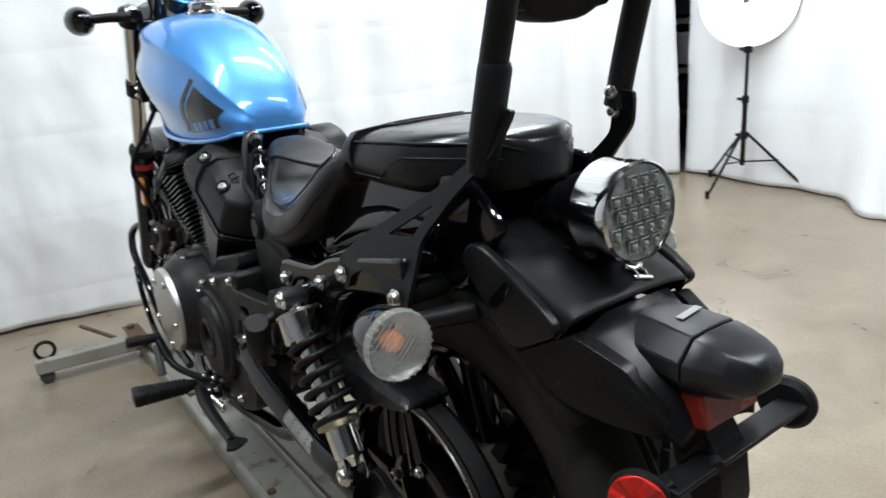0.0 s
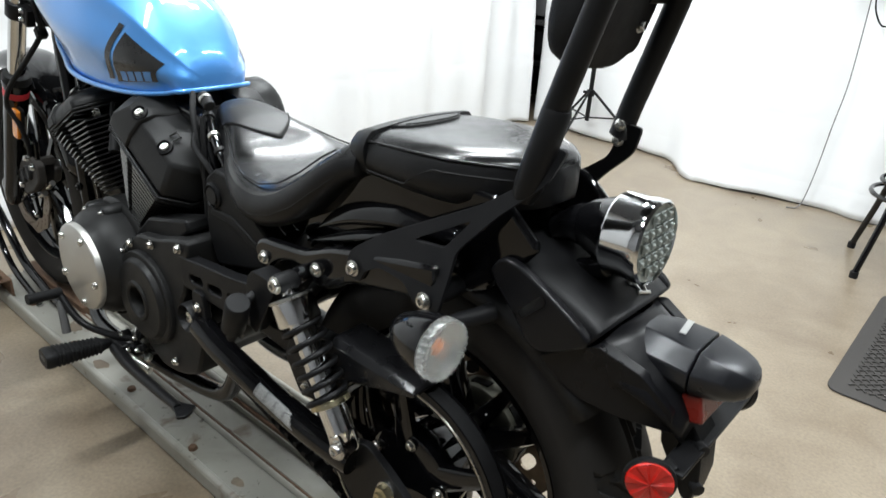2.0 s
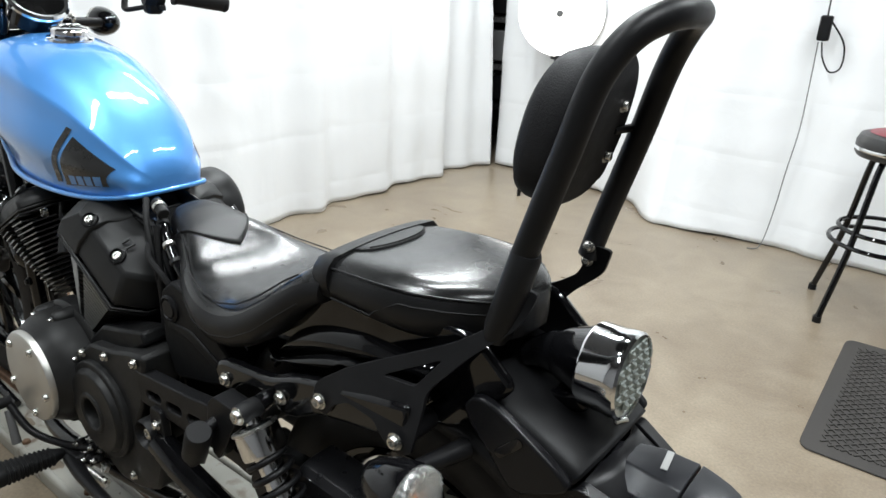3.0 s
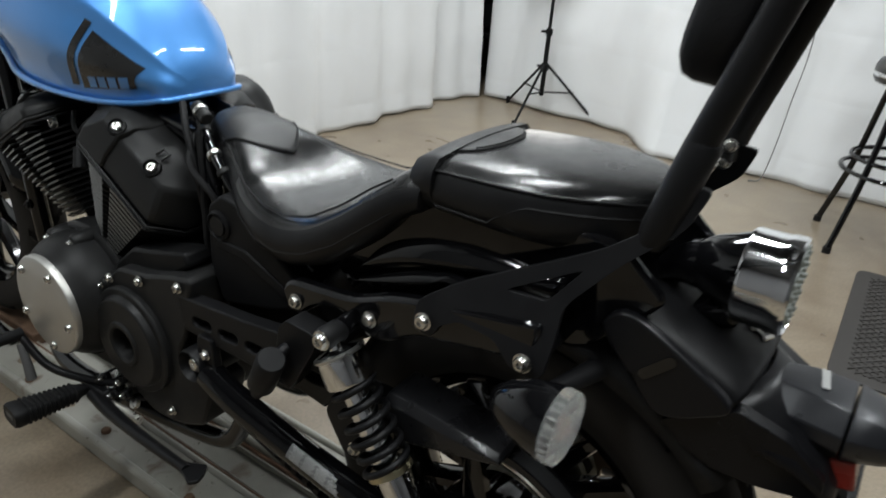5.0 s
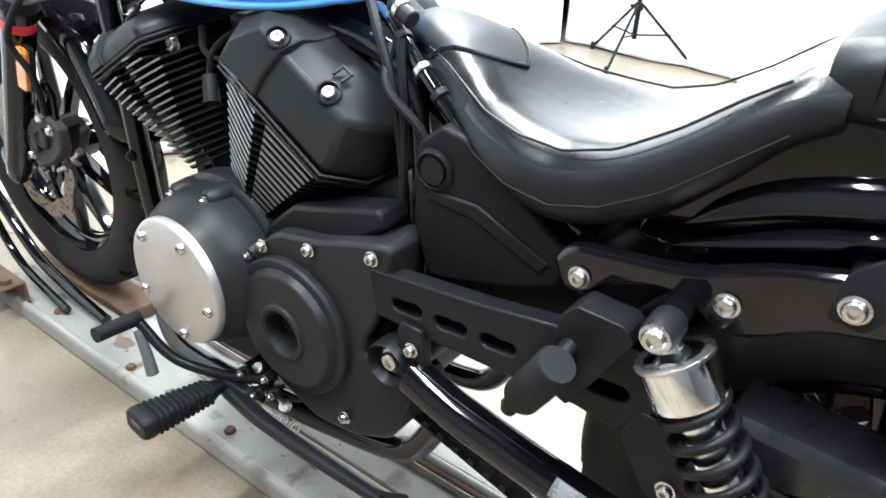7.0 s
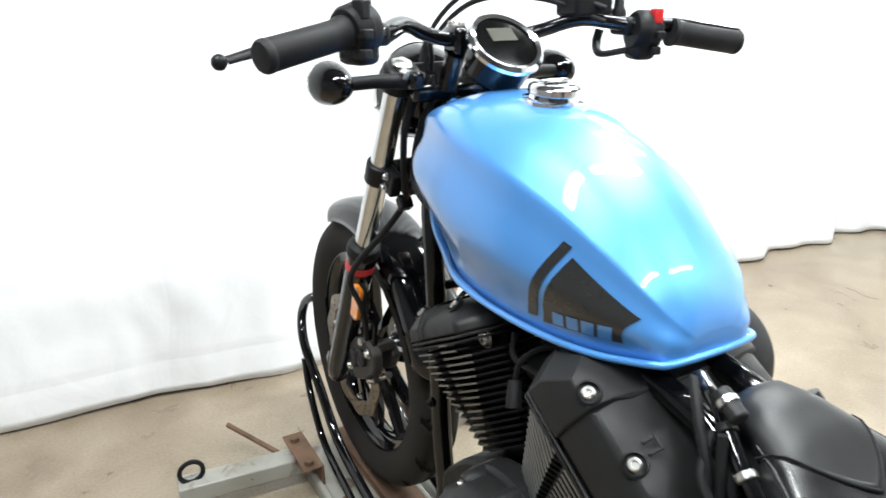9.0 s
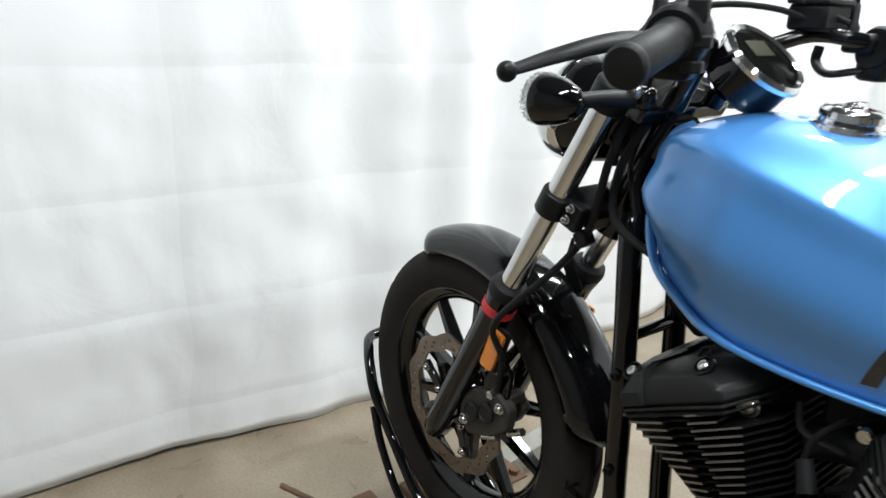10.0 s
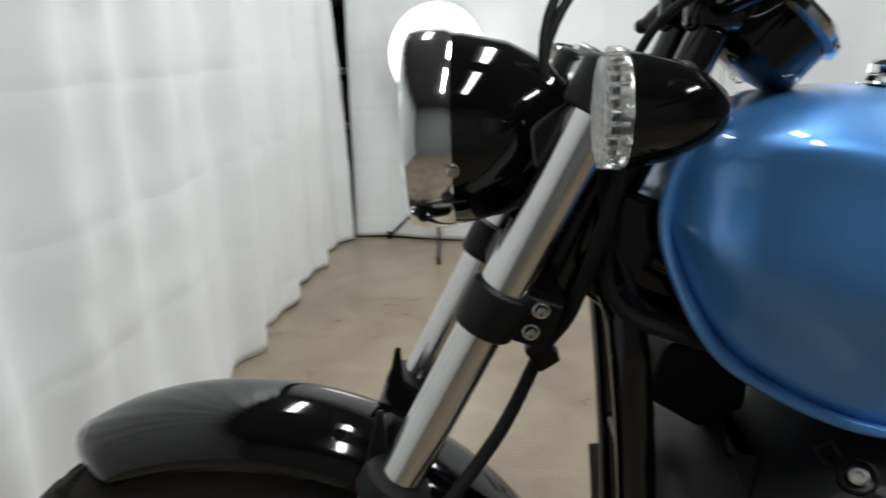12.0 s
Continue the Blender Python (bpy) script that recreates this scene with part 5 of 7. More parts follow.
def cylinder_set(name, base, lean, label, top, low, bright, c_low, c_top, count, cover, hood, bolts_at, short=0, duty=0.34):
    """A finned barrel with its head and rocker cover, leaning by that angle; outlines are (along, across)."""
    up = V(math.sin(lean), 0, math.cos(lean))
    fw = V(math.cos(lean), 0, -math.sin(lean))
    yv = V(0, 1, 0)
    base = Vector(base)

    def at(a, b, c):
        return base + fw * a + yv * b + up * c

    def outline(t, k=1.0, trim=False):
        half = [(p[0] + (q[0] - p[0]) * t, k * (p[1] + (q[1] - p[1]) * t)) for p, q in zip(low, top)]
        if trim:
            half[-3] = (half[-3][0] + 0.028, half[-3][1] + 0.010)
            half[-2] = (half[-3][0] - 0.002, half[-2][1] - 0.012)
        mid = sum(p[0] for p in half) / len(half)
        half = [(mid + (p - mid) * k, q) for p, q in half]
        return half, half + [(p, -q) for p, q in half[::-1][1:-1]]

    bm = B()
    skin(bm, [[bm.verts.new(at(p, q, c)) for p, q in outline(t, 0.72)[1]] for t, c in ((0.0, c_low - 0.03), (0.0, c_low), (1.0, c_top), (1.0, c_top + 0.012))])
    cyl = part(name, bm, ENGINE_BLACK, bike, label)
    pitch = (c_top - c_low) / (count - 1)
    for k in range(count):
        t = k / (count - 1)
        z0 = c_low + pitch * k
        half, ring = outline(t, 1.0, k >= count - short)
        bm = B()
        skin(bm, [[bm.verts.new(at(p, q, z)) for p, q in ring] for z in (z0 - pitch * duty * 0.55, z0 + pitch * duty * 0.55)])
        part("fin", bm, ENGINE_BLACK, cyl)
        for i in bright:
            p, q = half[i], half[i + 1]
            bm = B()
            bar(bm, at(p[0], p[1], z0), at(q[0], q[1], z0), 0.0024, pitch * duty, up=tuple(up))
            part("fin_edge", bm, FIN_EDGE, cyl, "bright machined fin edge")

    def octagon(af, ar, hy, k, k2):
        return [(af, -hy + k), (af, hy - k), (af - k2, hy), (ar + k2, hy), (ar, hy - k), (ar, -hy + k), (ar + k2, -hy), (af - k2, -hy)]

    c0 = cover[0][0]
    bm = B()
    skin(bm, [[bm.verts.new(at(p, q, c)) for p, q in octagon(cover[0][1] - 0.004, cover[0][2] + 0.004, cover[0][3] - 0.006, *cover[0][4:])] for c in (c_top + 0.006, c0 + 0.004)])
    part("cylinder_head", bm, ENGINE_BLACK, cyl, bevel=0.003)
    for dz, rr, mm in ((-0.001, 0.0022, COVER_GREY), (-0.009, 0.0022, ENGINE_BLACK)):
        bm = B()
        ring = octagon(cover[0][1] + 0.002, cover[0][2] - 0.002, cover[0][3] + 0.003, *cover[0][4:])
        tube(bm, [at(p, q, c0 + dz) for p, q in ring + ring[:1]], rr, seg=8)
        part("head_gasket_rim", bm, mm, cyl)
    bm = B()
    skin(bm, [[bm.verts.new(at(p, q, c)) for p, q in octagon(*row)] for c, *row in cover])
    part("rocker_cover", bm, COVER_GREY, cyl, "dark grey faceted rocker cover", bevel=0.006, sharp=35)
    # raised front hood with its step line
    bm = B()
    rings = []
    for c, af, ar, hy, k, k2 in cover:
        af, hy = af + 0.003, hy + 0.005
        back = hood + 0.012 * (hy / cover[0][3] - 0.6)
        rings.append([bm.verts.new(at(p, q, c + 0.004)) for p, q in
                      [(af, -hy + k), (af, hy - k), (af - k2, hy), (back, hy), (hood - 0.006, hy - 0.03), (hood - 0.006, -hy + 0.03), (back, -hy), (af - k2, -hy)]])
    skin(bm, rings)
    part("rocker_step", bm, COVER_GREY, cyl, bevel=0.004, sharp=25)
    tilt = (yv * 0.62 + up * 0.78).normalized()
    for a, b, c in bolts_at:
        c = at(a, b, c)
        bm = B()
        lathe(bm, [(0.015, -0.004), (0.015, 0.002), (0.0125, 0.003), (0.011, -0.003), (0.001, -0.003)], c, tilt, 20)
        part("bolt_recess", bm, ENGINE_BLACK, cyl)
        bm = B()
        lathe(bm, [(0.0078, -0.003), (0.0078, 0.0035), (0.006, 0.005), (0.004, 0.005), (0.0035, 0.002), (0.001, 0.002)], c, tilt, 14)
        part("cover_bolt", bm, STEEL, cyl)
    # raised mark and ridge on the cover
    a, b, c = bolts_at[-1]
    turn_ = Matrix((fw, (yv * 0.85 - up * 0.52).normalized(), (yv * 0.52 + up * 0.85).normalized())).transposed().to_4x4()
    for da, db, sa_, sb in ((0.016, -0.022, 0.004, 0.014), (0.002, -0.022, 0.004, 0.014), (0.009, -0.030, 0.018, 0.004)):
        bm = B()
        block(bm, at(a + da, b + db, c + 0.0135 + (db + 0.022) * -0.5), (sa_, sb, 0.004), turn_)
        part("cover_mark", bm, COVER_GREY, cyl, bevel=0.001)
    return cyl


cylinder_set("rear_cylinder", (0.866, 0, 0.482), radians(-32), "black finned rear cylinder",
             [(0.128, 0), (0.128, 0.095), (0.108, 0.130), (0.016, 0.155), (0.004, 0.147), (-0.006, 0.155), (-0.094, 0.153), (-0.128, 0.105), (-0.128, 0)],
             [(0.064, 0), (0.064, 0.075), (0.044, 0.110), (-0.006, 0.130), (-0.012, 0.124), (-0.017, 0.130), (-0.028, 0.129), (-0.060, 0.09), (-0.060, 0)],
             (2, 5), 0.052, 0.240, 17,
             ((0.254, 0.124, -0.134, 0.152, 0.05, 0.034), (0.284, 0.121, -0.134, 0.150, 0.05, 0.034), (0.322, 0.098, -0.122, 0.137, 0.05, 0.036), (0.335, 0.078, -0.100, 0.112, 0.045, 0.036), (0.340, 0.05, -0.07, 0.07, 0.03, 0.03)),
             0.022, ((0.041, 0.134, 0.331), (-0.049, 0.130, 0.328)))
cylinder_set("front_cylinder", (0.985, 0, 0.490), radians(29), "black finned front cylinder",
             [(0.092, 0), (0.092, 0.09), (0.054, 0.140), (-0.012, 0.148), (-0.018, 0.138), (-0.052, 0.138), (-0.058, 0.152), (-0.130, 0.136), (-0.160, 0.10), (-0.160, 0)],
             [(0.000, 0), (0.000, 0.085), (-0.058, 0.122), (-0.066, 0.124), (-0.067, 0.118), (-0.069, 0.118), (-0.070, 0.125), (-0.077, 0.122), (-0.120, 0.085), (-0.120, 0)],
             (2, 6), 0.045, 0.213, 17,
             ((0.223, 0.074, -0.147, 0.146, 0.05, 0.034), (0.242, 0.071, -0.145, 0.145, 0.05, 0.034), (0.263, 0.052, -0.125, 0.131, 0.045, 0.034), (0.273, 0.032, -0.105, 0.104, 0.04, 0.034), (0.276, 0.0, -0.08, 0.06, 0.03, 0.03)),
             0.002, ((0.030, 0.124, 0.270), (-0.086, 0.122, 0.268)), short=2, duty=0.26)
# shiny tube in front of the seat, with its sleeves and a braided hose
bm = B()
line = spline([(0.655, 0.040, 0.815), (0.61, 0.062, 0.805), (0.56, 0.084, 0.777), (0.515, 0.096, 0.748), (0.468, 0.100, 0.708)], 6)
tube(bm, line, 0.0085, seg=12)
st = part("seat_tube", bm, GLOSS_BLACK, bike)
for q, mm in ((8, COVER_GREY), (13, STEEL), (17, COVER_GREY)):
    bm = B()
    tube(bm, [line[q], line[q].lerp(line[q + 1], 0.9)], 0.0112, seg=14)
    part("sleeve", bm, mm, st, bevel=0.001)
bm = B()
tube(bm, [(0.604, 0.072, 0.832), (0.572, 0.078, 0.818)], 0.0105, seg=16)
cp_ = part("hose_coupling", bm, COVER_GREY, bike, "grey hose coupling", bevel=0.002)
bm = B()
tube(bm, [(0.594, 0.0738, 0.8277), (0.588, 0.075, 0.825)], 0.012, seg=16)
part("coupling_ring", bm, STEEL, cp_)
bm = B()
hose = spline([(0.64, 0.07, 0.83), (0.61, 0.09, 0.80), (0.585, 0.10, 0.76), (0.572, 0.10, 0.70), (0.566, 0.098, 0.64), (0.56, 0.10, 0.585)], 8)
tube(bm, hose, [0.0052 + 0.0009 * (q % 2) for q in range(len(hose))], seg=8)
part("breather_hose", bm, RUBBER, bike)
# intake, spark lead and clutter between the cylinders
bm = B()
tube(bm, spline([(0.80, 0.05, 0.70), (0.86, 0.06, 0.72), (0.92, 0.05, 0.70)]), 0.024, seg=14)
part("intake_pipe", bm, RUBBER, bike)
bm = B()
block(bm, (0.86, 0.0, 0.74), (0.12, 0.11, 0.07))
part("throttle_body", bm, ENGINE_BLACK, bike, bevel=0.01)
bm = B()
lathe(bm, [(0.012, 0.0), (0.012, 0.02), (0.008, 0.024)], (0.86, 0.055, 0.745), seg=16)
part("throttle_drum", bm, STEEL, bike)
for k, pts in enumerate(([(0.905, 0.105, 0.70), (0.90, 0.10, 0.73), (0.88, 0.085, 0.755), (0.85, 0.06, 0.77)], [(0.93, 0.09, 0.76), (0.915, 0.10, 0.73), (0.87, 0.09, 0.72)],
                         [(0.80, 0.09, 0.74), (0.84, 0.10, 0.70), (0.88, 0.08, 0.66)], [(0.58, 0.09, 0.80), (0.565, 0.10, 0.72), (0.56, 0.105, 0.62), (0.55, 0.10, 0.56)],
                         [(0.60, 0.08, 0.79), (0.58, 0.11, 0.75), (0.53, 0.105, 0.70), (0.55, 0.10, 0.62)])):
    bm = B()
    tube(bm, spline(pts, 8), 0.0045 if k < 2 else 0.0055, seg=8)
    part("engine_hose", bm, RUBBER, bike)
bolts(bike, [(0.984, 0.102, 0.731)], 0.013)
bm = B()
tube(bm, [(0.905, 0.105, 0.70), (0.888, 0.118, 0.668)], [0.010, 0.012], seg=12)
part("spark_plug_cap", bm, RUBBER, bike)
# air filter housing on the far side
bm = B()
lathe(bm, [(0.085, -0.13), (0.088, -0.15), (0.088, -0.185), (0.078, -0.20), (0.001, -0.204)], (0.80, 0, 0.72), seg=40)
part("air_filter_cover", bm, COVER_GREY, bike, "round dark air filter cover", bevel=0.002)
# exhaust pipes on the far side
bm = B()
tube(bm, spline([(1.06, -0.10, 0.64), (1.12, -0.16, 0.58), (1.08, -0.19, 0.42), (0.9, -0.2, 0.30), (0.6, -0.2, 0.26), (0.3, -0.2, 0.28)], 10), 0.022, seg=16)
part("exhaust_pipe", bm, SATIN_BLACK, bike)
bm = B()
tube(bm, [(0.32, -0.2, 0.28), (0.28, -0.205, 0.285), (-0.1, -0.215, 0.33), (-0.14, -0.216, 0.335)], [0.024, 0.045, 0.045, 0.035], seg=24)
part("silencer", bm, SATIN_BLACK, bike)

# ---------------------------------------------------------------- frame
for s in (1, -1):
    bm = B()
    tube(bm, spline([(1.232, 0.045 * s, 0.905), (1.222, 0.06 * s, 0.86), (1.205, 0.062 * s, 0.70), (1.186, 0.062 * s, 0.43), (1.165, 0.065 * s, 0.31), (1.13, 0.105 * s, 0.235),
                     (1.05, 0.135 * s, 0.20), (0.92, 0.145 * s, 0.205), (0.80, 0.13 * s, 0.205), (0.70, 0.11 * s, 0.195), (0.56, 0.10 * s, 0.22), (0.50, 0.10 * s, 0.30)], 8), 0.0185, seg=16)
    part("frame_tube", bm, GLOSS_BLACK, bike)
    bm = B()
    tube(bm, spline([(1.20, 0.03 * s, 0.93), (1.05, 0.04 * s, 0.86), (0.80, 0.05 * s, 0.80), (0.64, 0.05 * s, 0.772), (0.55, 0.06 * s, 0.735), (0.45, 0.07 * s, 0.68), (0.34, 0.08 * s, 0.64)], 8), 0.017, seg=14)
    part("upper_frame_tube", bm, GLOSS_BLACK, bike)
    bm = B()
    tube(bm, spline([(0.595, 0.07 * s, 0.79), (0.560, 0.085 * s, 0.74), (0.545, 0.09 * s, 0.66), (0.535, 0.095 * s, 0.50)], 5), 0.012, seg=12)
    part("seat_post_tube", bm, GLOSS_BLACK, bike)
bm = B()
tube(bm, [(1.207, -0.06, 0.72), (1.207, 0.06, 0.72)], 0.01, seg=10)
part("cross_brace", bm, GLOSS_BLACK, bike)
bm = B()
plate(bm, [(1.25, 1.0), (1.27, 0.90), (1.22, 0.86), (1.12, 0.84), (1.08, 0.88), (1.15, 0.96)], -0.035, 0.035)
part("neck_gusset", bm, GLOSS_BLACK, bike, bevel=0.008)
bm = B()
block(bm, (1.212, -0.0845, 0.60), (0.022, 0.002, 0.13), pose(0, 0, 0, 0, 5, 0))
part("frame_label", bm, LABEL, bike, "grey printed label")
for s in (1, -1):
    bolts(bike, [(1.20, 0.082 * s, 0.665), (1.19, 0.082 * s, 0.5)], 0.008, SATIN_BLACK, turn=Matrix() if s == 1 else pose(0, 0, 0, 0, 0, 180))
bm = B()
plate(bm, rounded([(1.17, 0.83), (1.19, 0.77), (1.13, 0.735), (1.09, 0.76), (1.09, 0.81)], 3, 0.15), -0.07, 0.0)
part("ignition_coil", bm, PLASTIC_BLACK, bike, bevel=0.004)
# slotted frame beam on each side
for s in (1, -1):
    ang = math.atan2(0.542 - 0.517, 0.235 - 0.545)
    bm = B()
    outline = [(0.553, 0.562), (0.40, 0.577), (0.235, 0.602), (0.205, 0.596), (0.20, 0.55), (0.24, 0.503), (0.285, 0.509), (0.40, 0.504), (0.541, 0.503)]
    holes = [slot(x, z, 0.044, 0.017, radians(-6)) for x, z in ((0.497, 0.531), (0.437, 0.534), (0.377, 0.538), (0.256, 0.545))]
    plate(bm, outline, 0.152 * s, 0.176 * s, holes)
    part("frame_beam", bm, SATIN_BLACK, bike, "satin black slotted frame beam", bevel=0.007)
    bm = B()
    plate(bm, rounded([(0.222, 0.54), (0.238, 0.50), (0.20, 0.44), (0.15, 0.45), (0.14, 0.50), (0.18, 0.53)], 3, 0.2), 0.168 * s, 0.178 * s)
    gp = part("gusset_plate", bm, SATIN_BLACK, bike, bevel=0.003)
    bolts(gp, [(0.182, 0.179 * s, 0.466)], 0.008, turn=Matrix() if s == 1 else pose(0, 0, 0, 0, 0, 180))
# side cover with round lock cap
bm = B()
plate(bm, rounded([(0.525, 0.706), (0.495, 0.731), (0.462, 0.726), (0.325, 0.632), (0.345, 0.594), (0.395, 0.574), (0.505, 0.545), (0.53, 0.61)], 3, 0.15), 0.07, 0.126)
sc = part("side_cover", bm, PLASTIC_BLACK, bike, "matt black side cover", bevel=0.008)
bm = B()
plate(bm, [(0.512, 0.645), (0.503, 0.658), (0.443, 0.658), (0.353, 0.620), (0.363, 0.606), (0.448, 0.640)], 0.124, 0.1295)
part("cover_ridge", bm, PLASTIC_BLACK, sc, bevel=0.003)
bm = B()
lathe(bm, [(0.024, 0.12), (0.024, 0.129), (0.020, 0.132), (0.018, 0.128), (0.016, 0.128), (0.015, 0.132), (0.001, 0.132)], (0.500, 0, 0.681), seg=28)
part("lock_cap", bm, SATIN_BLACK, sc)
bm = B()
plate(bm, [(0.58, 0.44), (0.58, 0.62), (0.53, 0.68), (0.30, 0.62), (0.25, 0.56), (0.33, 0.50), (0.48, 0.47)], -0.10, 0.068)
part("battery_box", bm, SATIN_BLACK, bike, bevel=0.006)
# side rail plate with three bolts
for s in (1, -1):
    bm = B()
    top = spline([(0.328, 0, 0.638), (0.31, 0, 0.657), (0.26, 0, 0.664), (0.20, 0, 0.673), (0.14, 0, 0.697), (0.06, 0, 0.716), (-0.06, 0, 0.74)], 4)
    low = spline([(-0.06, 0, 0.69), (0.05, 0, 0.668), (0.10, 0, 0.655), (0.135, 0, 0.634), (0.17, 0, 0.626), (0.21, 0, 0.645), (0.26, 0, 0.635), (0.29, 0, 0.612), (0.315, 0, 0.612)], 4)
    plate(bm, [(p.x + 0.008, p.z + 0.010) for p in top + low], 0.138 * s, 0.160 * s)
    rp = part("fender_rail", bm, GLOSS_BLACK, bike, "gloss black side rail", bevel=0.006)
    tn = Matrix() if s == 1 else pose(0, 0, 0, 0, 0, 180)
    bolts(rp, [(0.305, 0.161 * s, 0.641), (0.176, 0.161 * s, 0.665)], 0.0088, turn=tn)

# ---------------------------------------------------------------- swingarm, shocks, belt
for s in (1, -1):
    y = 0.186 * s
    bm = B()
    tube(bm, spline([(0.482, y * 0.97, 0.448), (0.40, y, 0.430), (0.22, y, 0.400), (0.12, y, 0.394), (0.07, y * 0.97, 0.388)], 6), 0.0235, seg=20)
    sa = part("swingarm_tube", bm, GLOSS_BLACK, bike, "gloss black swingarm tube")
    bm = B()
    lathe(bm, [(0.029, 0.10 * s), (0.029, 0.190 * s), (0.0265, 0.195 * s), (0.024, 0.190 * s), (0.020, 0.180 * s), (0.012, 0.180 * s)], (0.513, 0, 0.454), seg=32)
    part("pivot_boss", bm, SATIN_BLACK, sa)
    bm = B()
    plate(bm, rounded([(0.503, 0.515), (0.468, 0.515), (0.462, 0.43), (0.490, 0.42), (0.508, 0.44)], 3, 0.2), 0.168 * s, 0.183 * s)
    pl_ = part("pivot_plate", bm, SATIN_BLACK, sa, bevel=0.002)
    bolts(pl_, [(0.482, 0.184 * s, 0.486)], 0.0075, turn=Matrix() if s == 1 else pose(0, 0, 0, 0, 0, 180))
    tn = Matrix() if s == 1 else pose(0, 0, 0, 0, 0, 180)
    bolts(sa, [(0.513, 0.181 * s, 0.454)], 0.0125, turn=tn)
    bm = B()
    plate(bm, rounded([(0.13, 0.40), (0.05, 0.425), (-0.005, 0.395), (-0.075, 0.345), (-0.075, 0.325), (0.0, 0.325), (0.075, 0.30), (0.13, 0.345)], 3, 0.2), 0.160 * s, 0.173 * s)
    ap = part("axle_plate", bm, SATIN_BLACK, sa, bevel=0.003)
    bm = B()
    lathe(bm, [(0.018, 0.172 * s), (0.018, 0.177 * s)], (RX, 0, RZ), seg=24)
    part("axle_washer", bm, STEEL, sa)
    bm = B()
    lathe(bm, [(0.0145, 0.177 * s), (0.0145, 0.187 * s), (0.009, 0.189 * s), (0.009, 0.194 * s), (0.001, 0.195 * s)], (RX, 0, RZ), seg=6)
    part("axle_nut", bm, GOLD, sa, "zinc axle nut")
    bolts(ap, [(-0.055, 0.174 * s, 0.338)], 0.008, turn=tn)
    # shock absorber
    T, L = V(0.213, 0.190 * s, 0.641), V(0.076, 0.190 * s, 0.420)
    d = (L - T).normalized()
    ln = (L - T).length
    bm = B()
    lathe(bm, [(0.010, 0.0), (0.012, 0.03), (0.0185, 0.066), (0.0185, ln * 0.62), (0.0185, ln * 0.72)], T, d, 24)
    sh = part("shock_absorber", bm, CHROME, bike, "chrome shock absorber with black coil spring")
    bm = B()
    lathe(bm, [(0.012, 0.018), (0.030, 0.024), (0.0325, 0.026), (0.0335, 0.06), (0.0325, 0.064), (0.022, 0.064)], T, d, 36)
    part("spring_cap", bm, CHROME, sh)
    bm = B()
    lathe(bm, [(0.0325, 0.0225), (0.0345, 0.0235), (0.0345, 0.0265), (0.0325, 0.0275)], T, d, 36)
    part("cap_ring", bm, STEEL, sh)
    side = d.orthogonal().normalized()
    upv = d.cross(side)
    bm = B()
    turns, n0 = 5.6, 160
    pts = []
    for k in range(n0 + 1):
        t = k / n0
        a = 2 * math.pi * turns * t
        pts.append(T + d * (0.066 + (ln * 0.72 - 0.066) * (t + 0.02 * math.sin(math.pi * t))) + (side * math.cos(a) + upv * math.sin(a)) * (0.0285 + 0.002 * t))
    tube(bm, pts, 0.0047, seg=10)
    part("coil_spring", bm, SATIN_BLACK, sh)
    bm = B()
    lathe(bm, [(0.014, ln * 0.70), (0.030, ln * 0.715), (0.031, ln * 0.745), (0.024, ln * 0.755)], T, d, 30)
    part("preload_ring", bm, GOLD, sh, "yellow zinc preload ring")
    bm = B()
    lathe(bm, [(0.022, ln * 0.745), (0.0215, ln * 0.91), (0.016, ln * 0.935), (0.012, ln * 0.97)], T, d, 26)
    part("damper_body", bm, CHROME, sh)
    bm = B()
    lathe(bm, [(0.0135, -0.018), (0.0155, -0.013), (0.0155, 0.013), (0.0135, 0.018)], T, (0, 1, 0), 22)
    part("upper_eye", bm, RUBBER, sh)
    bolts(sh, [T + V(0, 0.018 * s, 0)], 0.0108, turn=tn)
    bm = B()
    for dy in (-0.014, 0.014):
        plate(bm, rounded([(L.x + 0.03, L.z + 0.03), (L.x + 0.005, L.z + 0.035), (L.x - 0.016, L.z), (L.x - 0.006, L.z - 0.016), (L.x + 0.014, L.z - 0.01)], 3, 0.25), L.y + dy - 0.003, L.y + dy + 0.003)
    part("lower_clevis", bm, CHROME, sh, bevel=0.001)
    bolts(sh, [L + V(0, 0.018 * s, 0)], 0.012, turn=tn)
    # shock top mount
    bm = B()
    tube(bm, [(0.213, 0.10 * s, 0.655), (0.213, 0.178 * s, 0.643)], 0.013, seg=14)
    part("shock_mount", bm, GLOSS_BLACK, bike)
    # passenger footrest
    bm = B()
    plate(bm, rounded([(0.303, 0.618), (0.288, 0.634), (0.244, 0.632), (0.232, 0.62), (0.262, 0.562), (0.285, 0.524), (0.300, 0.530), (0.308, 0.582)], 3, 0.12), 0.162 * s, 0.197 * s)
    pb = part("footrest_bracket", bm, SATIN_BLACK, bike, bevel=0.006)
    bm = B()
    p0, p1 = V(0.285, 0.226 * s, 0.590), V(0.350, 0.205 * s, 0.478)
    pd = (p1 - p0).normalized()
    lathe(bm, [(0.001, 0.0), (0.0175, 0.0), (0.0198, 0.003), (0.0195, 0.074), (0.0170, 0.079), (0.0120, 0.081), (0.0095, 0.088), (0.0085, 0.108)], p0, pd, 28)
    pg_ = part("passenger_peg", bm, RUBBER, pb, "folded black rubber passenger footrest")
    bm = B()
    tube(bm, [(0.290, 0.190 * s, 0.592), p0 + pd * 0.012], 0.0085, seg=12)
    part("peg_pin", bm, SATIN_BLACK, pg_)
    bm = B()
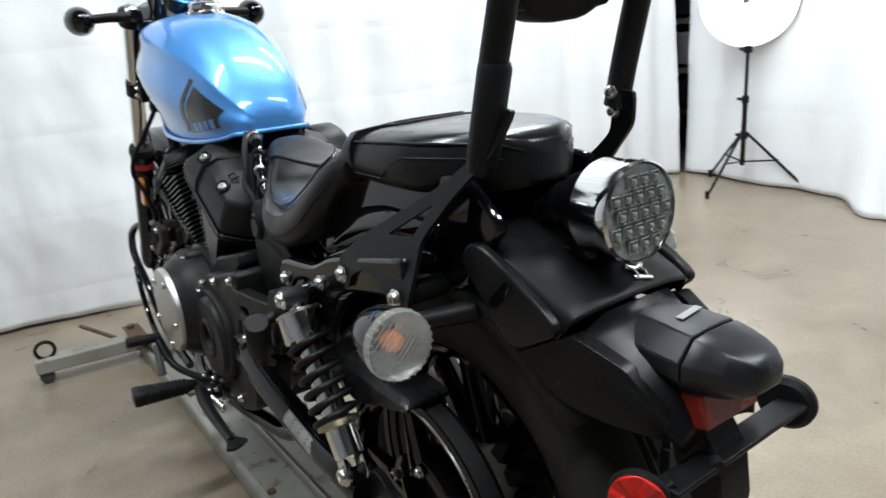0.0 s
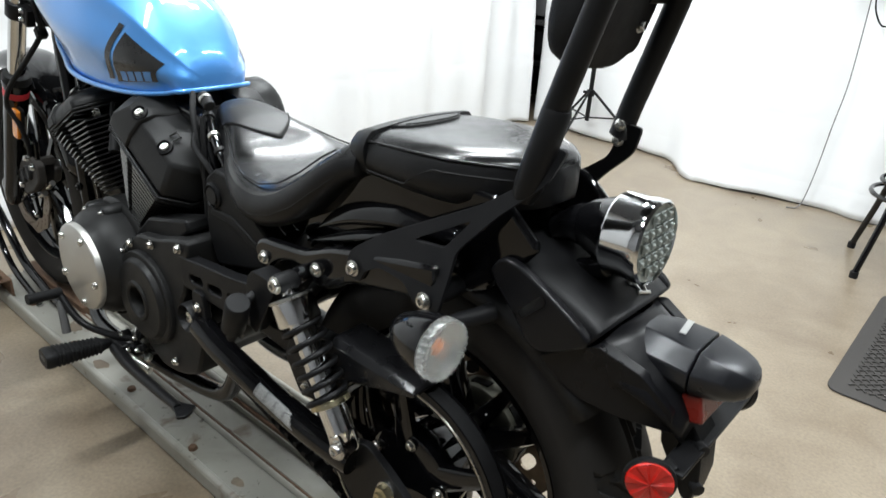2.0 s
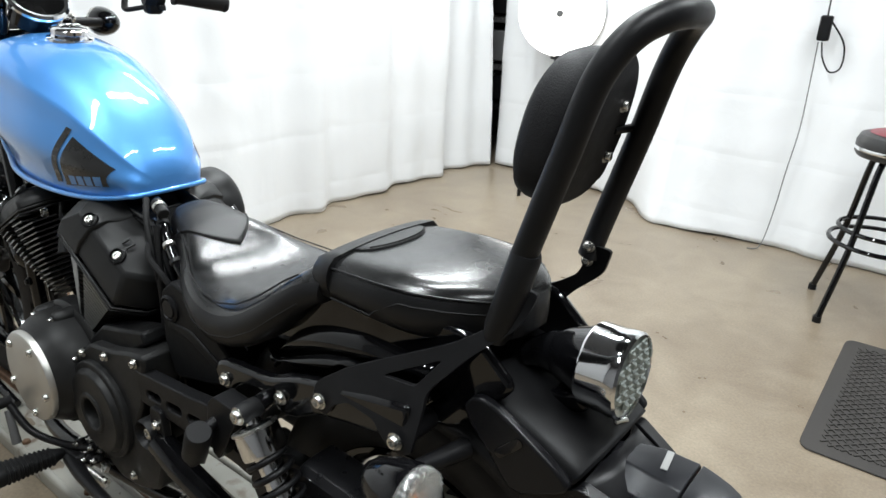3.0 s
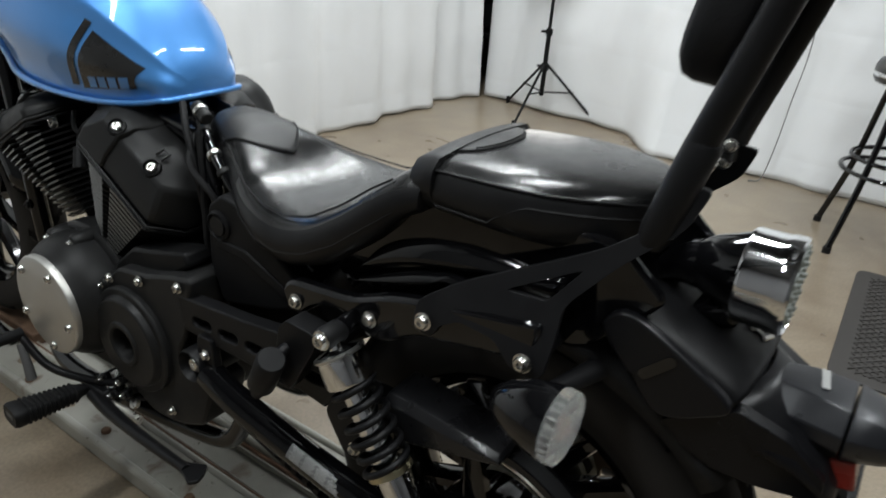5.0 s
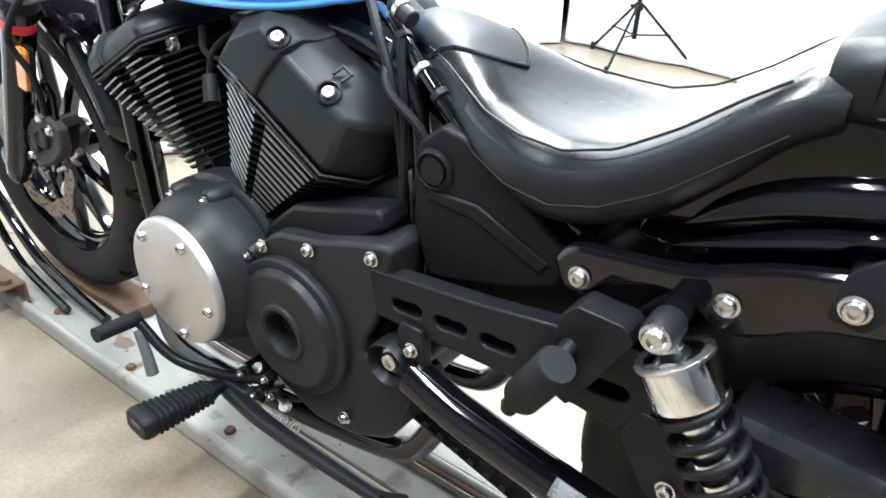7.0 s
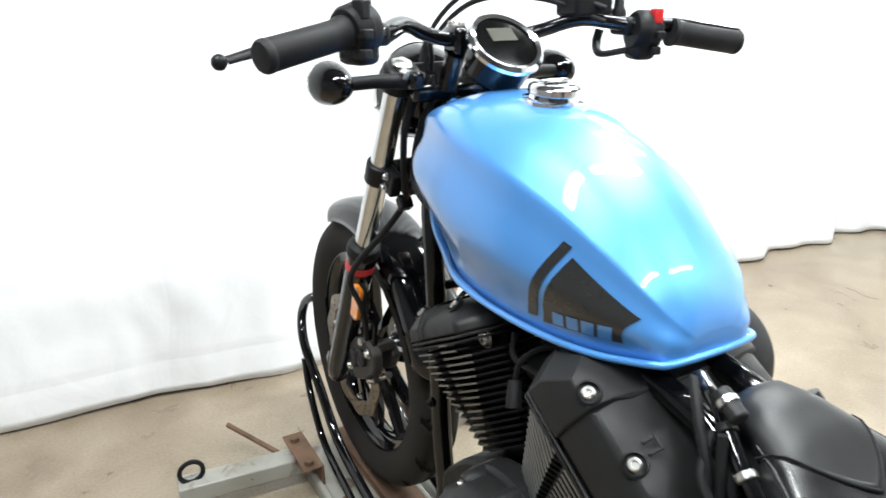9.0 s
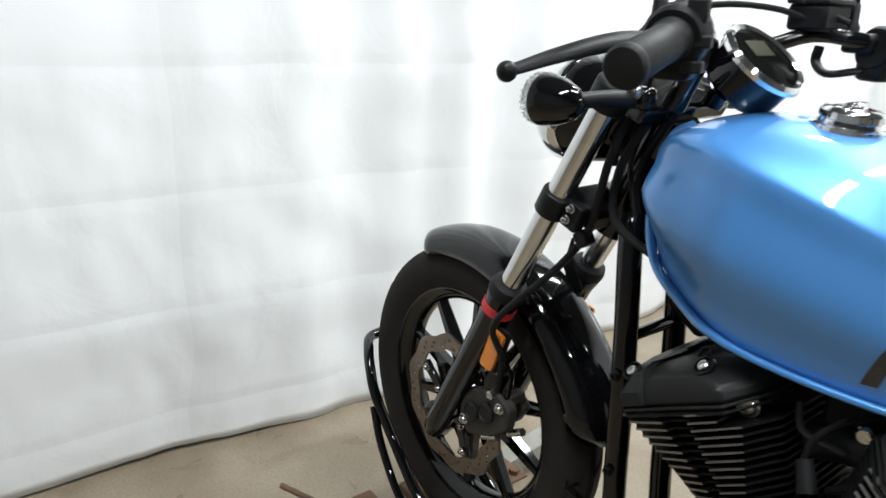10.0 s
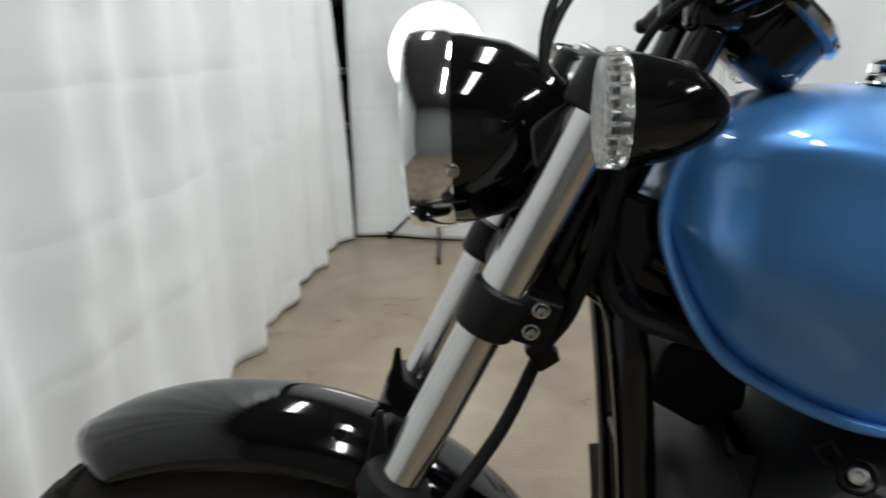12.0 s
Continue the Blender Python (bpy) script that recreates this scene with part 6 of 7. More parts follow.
    bar(bm, p0 + pd * 0.092, p0 + pd * 0.116 - V(0, 0.012 * s, 0), 0.022, 0.010)
    part("peg_fork", bm, SATIN_BLACK, pg_, bevel=0.002)

def arm_wrap(x0, x1, a0, a1, radius, n=6):
    """A patch curved round the left swingarm tube."""
    bm = B()
    rows = []
    for i in range(n + 1):
        x = x0 + (x1 - x0) * i / n
        c = V(x, 0.186, 0.400 + (x - 0.22) * 0.167)
        w = V(0.1647, 0, -0.9863)
        rows.append([bm.verts.new(c + radius * (math.cos(a) * V(0, 1, 0) - math.sin(a) * w)) for a in (radians(a0 + (a1 - a0) * k / 6) for k in range(7))])
    skin(bm, rows, caps=False, closed=False)
    return bm


label_ = part("swingarm_label", arm_wrap(0.182, 0.285, 8, 62, 0.0241), LABEL, bike, "grey printed label", sharp=80)
for r in range(9):
    for c in range(4):
        x0 = 0.187 + 0.0238 * c + 0.0015 * ((r * 5 + c) % 3)
        part("label_line", arm_wrap(x0, x0 + 0.0185 + 0.002 * ((r + c) % 2), 11 + 5.4 * r, 14.2 + 5.4 * r, 0.0244, 2), PALE_PRINT, label_)

# drive belt: outer band and teeth
FPX, FPZ, FPR, RPR = 0.678, 0.436, 0.062, 0.1725


def belt_path(n=60):
    c0, c1 = V(FPX, 0, FPZ), V(RX, 0, RZ)
    d = c1 - c0
    dist = d.length
    base = math.atan2(d.z, d.x)
    off = math.acos((FPR - RPR) / dist)
    pts = []
    for k in range(n + 1):
        a = base + off + (2 * math.pi - 2 * off) * k / n
        pts.append(c0 + V(math.cos(a), 0, math.sin(a)) * FPR)
    for k in range(n + 1):
        a = base - off + 2 * off * k / n
        pts.append(c1 + V(math.cos(a), 0, math.sin(a)) * RPR)
    return pts


path = belt_path()
dense_p = []
for a, b in zip(path, path[1:] + path[:1]):
    m = max(1, int((b - a).length / 0.0125))
    dense_p += [a.lerp(b, k / m) for k in range(m)]
bm = B()
ring = []
N = len(dense_p)
for k, p in enumerate(dense_p):
    t = (dense_p[(k + 1) % N] - dense_p[k - 1]).normalized()
    nrm = V(-t.z, 0, t.x)
    ctr = V(0.33, 0, 0.39)
    if nrm.dot(p - ctr) < 0:
        nrm = -nrm
    ring.append([bm.verts.new(p + nrm * h + V(0, y, 0)) for h, y in ((0.002, 0.109), (0.002, 0.133), (-0.001, 0.133), (-0.001, 0.109))])
ring.append(ring[0])
skin(bm, ring, caps=False)
belt = part("drive_belt", bm, RUBBER, bike, "black toothed rubber drive belt")
walked, last = 0.0, None
tooth = None
for k in range(0, N):
    p, q = dense_p[k], dense_p[(k + 1) % N]
    walked += (q - p).length
    if last is None or walked - last >= 0.0185:
        last = walked
        if p.z < 0.42 and 0.0 < p.x < 0.66:
            ang = math.atan2((q - p).z, (q - p).x)
            nrm = V(-(q - p).z, 0, (q - p).x).normalized()
            if nrm.dot(V(0.33, 0, 0.39) - p) < 0:
                nrm = -nrm
            m = Matrix.Translation(p + nrm * 0.0035 + V(0, 0.121, 0)) @ Matrix.Rotation(-ang, 4, "Y")
            if tooth is None:
                bm = B()
                block(bm, (0, 0, 0.001), (0.0095, 0.0238, 0.0098))
                tooth = part("belt_tooth", bm, RUBBER, belt)
                tooth.matrix_basis = m
            else:
                like(tooth, belt, m)
# belt guard above
GUARD = [(0.153, 0.552, 0.528), (0.150, 0.559, 0.516), (0.140, 0.560, 0.506), (0.125, 0.5595, 0.500), (0.105, 0.559, 0.502), (0.088, 0.558, 0.506), (0.045, 0.556, 0.520), (0.0, 0.553, 0.533), (-0.020, 0.551, 0.538), (-0.026, 0.547, 0.541)]
bm = B()
sections = []
for x, zt, zl in GUARD:
    h = min(0.012, (zt - zl) * 0.4)
    sections.append([bm.verts.new((x, y, z)) for y, z in ((0.092, zt + 0.001), (0.130, zt + 0.001), (0.146, zt), (0.1495, zt - 0.0012), (0.1565, zt - 0.8 * h), (0.158, zt - h), (0.1585, zl + 0.002), (0.157, zl), (0.152, zl), (0.152, zt - h), (0.144, zt - 0.006), (0.092, zt - 0.005))])
skin(bm, sections)
part("belt_guard", bm, GUARD_BLACK, bike, "satin black belt guard with a bevelled edge", bevel=0.0012, sharp=24)

# ---------------------------------------------------------------- rear mudguard and tail
crown = spline([(0.36, 0, 0.60), (0.30, 0, 0.68), (0.20, 0, 0.742), (0.08, 0, 0.782), (-0.05, 0, 0.785), (-0.15, 0, 0.767), (-0.23, 0, 0.735), (-0.256, 0, 0.7205)], 5)
bm = B()
rows = []
for k, p in enumerate(crown):
    rad = V(p.x - RX, 0, p.z - RZ).normalized()
    depth = 0.085 if p.x > -0.02 else max(0.04, 0.085 - 0.4 * (-0.02 - p.x))
    row = []
    for u in (-1.0, -0.99, -0.95, -0.85, -0.65, -0.35, 0, 0.35, 0.65, 0.85, 0.95, 0.99, 1.0):
        yy = 0.097 * math.sin(u * math.pi / 2)
        dd = {1.0: depth, 0.99: depth * 0.6, 0.95: 0.035, 0.85: 0.018, 0.65: 0.008, 0.35: 0.002, 0: 0.0}[abs(u)]
        row.append(bm.verts.new(p - rad * dd + V(0, yy, 0)))
    rows.append(row)
skin(bm, rows, caps=False, closed=False)
rf = part("rear_mudguard", bm, CROWN_BLACK, bike, "semi-gloss black rear mudguard", sharp=60)
md = rf.modifiers.new("thickness", "SOLIDIFY")
md.thickness, md.offset = 0.004, -1
# small silver emblem on the rear mudguard
def on_crown(f, y):
    k = min(int(f), len(crown) - 2)
    c = crown[k].lerp(crown[k + 1], f - k)
    rad = V(c.x - RX, 0, c.z - RZ).normalized()
    return c + rad * (0.002 - 0.018 * (abs(y) / 0.085) ** 3) + V(0, y, 0)


EMBLEM = (((29.2, -0.012), (30.5, -0.016), (31.8, -0.013)), ((29.6, -0.022), (30.8, -0.028), (32.2, -0.024)), ((29.7, -0.010), (30.2, -0.024), (29.9, -0.034)), ((31.4, -0.008), (32.0, -0.020), (32.8, -0.030)))
for stroke in EMBLEM:
    bm = B()
    tube(bm, spline([on_crown(f, y) for f, y in stroke], 5), 0.0026, seg=6, flat=0.5)
    part("emblem_stroke", bm, STEEL, rf, "small silver emblem stroke")
# inner tyre hugger under the seat
bm = B()
rows = []
for k in range(25):
    a = radians(20 + 118 * k / 24)
    rows.append([bm.verts.new((RX + r * math.cos(a), y, RZ + r * math.sin(a))) for r, y in ((0.325, 0.098), (0.345, 0.097), (0.362, 0.07), (0.365, 0), (0.362, -0.07), (0.345, -0.097), (0.325, -0.098))])
skin(bm, rows, caps=False, closed=False)
ob = part("inner_mudguard", bm, RUBBER, bike, sharp=60)
md = ob.modifiers.new("thickness", "SOLIDIFY")
md.thickness = 0.003
# flowing ribs on the side panel under the seat
for s in (1, -1):
    for top_, low_, y0 in (([(0.239, 0.696), (0.213, 0.729), (0.179, 0.754), (0.14, 0.77), (0.098, 0.779), (0.056, 0.783), (-0.05, 0.779)],
                            [(0.235, 0.697), (0.197, 0.713), (0.159, 0.728), (0.119, 0.739), (0.079, 0.748), (0.039, 0.755), (-0.05, 0.761)], 0.108),
                           ([(0.252, 0.672), (0.219, 0.69), (0.184, 0.707), (0.149, 0.722), (0.113, 0.733), (0.076, 0.741), (-0.05, 0.745)],
                            [(0.248, 0.674), (0.216, 0.684), (0.184, 0.694), (0.152, 0.705), (0.121, 0.716), (0.089, 0.728), (-0.05, 0.734)], 0.115)):
        bm = B()
        rows = []
        for p, q in zip(spline([(x, 0, z) for x, z in top_], 6), spline([(x, 0, z) for x, z in low_], 6)):
            wide = min(1.0, (p.z - q.z) / 0.03)
            rows.append([bm.verts.new((p.x + (q.x - p.x) * u, s * (y0 + wide * (0.009 * u - 0.012 * (1 - u) ** 7 - 0.006 * u ** 9)), p.z + (q.z - p.z) * u)) for u in (k / 14 for k in range(15))])
        skin(bm, rows, caps=False, closed=False)
        ob = part("side_panel_leaf", bm, GLOSS_BLACK, bike, sharp=80)
        md = ob.modifiers.new("thickness", "SOLIDIFY")
        md.thickness, md.offset = 0.010, -1 if s == 1 else 1
    bm = B()
    plate(bm, rounded([(0.29, 0.665), (0.25, 0.755), (0.17, 0.835), (-0.10, 0.84), (-0.16, 0.79), (-0.08, 0.70), (0.10, 0.665)], 3, 0.15), 0.085 * s, 0.10 * s)
    part("side_panel", bm, GLOSS_BLACK, bike, bevel=0.006)
    # slotted strut cover behind the bracket
    bm = B()
    outl = spline([(-0.098, 0, 0.750), (-0.112, 0, 0.768), (-0.137, 0, 0.769), (-0.187, 0, 0.746), (-0.243, 0, 0.710), (-0.22, 0, 0.686), (-0.174, 0, 0.668), (-0.139, 0, 0.703), (-0.109, 0, 0.732)], 4)
    plate(bm, [(p.x, p.z) for p in outl], 0.098 * s, 0.112 * s)
    part("mudguard_strut", bm, SEMI_BLACK, bike, "matt black mudguard strut with oval recess", bevel=0.006)
    bm = B()
    plate(bm, slot(-0.166, 0.724, 0.046, 0.012, radians(-46), n=8), 0.1115 * s, 0.1135 * s)
    part("strut_recess", bm, GLOSS_BLACK, bike)
    # lower valance
    bm = B()
    plate(bm, rounded([(-0.178, 0.658), (-0.215, 0.682), (-0.248, 0.698), (-0.300, 0.676), (-0.340, 0.640), (-0.344, 0.612), (-0.285, 0.612), (-0.240, 0.620), (-0.205, 0.638)], 3, 0.12), 0.080 * s, 0.102 * s)
    for v in bm.verts:
        v.co.y *= 1 - 0.36 * min(1.0, max(0.0, (-0.215 - v.co.x) / 0.13))
    part("mudguard_valance", bm, SEMI_BLACK, bike, "semi-gloss black rear valance", bevel=0.006)
bm = B()
rows = []
for x, z, h, fall in ((-0.2595, 0.7165, 0.0975, 0.034), (-0.280, 0.704, 0.094, 0.034), (-0.310, 0.685, 0.084, 0.036), (-0.336, 0.664, 0.072, 0.036), (-0.352, 0.640, 0.062, 0.030), (-0.356, 0.612, 0.056, 0.012)):
    rows.append([bm.verts.new((x + 0.06 * abs(u) ** 3 * (x > -0.30), h * u, z - fall * abs(u) ** 2.6)) for u in (-1, -0.9, -0.75, -0.5, -0.25, 0, 0.25, 0.5, 0.75, 0.9, 1)])
skin(bm, rows, caps=False, closed=False)
ob = part("rear_apron", bm, SEMI_BLACK, bike, "satin black apron under the tail housing", sharp=60)
md = ob.modifiers.new("thickness", "SOLIDIFY")
md.thickness = 0.005
# tail pod with bevelled faces
def pod_ring(bm, x, w, zb, zm, zt, top=0.62):
    pts = [(w * 0.8, zb), (w, zb + (zm - zb) * 0.45), (w, zm), (w * top, zt), (w * top * 0.4, zt + 0.0015)]
    return [bm.verts.new((x, y, z)) for y, z in pts] + [bm.verts.new((x, -y, z)) for y, z in pts[::-1]]


bm = B()
skin(bm, [pod_ring(bm, x, w, zb, zm, zt, tp) for x, w, zb, zm, zt, tp in
          ((-0.232, 0.028, 0.684, 0.690, 0.697, 0.35), (-0.262, 0.044, 0.668, 0.688, 0.707, 0.45), (-0.30, 0.050, 0.657, 0.688, 0.710, 0.58), (-0.342, 0.051, 0.654, 0.686, 0.708, 0.62))])
pod = part("tail_pod", bm, TAIL_GREY, bike, "dark grey satin tail housing", bevel=0.003, sharp=25)
bm = B()
skin(bm, [pod_ring(bm, x, 0.0515 * k, 0.680 - 0.026 * k ** 0.7, 0.682 + 0.004 * k, 0.681 + 0.026 * k, tp) for x, k, tp in
          ((-0.3445, 1.0, 0.64), (-0.362, 0.90, 0.66), (-0.379, 0.77, 0.70), (-0.392, 0.62, 0.74), (-0.401, 0.42, 0.78), (-0.405, 0.22, 0.8))])
part("pod_tip", bm, TAIL_GREY, pod, sharp=70, bevel=0.002)
bm = B()
block(bm, (-0.311, -0.006, 0.7122), (0.008, 0.038, 0.001), pose(0, 0, 0, 0, 0, 8))
part("pale_mark", bm, PALE_PRINT, pod, "small pale mark on the housing")
bm = B()
block(bm, (-0.352, 0, 0.638), (0.026, 0.082, 0.036), pose(0, 0, 0, 0, 14, 0))
part("tail_reflector", bm, RED_DULL, pod, "dull red reflector under the tail housing", bevel=0.003)
# number plate bracket with round reflectors
bm = B()
plate(bm, [(-0.312, 0.615), (-0.345, 0.62), (-0.370, 0.585), (-0.376, 0.535), (-0.372, 0.498), (-0.360, 0.500), (-0.32, 0.565)], -0.025, 0.025)
npb = part("plate_bracket", bm, PLASTIC_BLACK, bike, "black number plate bracket", bevel=0.003)
bm = B()
bar(bm, (-0.362, -0.12, 0.59), (-0.362, 0.092, 0.583), 0.03, 0.006)
bar(bm, (-0.362, 0.080, 0.588), (-0.353, 0.093, 0.576), 0.018, 0.010)
part("bracket_bar", bm, SATIN_BLACK, npb, bevel=0.002)
for p in ((-0.370, 0.020, 0.525), (-0.366, 0.026, 0.585)):
    bm = B()
    lathe(bm, [(0.008, 0), (0.008, 0.012), (0.001, 0.013)], p, (-0.6, 0.4, 0), 12)
    part("rubber_stop", bm, RUBBER, npb)
for (c, dr) in (((-0.346, 0.108, 0.572), (-0.45, 0.89, 0.0)), ((-0.352, -0.125, 0.585), (0.25, -0.97, 0.0))):
    bm = B()
    lathe(bm, [(0.001, -0.012), (0.024, -0.010), (0.030, -0.004), (0.0305, 0.002), (0.028, 0.004)], c, dr, 32)
    part("reflector_cup", bm, RUBBER, npb)
    bm = B()
    d = Vector(dr).normalized()
    lathe(bm, [(0.0278, 0.002), (0.0268, 0.0055), (0.015, 0.0065), (0.001, 0.0070)], c, d, 36)
    for k, v in enumerate(bm.verts):
        v.co += d * (0.0022 if (k // 3) % 2 else 0.0) * (1 if k >= 36 else 0)
    part("round_reflector", bm, RED, npb, "round red reflector", sharp=3)
# round tail lamp
TLC, TLD = V(-0.189, 0.0, 0.803), V(-0.99, 0.0, 0.03).normalized()
bm = B()
lathe(bm, [(0.012, -0.045), (0.022, -0.038), (0.034, -0.018), (0.042, 0.004), (0.047, 0.016), (0.050, 0.024)], TLC, TLD, 40)
tl = part("tail_lamp", bm, GLOSS_BLACK, bike, "round tail lamp in a chrome bucket")
bm = B()
lathe(bm, [(0.0505, 0.016), (0.0525, 0.020), (0.0520, 0.050), (0.0535, 0.053), (0.0535, 0.066), (0.051, 0.069), (0.049, 0.062), (0.049, 0.018)], TLC, TLD, 48, ring=True)
part("chrome_bucket", bm, CHROME, tl, "chrome lamp bucket")
bm = B()
lathe(bm, [(0.0490, 0.060), (0.0490, 0.0655), (0.03, 0.0655), (0.001, 0.0655)], TLC, TLD, 44)
part("lamp_board", bm, DIODE, tl, "pale grey diode board")
dy_, dz_ = V(0, 1, 0), TLD.cross(V(0, 1, 0)).normalized()
dd_mesh = None
for j in range(-2, 3):
    for i in range(-2, 3):
        u, v = i * 0.0165 + (0.004 if j % 2 else -0.004), j * 0.0165
        if u * u + v * v < 0.041 ** 2:
            c = TLC + TLD * 0.0665 + dy_ * u + dz_ * v
            if dd_mesh is None:
                bm = B()
                lathe(bm, [(0.0098, 0.001), (0.0085, 0.0025), (0.0062, -0.0005), (0.0052, 0.0), (0.0046, 0.0032), (0.0026, 0.0052), (0.0003, 0.0056)], (0, 0, 0), TLD, 4, caps=False)
                dd_mesh = part("diode", bm, DIODE, tl, "square diode reflector", sharp=20)
                dd_mesh.matrix_basis = Matrix.Translation(c)
            else:
                like(dd_mesh, tl, Matrix.Translation(c))
bm = B()
tube(bm, spline([(-0.12, 0.0, 0.785), (-0.15, 0.0, 0.797), (-0.178, 0.0, 0.803)], 5), [0.02, 0.02, 0.02, 0.022, 0.024, 0.026, 0.028, 0.028, 0.03, 0.03, 0.03], seg=14)
part("lamp_neck", bm, GLOSS_BLACK, tl)
bm = B()
block(bm, (-0.19, 0, 0.755), (0.05, 0.06, 0.03), pose(0, 0, 0, 0, 22, 0))
part("lamp_foot", bm, GLOSS_BLACK, tl, bevel=0.008)

# ---------------------------------------------------------------- seats
def cushion(stations, n=30, drop=0.012, power=10):
    """A padded seat from rows of x, top, half width, edge height, bottom."""
    dense_rows = []
    for i in range(len(stations) - 1):
        a, b, c, d = stations[max(i - 1, 0)], stations[i], stations[i + 1], stations[min(i + 2, len(stations) - 1)]
        for k in range(6):
            t = k / 6
            dense_rows.append([0.5 * (2 * q + (r - p) * t + (2 * p - 5 * q + 4 * r - s_) * t * t + (3 * q - p - 3 * r + s_) * t ** 3) for p, q, r, s_ in zip(a, b, c, d)])
    dense_rows.append(list(stations[-1]))
    bm = B()
    rings = []
    for x, top, hw, edge, bot in dense_rows:
        ring = []
        for k in range(n + 1):
            u = -1 + 2 * k / n
            z = top + (edge - top) * abs(u) ** 2
            f = abs(u) ** power
            ring.append(V(x, hw * u * (1 - 0.02 * f), z - drop * f))
        side = [(1.015, 0.25), (1.03, 0.5), (1.0, 0.8), (0.92, 1.0)]
        for q, t in side:
            ring.append(V(x, hw * q, edge - drop + (bot - edge + drop) * t))
        for q, t in side[::-1]:
            ring.append(V(x, -hw * q, edge - drop + (bot - edge + drop) * t))
        rings.append([bm.verts.new(p) for p in ring])
    skin(bm, rings)
    return bm


RIDER = [(0.620, 0.800, 0.026, 0.797, 0.785), (0.611, 0.815, 0.046, 0.806, 0.780), (0.575, 0.812, 0.064, 0.803, 0.766), (0.53, 0.799, 0.082, 0.792, 0.748), (0.49, 0.781, 0.104, 0.778, 0.726),
         (0.45, 0.761, 0.127, 0.764, 0.704), (0.40, 0.746, 0.145, 0.756, 0.684), (0.35, 0.742, 0.150, 0.754, 0.676), (0.30, 0.750, 0.150, 0.768, 0.688), (0.25, 0.778, 0.146, 0.798, 0.712), (0.205, 0.818, 0.139, 0.832, 0.752),
         (0.17, 0.848, 0.130, 0.854, 0.788), (0.14, 0.864, 0.120, 0.862, 0.805)]
PILLION = [(0.16, 0.866, 0.107, 0.860, 0.812), (0.12, 0.877, 0.113, 0.870, 0.812), (0.04, 0.884, 0.118, 0.876, 0.812), (-0.015, 0.886, 0.113, 0.878, 0.812), (-0.055, 0.886, 0.098, 0.879, 0.814), (-0.085, 0.884, 0.078, 0.878, 0.814),
           (-0.108, 0.880, 0.054, 0.875, 0.816), (-0.124, 0.870, 0.030, 0.866, 0.820), (-0.130, 0.856, 0.014, 0.853, 0.824)]
seat = part("rider_seat", cushion(RIDER, drop=0.024, power=7), LEATHER, bike, "black vinyl rider saddle", sharp=60, mats=[SEAT_TOP])
pillion = part("pillion_seat", cushion(PILLION), LEATHER, bike, "black vinyl pillion pad with worn sheen", sharp=60, mats=[SEAT_TOP])
for pad_ in (seat, pillion):
    for f in pad_.data.polygons:
        f.material_index = 1 if f.normal.z > 0.55 else 0


def seat_line(stations, s, lift, inset, x_from, x_to, drop=0.0, n=40):
    """A line along the seat's shoulder."""
    pts = []
    rows_ = sorted(stations)
    for k in range(n + 1):
        x = x_from + (x_to - x_from) * k / n
        for a, b in zip(rows_, rows_[1:]):
            if a[0] <= x <= b[0]:
                t = (x - a[0]) / (b[0] - a[0])
                _, top, hw, edge, bot = [p + (q - p) * t for p, q in zip(a, b)]
                pts.append(V(x, s * (hw * inset), edge - (0.012 if stations is PILLION else 0.024) * min(1, inset) ** 8 + lift + (bot - edge) * drop))
                break
    return pts


for s in (1, -1):
    bm = B()
    tube(bm, seat_line(RIDER, s, 0.001, 0.90, 0.56, 0.18), 0.0015, seg=6)
    part("seat_piping", bm, LEATHER, seat)
    bm = B()
    tube(bm, seat_line(RIDER, s, 0.0, 1.028, 0.50, 0.17, drop=0.42), 0.0011, seg=5)
    part("seat_stitching", bm, RUBBER, seat)
    bm = B()
    tube(bm, seat_line(PILLION, s, 0.003, 0.985, 0.14, -0.122), 0.0016, seg=6)
    part("seat_piping", bm, LEATHER, pillion)
    bm = B()
    low_seam = seat_line(PILLION, s, 0.0, 1.032, 0.12, 0.045, drop=0.62, n=14)
    high_seam = seat_line(PILLION, s, 0.0, 1.022, 0.0, -0.11, drop=0.18, n=22)
    tube(bm, low_seam + [low_seam[-1].lerp(high_seam[0], 0.25) + V(0.004, 0, 0), low_seam[-1].lerp(high_seam[0], 0.7) + V(0.004, 0.001 * s, 0)] + high_seam, 0.0013, seg=5)
    part("seat_stitching", bm, RUBBER, pillion)
# strap across the pads, hugging them
def seat_at(stations, x):
    rows_ = sorted(stations)
    for a, b in zip(rows_, rows_[1:]):
        if a[0] <= x <= b[0]:
            t = (x - a[0]) / (b[0] - a[0])
            return [p + (q - p) * t for p, q in zip(a, b)]
    return None


def strap_section(x, out):
    rows_ = [seat_at(PILLION, x)]
    top, hw, edge = max(r[1] for r in rows_), max(r[2] for r in rows_), max(r[3] for r in rows_)
    pts = [(0.97, edge - 0.045), (1.02, edge - 0.030), (1.02, edge - 0.016), (0.985, edge - 0.005)]
    left = [(hw * q + out, z) for q, z in pts]
    arch = [(hw * u, top + (edge - top) * u * u + out) for u in (0.93, 0.8, 0.6, 0.4, 0.2, 0.0)]
    half = left + arch
    return [V(x, y, z) for y, z in half] + [V(x, -y, z) for y, z in half[::-1][1:]]


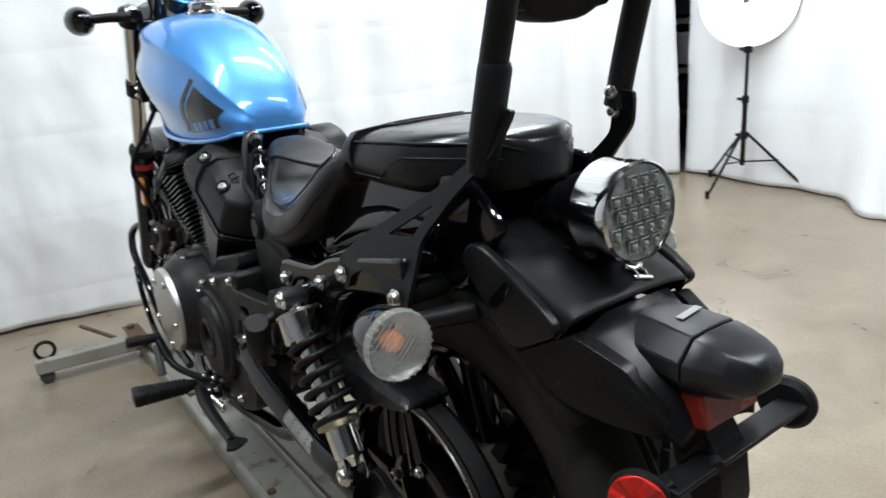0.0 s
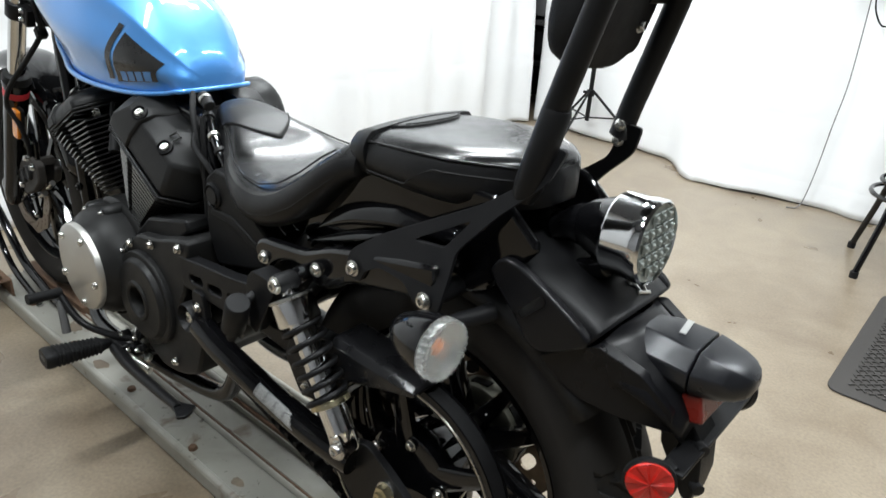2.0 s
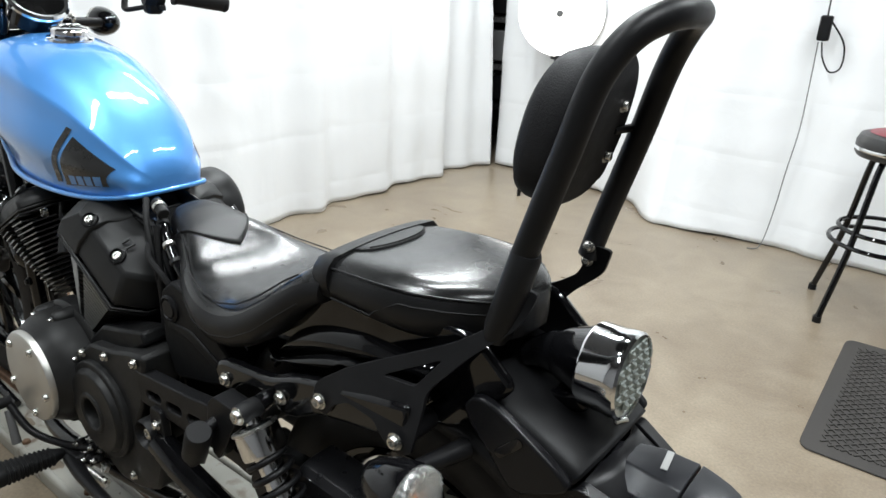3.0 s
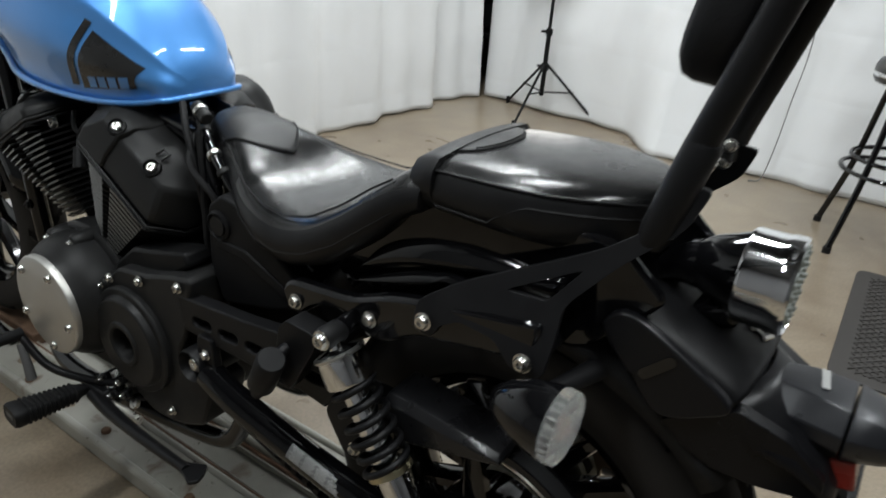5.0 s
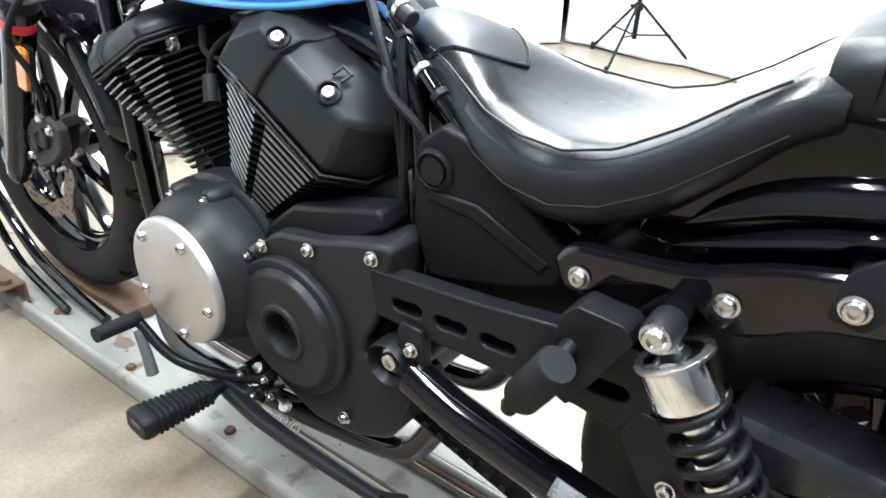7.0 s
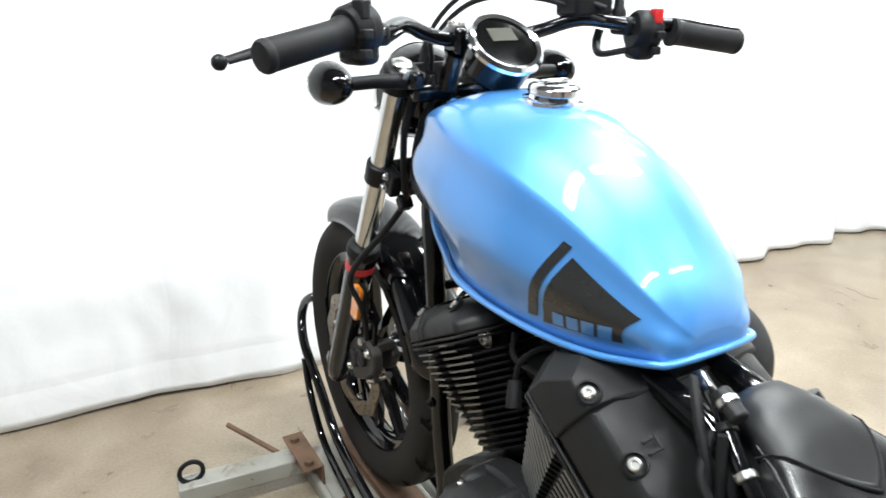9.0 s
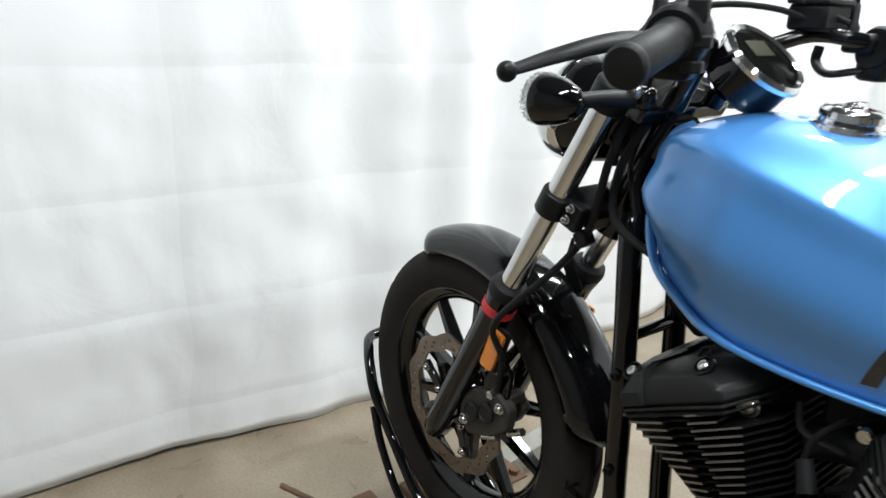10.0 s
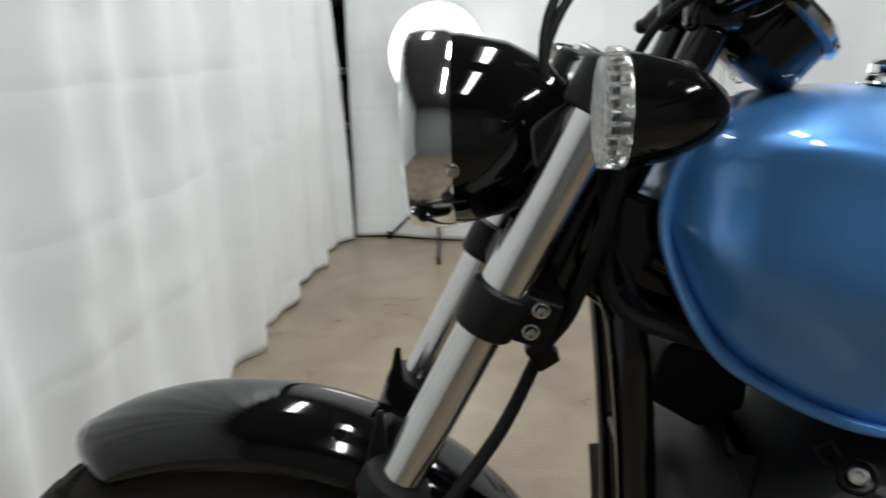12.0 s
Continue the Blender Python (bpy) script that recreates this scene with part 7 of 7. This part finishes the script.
bm = B()
strip = [strap_section(0.1599 - 0.034 * k / 4, 0.0045 if k in (0, 4) else 0.0065) for k in range(5)]
rings = [[bm.verts.new(row[q]) for row in strip] + [bm.verts.new(row[q] - V(0, 0.006 * (1 if row[q].y > 0 else -1) * (abs(row[q].y) > 0.1), 0.007)) for row in (strip[4], strip[0])] for q in range(len(strip[0]))]
skin(bm, rings)
part("seat_strap", bm, LEATHER, bike, "black grab strap across the pad", sharp=50)
# nose flap on the rider seat and the strap's tongue on the pad
def seat_patch(stations, x_from, x_to, w0, w1, drop, power, name, parent, lift=0.003, point=0.45):
    """A leather patch lying on a seat, with a rounded end."""
    bm = B()
    rows = []
    for i in range(15):
        t = i / 14
        row = []
        for k in range(17):
            u = -1 + 2 * k / 16
            x = x_from + (x_to - x_from) * t * (1 - point * abs(u) ** (1.15 if point > 0.5 else 2.5) * t)
            _, top, hw, edge, bot = seat_at(stations, x)
            y = u * hw * (w0 + (w1 - w0) * t)
            v = abs(y) / hw
            row.append(bm.verts.new((x, y, top + (edge - top) * v * v - drop * v ** power + lift)))
        rows.append(row)
    skin(bm, rows, caps=False, closed=False)
    ob = part(name, bm, LEATHER, parent, sharp=80)
    md = ob.modifiers.new("thickness", "SOLIDIFY")
    md.thickness = 0.0025
    bm = B()
    tube(bm, [v.co + V(0.003, 0, 0.0012) for v in ob.data.vertices[14 * 17:]], 0.0012, seg=5)
    part("edge_stitching", bm, RUBBER, parent)


seat_patch(RIDER, 0.616, 0.468, 0.98, 0.97, 0.024, 7, "nose_flap", seat, point=0.56)
seat_patch(PILLION, 0.127, 0.085, 0.60, 0.50, 0.012, 10, "strap_tongue", pillion)

# ---------------------------------------------------------------- backrest
def bracket_y(z):
    return 0.16 - 0.36 * max(0.0, z - 0.705)


for s in (1, -1):
    bm = B()
    outl = rounded([(0.108, 0.686), (0.104, 0.722), (0.058, 0.756), (-0.085, 0.833), (-0.123, 0.862), (-0.146, 0.915), (-0.174, 0.913), (-0.160, 0.873), (-0.111, 0.826), (-0.067, 0.771), (-0.068, 0.735), (-0.066, 0.695), (-0.050, 0.684), (-0.026, 0.688), (-0.003, 0.712), (0.045, 0.716), (0.068, 0.703), (0.080, 0.682)], 3, 0.22)
    tri = rounded([(0.002, 0.766), (-0.078, 0.812), (-0.048, 0.770)], 3, 0.12)
    plate(bm, outl, 0.0, 0.006, [tri])
    for v in bm.verts:
        v.co.y = s * (v.co.y + bracket_y(v.co.z))
    br = part("backrest_bracket", bm, SATIN_BLACK, bike, "satin black backrest side plate", bevel=0.0015)
    tn = Matrix() if s == 1 else pose(0, 0, 0, 0, 0, 180)
    bolts(br, [(0.091, 0.1665 * s, 0.700), (-0.041, 0.1665 * s, 0.702)], 0.0092, turn=tn)
    bm = B()
    lathe(bm, [(0.014, 0.0), (0.014, 0.06)], (-0.041, 0.10 * s, 0.702), (0, s, 0), 14)
    part("spacer", bm, SATIN_BLACK, br)
    bm = B()
    lathe(bm, [(0.014, 0.0), (0.014, 0.06)], (0.091, 0.10 * s, 0.700), (0, s, 0), 14)
    part("spacer", bm, SATIN_BLACK, br)
    if s == -1:
        bolts(br, [(-0.143, -0.0845, 0.912), (-0.139, -0.093, 0.889)], 0.0066, turn=Matrix())
    bm = B()
    tube(bm, [(-0.128, 0.1 * s, 0.848), (-0.133, 0.099 * s, 0.865), (-0.156, 0.096 * s, 0.955), (-0.157, 0.096 * s, 0.96)], [0.014, 0.0178, 0.0175, 0.0155], seg=20)
    if s == 1:
        part("sleeve", bm, SATIN_BLACK, br)
    else:
        bm.free()
bm = B()
up_l = [(-0.138, 0.098, 0.895), (-0.151, 0.097, 0.945), (-0.173, 0.095, 1.02), (-0.189, 0.092, 1.075), (-0.204, 0.088, 1.13), (-0.217, 0.081, 1.163), (-0.233, 0.066, 1.188), (-0.248, 0.042, 1.201), (-0.254, 0.015, 1.204)]
tube(bm, spline(up_l + [(x, -y, z) for x, y, z in up_l[::-1]], 7), 0.0150, seg=20)
part("backrest_hoop", bm, SATIN_BLACK, bike, "satin black tubular backrest hoop")
bm = B()
rings = []
PADW, PZ0, PZ1 = 0.078, 0.992, 1.166
for dx, k in ((-0.172, 0.94), (-0.168, 0.99), (-0.152, 1.0), (-0.132, 0.985), (-0.120, 0.93), (-0.112, 0.8), (-0.108, 0.5), (-0.107, 0.15)):
    ring = []
    for q in range(36):
        a = 2 * math.pi * q / 36
        ca, sa_ = math.cos(a), math.sin(a)
        y = PADW * k * math.copysign(abs(ca) ** 0.75, ca)
        z = (PZ0 + PZ1) / 2 + (PZ1 - PZ0) / 2 * k * math.copysign(abs(sa_) ** 0.85, sa_)
        x = dx - 0.22 * (z - 1.07)
        ring.append(bm.verts.new((x, y, z)))
    rings.append(ring)
skin(bm, rings)
pad = part("backrest_pad", bm, PAD_VINYL, bike, "black padded backrest cushion", sharp=60)
bm = B()
plate(bm, rounded([(-0.075, 1.005), (0.075, 1.005), (0.065, 1.145), (-0.065, 1.145)], 3, 0.15), 0.0, 0.004)
bmesh.ops.transform(bm, matrix=Matrix.Translation((-0.168, 0, 0)) @ Matrix.Shear("YZ", 4, (0, 0)) @ Matrix(((0, 1, 0, 0), (1, 0, 0, 0), (0, 0, 1, 0), (0, 0, 0, 1))), verts=bm.verts[:])
for v in bm.verts:
    v.co.x += -0.22 * (v.co.z - 1.07)
part("pad_back_plate", bm, SATIN_BLACK, pad, bevel=0.001)
for s in (1, -1):
    bm = B()
    tube(bm, [(-0.180, 0.092 * s, 1.07), (-0.170, 0.05 * s, 1.07)], 0.005, seg=8)
    part("pad_mount", bm, SATIN_BLACK, pad)
    bolts(pad, [(-0.17 - 0.22 * dz_v, 0.05 * s, 1.07 + dz_v) for dz_v in (-0.03, 0.03)], 0.007, turn=pose(0, 0, 0, 0, 0, 90))

# ---------------------------------------------------------------- controls on the left side
bm = B()
bar(bm, (0.80, 0.12, 0.255), (0.79, 0.20, 0.262), 0.05, 0.03)
fb = part("footrest_bracket", bm, SATIN_BLACK, bike, bevel=0.005)
bm = B()
p0, p1 = V(0.825, 0.205, 0.268), V(0.835, 0.342, 0.28)
pd = (p1 - p0).normalized()
px_ = pd.cross(V(0, 0, 1)).normalized()
pz_ = px_.cross(pd)


def peg_ring(bm, d, w, h, n=20):
    """A rounded-square section of the footrest rubber, d along it."""
    out = []
    for k in range(n):
        a = 2 * math.pi * k / n
        c, q = math.cos(a), math.sin(a)
        out.append(bm.verts.new(p0 + pd * d + px_ * w * math.copysign(abs(c) ** 0.5, c) + pz_ * h * math.copysign(abs(q) ** 0.5, q)))
    return out


skin(bm, [peg_ring(bm, d, w, h) for d, w, h in ((0.0, 0.008, 0.008), (0.018, 0.012, 0.011), (0.026, 0.017, 0.013), (0.118, 0.0250, 0.0160), (0.121, 0.0265, 0.0175), (0.133, 0.0268, 0.0178), (0.138, 0.0245, 0.0155))])
peg = part("rider_peg", bm, RUBBER, fb, "black ribbed rubber footrest")
for k in range(11):
    bm = B()
    f, d = k / 10, 0.029 + 0.0084 * k
    w, h = 0.0172 + 0.0076 * f, 0.0132 + 0.0028 * f
    skin(bm, [peg_ring(bm, d - 0.0024, w, h), peg_ring(bm, d - 0.0012, w + 0.0024, h + 0.0022), peg_ring(bm, d + 0.0012, w + 0.0025, h + 0.0023), peg_ring(bm, d + 0.0024, w + 0.0002, h)])
    part("peg_rib", bm, RUBBER, peg)
bm = B()
bar(bm, p0 + pd * 0.1375 - px_ * 0.012, p0 + pd * 0.1375 + px_ * 0.012, 0.0016, 0.010)
part("end_plate", bm, CASTER, peg, "worn grey peg end")
bm = B()
tube(bm, [(0.80, 0.17, 0.262), (0.84, 0.185, 0.262)], 0.009, seg=10)
tube(bm, [(0.78, 0.14, 0.28), (0.745, 0.165, 0.292)], 0.008, seg=10)
part("peg_pivot", bm, STEEL, fb)
bm = B()
tube(bm, spline([(0.76, 0.18, 0.295), (0.83, 0.205, 0.285), (0.90, 0.235, 0.30), (0.955, 0.25, 0.352)], 6), 0.008, seg=10)
gs = part("gear_lever", bm, SATIN_BLACK, bike)
bm = B()
tube(bm, [(0.957, 0.245, 0.353), (0.953, 0.315, 0.36)], 0.0115, seg=16)
part("lever_rubber", bm, RUBBER, gs)
bm = B()
tube(bm, spline([(0.76, 0.155, 0.29), (0.72, 0.155, 0.285), (0.68, 0.15, 0.30)], 5), 0.006, seg=10)
part("shift_rod", bm, STEEL, gs)
bm = B()
tube(bm, [(0.948, 0.255, 0.338), (0.932, 0.257, 0.302), (0.925, 0.258, 0.270)], [0.007, 0.0085, 0.0095], seg=12)
part("lever_stop", bm, CASTER, gs, "short dull steel lever arm")
# shift linkage with ball joints
for p, q in (((0.755, 0.165, 0.296), (0.735, 0.178, 0.300)), ((0.690, 0.160, 0.300), (0.672, 0.170, 0.304))):
    bm = B()
    bmesh.ops.create_uvsphere(bm, u_segments=12, v_segments=8, radius=0.0085, matrix=Matrix.Translation(p))
    tube(bm, [p, q], 0.0045, seg=8)
    part("ball_joint", bm, STEEL, gs)
bm = B()
lathe(bm, [(0.014, 0.0), (0.015, 0.004), (0.015, 0.016), (0.011, 0.02)], (0.765, 0.165, 0.288), (0, 1, 0), 18)
bar(bm, (0.765, 0.175, 0.290), (0.742, 0.175, 0.312), 0.012, 0.014)
part("pinch_clamp", bm, SATIN_BLACK, gs, bevel=0.001)
bolts(gs, [(0.748, 0.186, 0.306), (0.782, 0.186, 0.281)], 0.0055)
bm = B()
tube(bm, spline([(0.70, 0.15, 0.33), (0.685, 0.165, 0.305), (0.70, 0.17, 0.282), (0.74, 0.165, 0.268)], 6), 0.0035, seg=8)
part("switch_wire", bm, RUBBER, gs)
for p, q, r_ in (((0.800, 0.176, 0.272), (0.772, 0.182, 0.290), 0.0055), ((0.786, 0.170, 0.296), (0.752, 0.178, 0.276), 0.0042), ((0.812, 0.178, 0.286), (0.778, 0.172, 0.302), 0.0045), ((0.752, 0.170, 0.272), (0.722, 0.176, 0.264), 0.0050)):
    bm = B()
    tube(bm, [p, q], r_, seg=10)
    for e_ in (p, q):
        lathe(bm, [(0.0035, -0.004), (r_ * 1.9, -0.004), (r_ * 1.9, 0.004), (0.0035, 0.004)], e_, (0.1, 0.7, 0.7), 12)
    part("linkage_rod", bm, STEEL, gs, "bright steel linkage rod")
for c_ in ((0.795, 0.186, 0.296), (0.768, 0.188, 0.272), (0.735, 0.182, 0.284)):
    bm = B()
    block(bm, c_, (0.026, 0.012, 0.016), pose(0, 0, 0, 0, 30, 12))
    part("linkage_block", bm, SATIN_BLACK, gs, bevel=0.003)
bolts(gs, [(0.795, 0.193, 0.296), (0.768, 0.195, 0.272), (0.735, 0.189, 0.284), (0.806, 0.192, 0.279)], 0.0052)
# side stand, folded back
bm = B()
ks = spline([(0.80, 0.205, 0.262), (0.72, 0.222, 0.272), (0.60, 0.236, 0.288), (0.475, 0.244, 0.300)], 5)
tube(bm, ks, [0.019 - 0.008 * k / (len(ks) - 1) for k in range(len(ks))], seg=14, flat=0.75)
kst = part("side_stand", bm, SATIN_BLACK, bike, "black folded side stand")
bm = B()
outline = rounded([(0.505, 0.236), (0.505, 0.250), (0.470, 0.256), (0.444, 0.266), (0.434, 0.254), (0.440, 0.238), (0.454, 0.220), (0.480, 0.232)], 3, 0.2)
lower, upper = ([bm.verts.new((x, y, 0.295 + dz + 0.12 * (0.50 - x))) for x, y in outline] for dz in (0, 0.007))
skin(bm, [lower, upper])
part("stand_foot", bm, SATIN_BLACK, kst, bevel=0.003)
bm = B()
block(bm, (0.80, 0.165, 0.262), (0.06, 0.09, 0.04))
part("stand_bracket", bm, SATIN_BLACK, kst, bevel=0.005)
bm = B()
helix = [V(0.79 - 0.12 * t, 0.20, 0.255 + 0.012 * t) + 0.007 * V(0, math.cos(120 * t), math.sin(120 * t)) for t in (k / 160 for k in range(161))]
tube(bm, helix, 0.0018, seg=5)
part("stand_spring", bm, STEEL, kst)
# brake hose along the fork
for s in (1,):
    bm = B()
    tube(bm, spline([(1.235, 0.075, 1.07), (1.25, 0.095, 0.99), (1.275, 0.085, 0.90), (1.299, 0.073, 0.854), (1.335, 0.10, 0.79), (1.39, 0.13, 0.72), (1.425, 0.135, 0.665), (1.42, 0.115, 0.61), (1.435, 0.10, 0.55), (1.45, 0.095, 0.51)], 8), 0.0062, seg=10)
    hs = part("brake_hose", bm, RUBBER, bike)
    bm = B()
    block(bm, (1.299, 0.073, 0.854), (0.022, 0.024, 0.026), pose(0, 0, 0, 0, 35, 0))
    part("hose_clip", bm, SATIN_BLACK, hs, bevel=0.003)
for k, (dy, dx) in enumerate(((0.03, 0.0), (-0.02, 0.01), (0.055, 0.012))):
    bm = B()
    tube(bm, spline([(1.20 + dx, dy, 1.06), (1.235 + dx, dy * 1.3, 0.98), (1.225 + dx, dy * 1.5, 0.90), (1.15, dy * 1.4, 0.86)], 8), 0.0065, seg=8)
    part("wiring_loom", bm, RUBBER, bike)
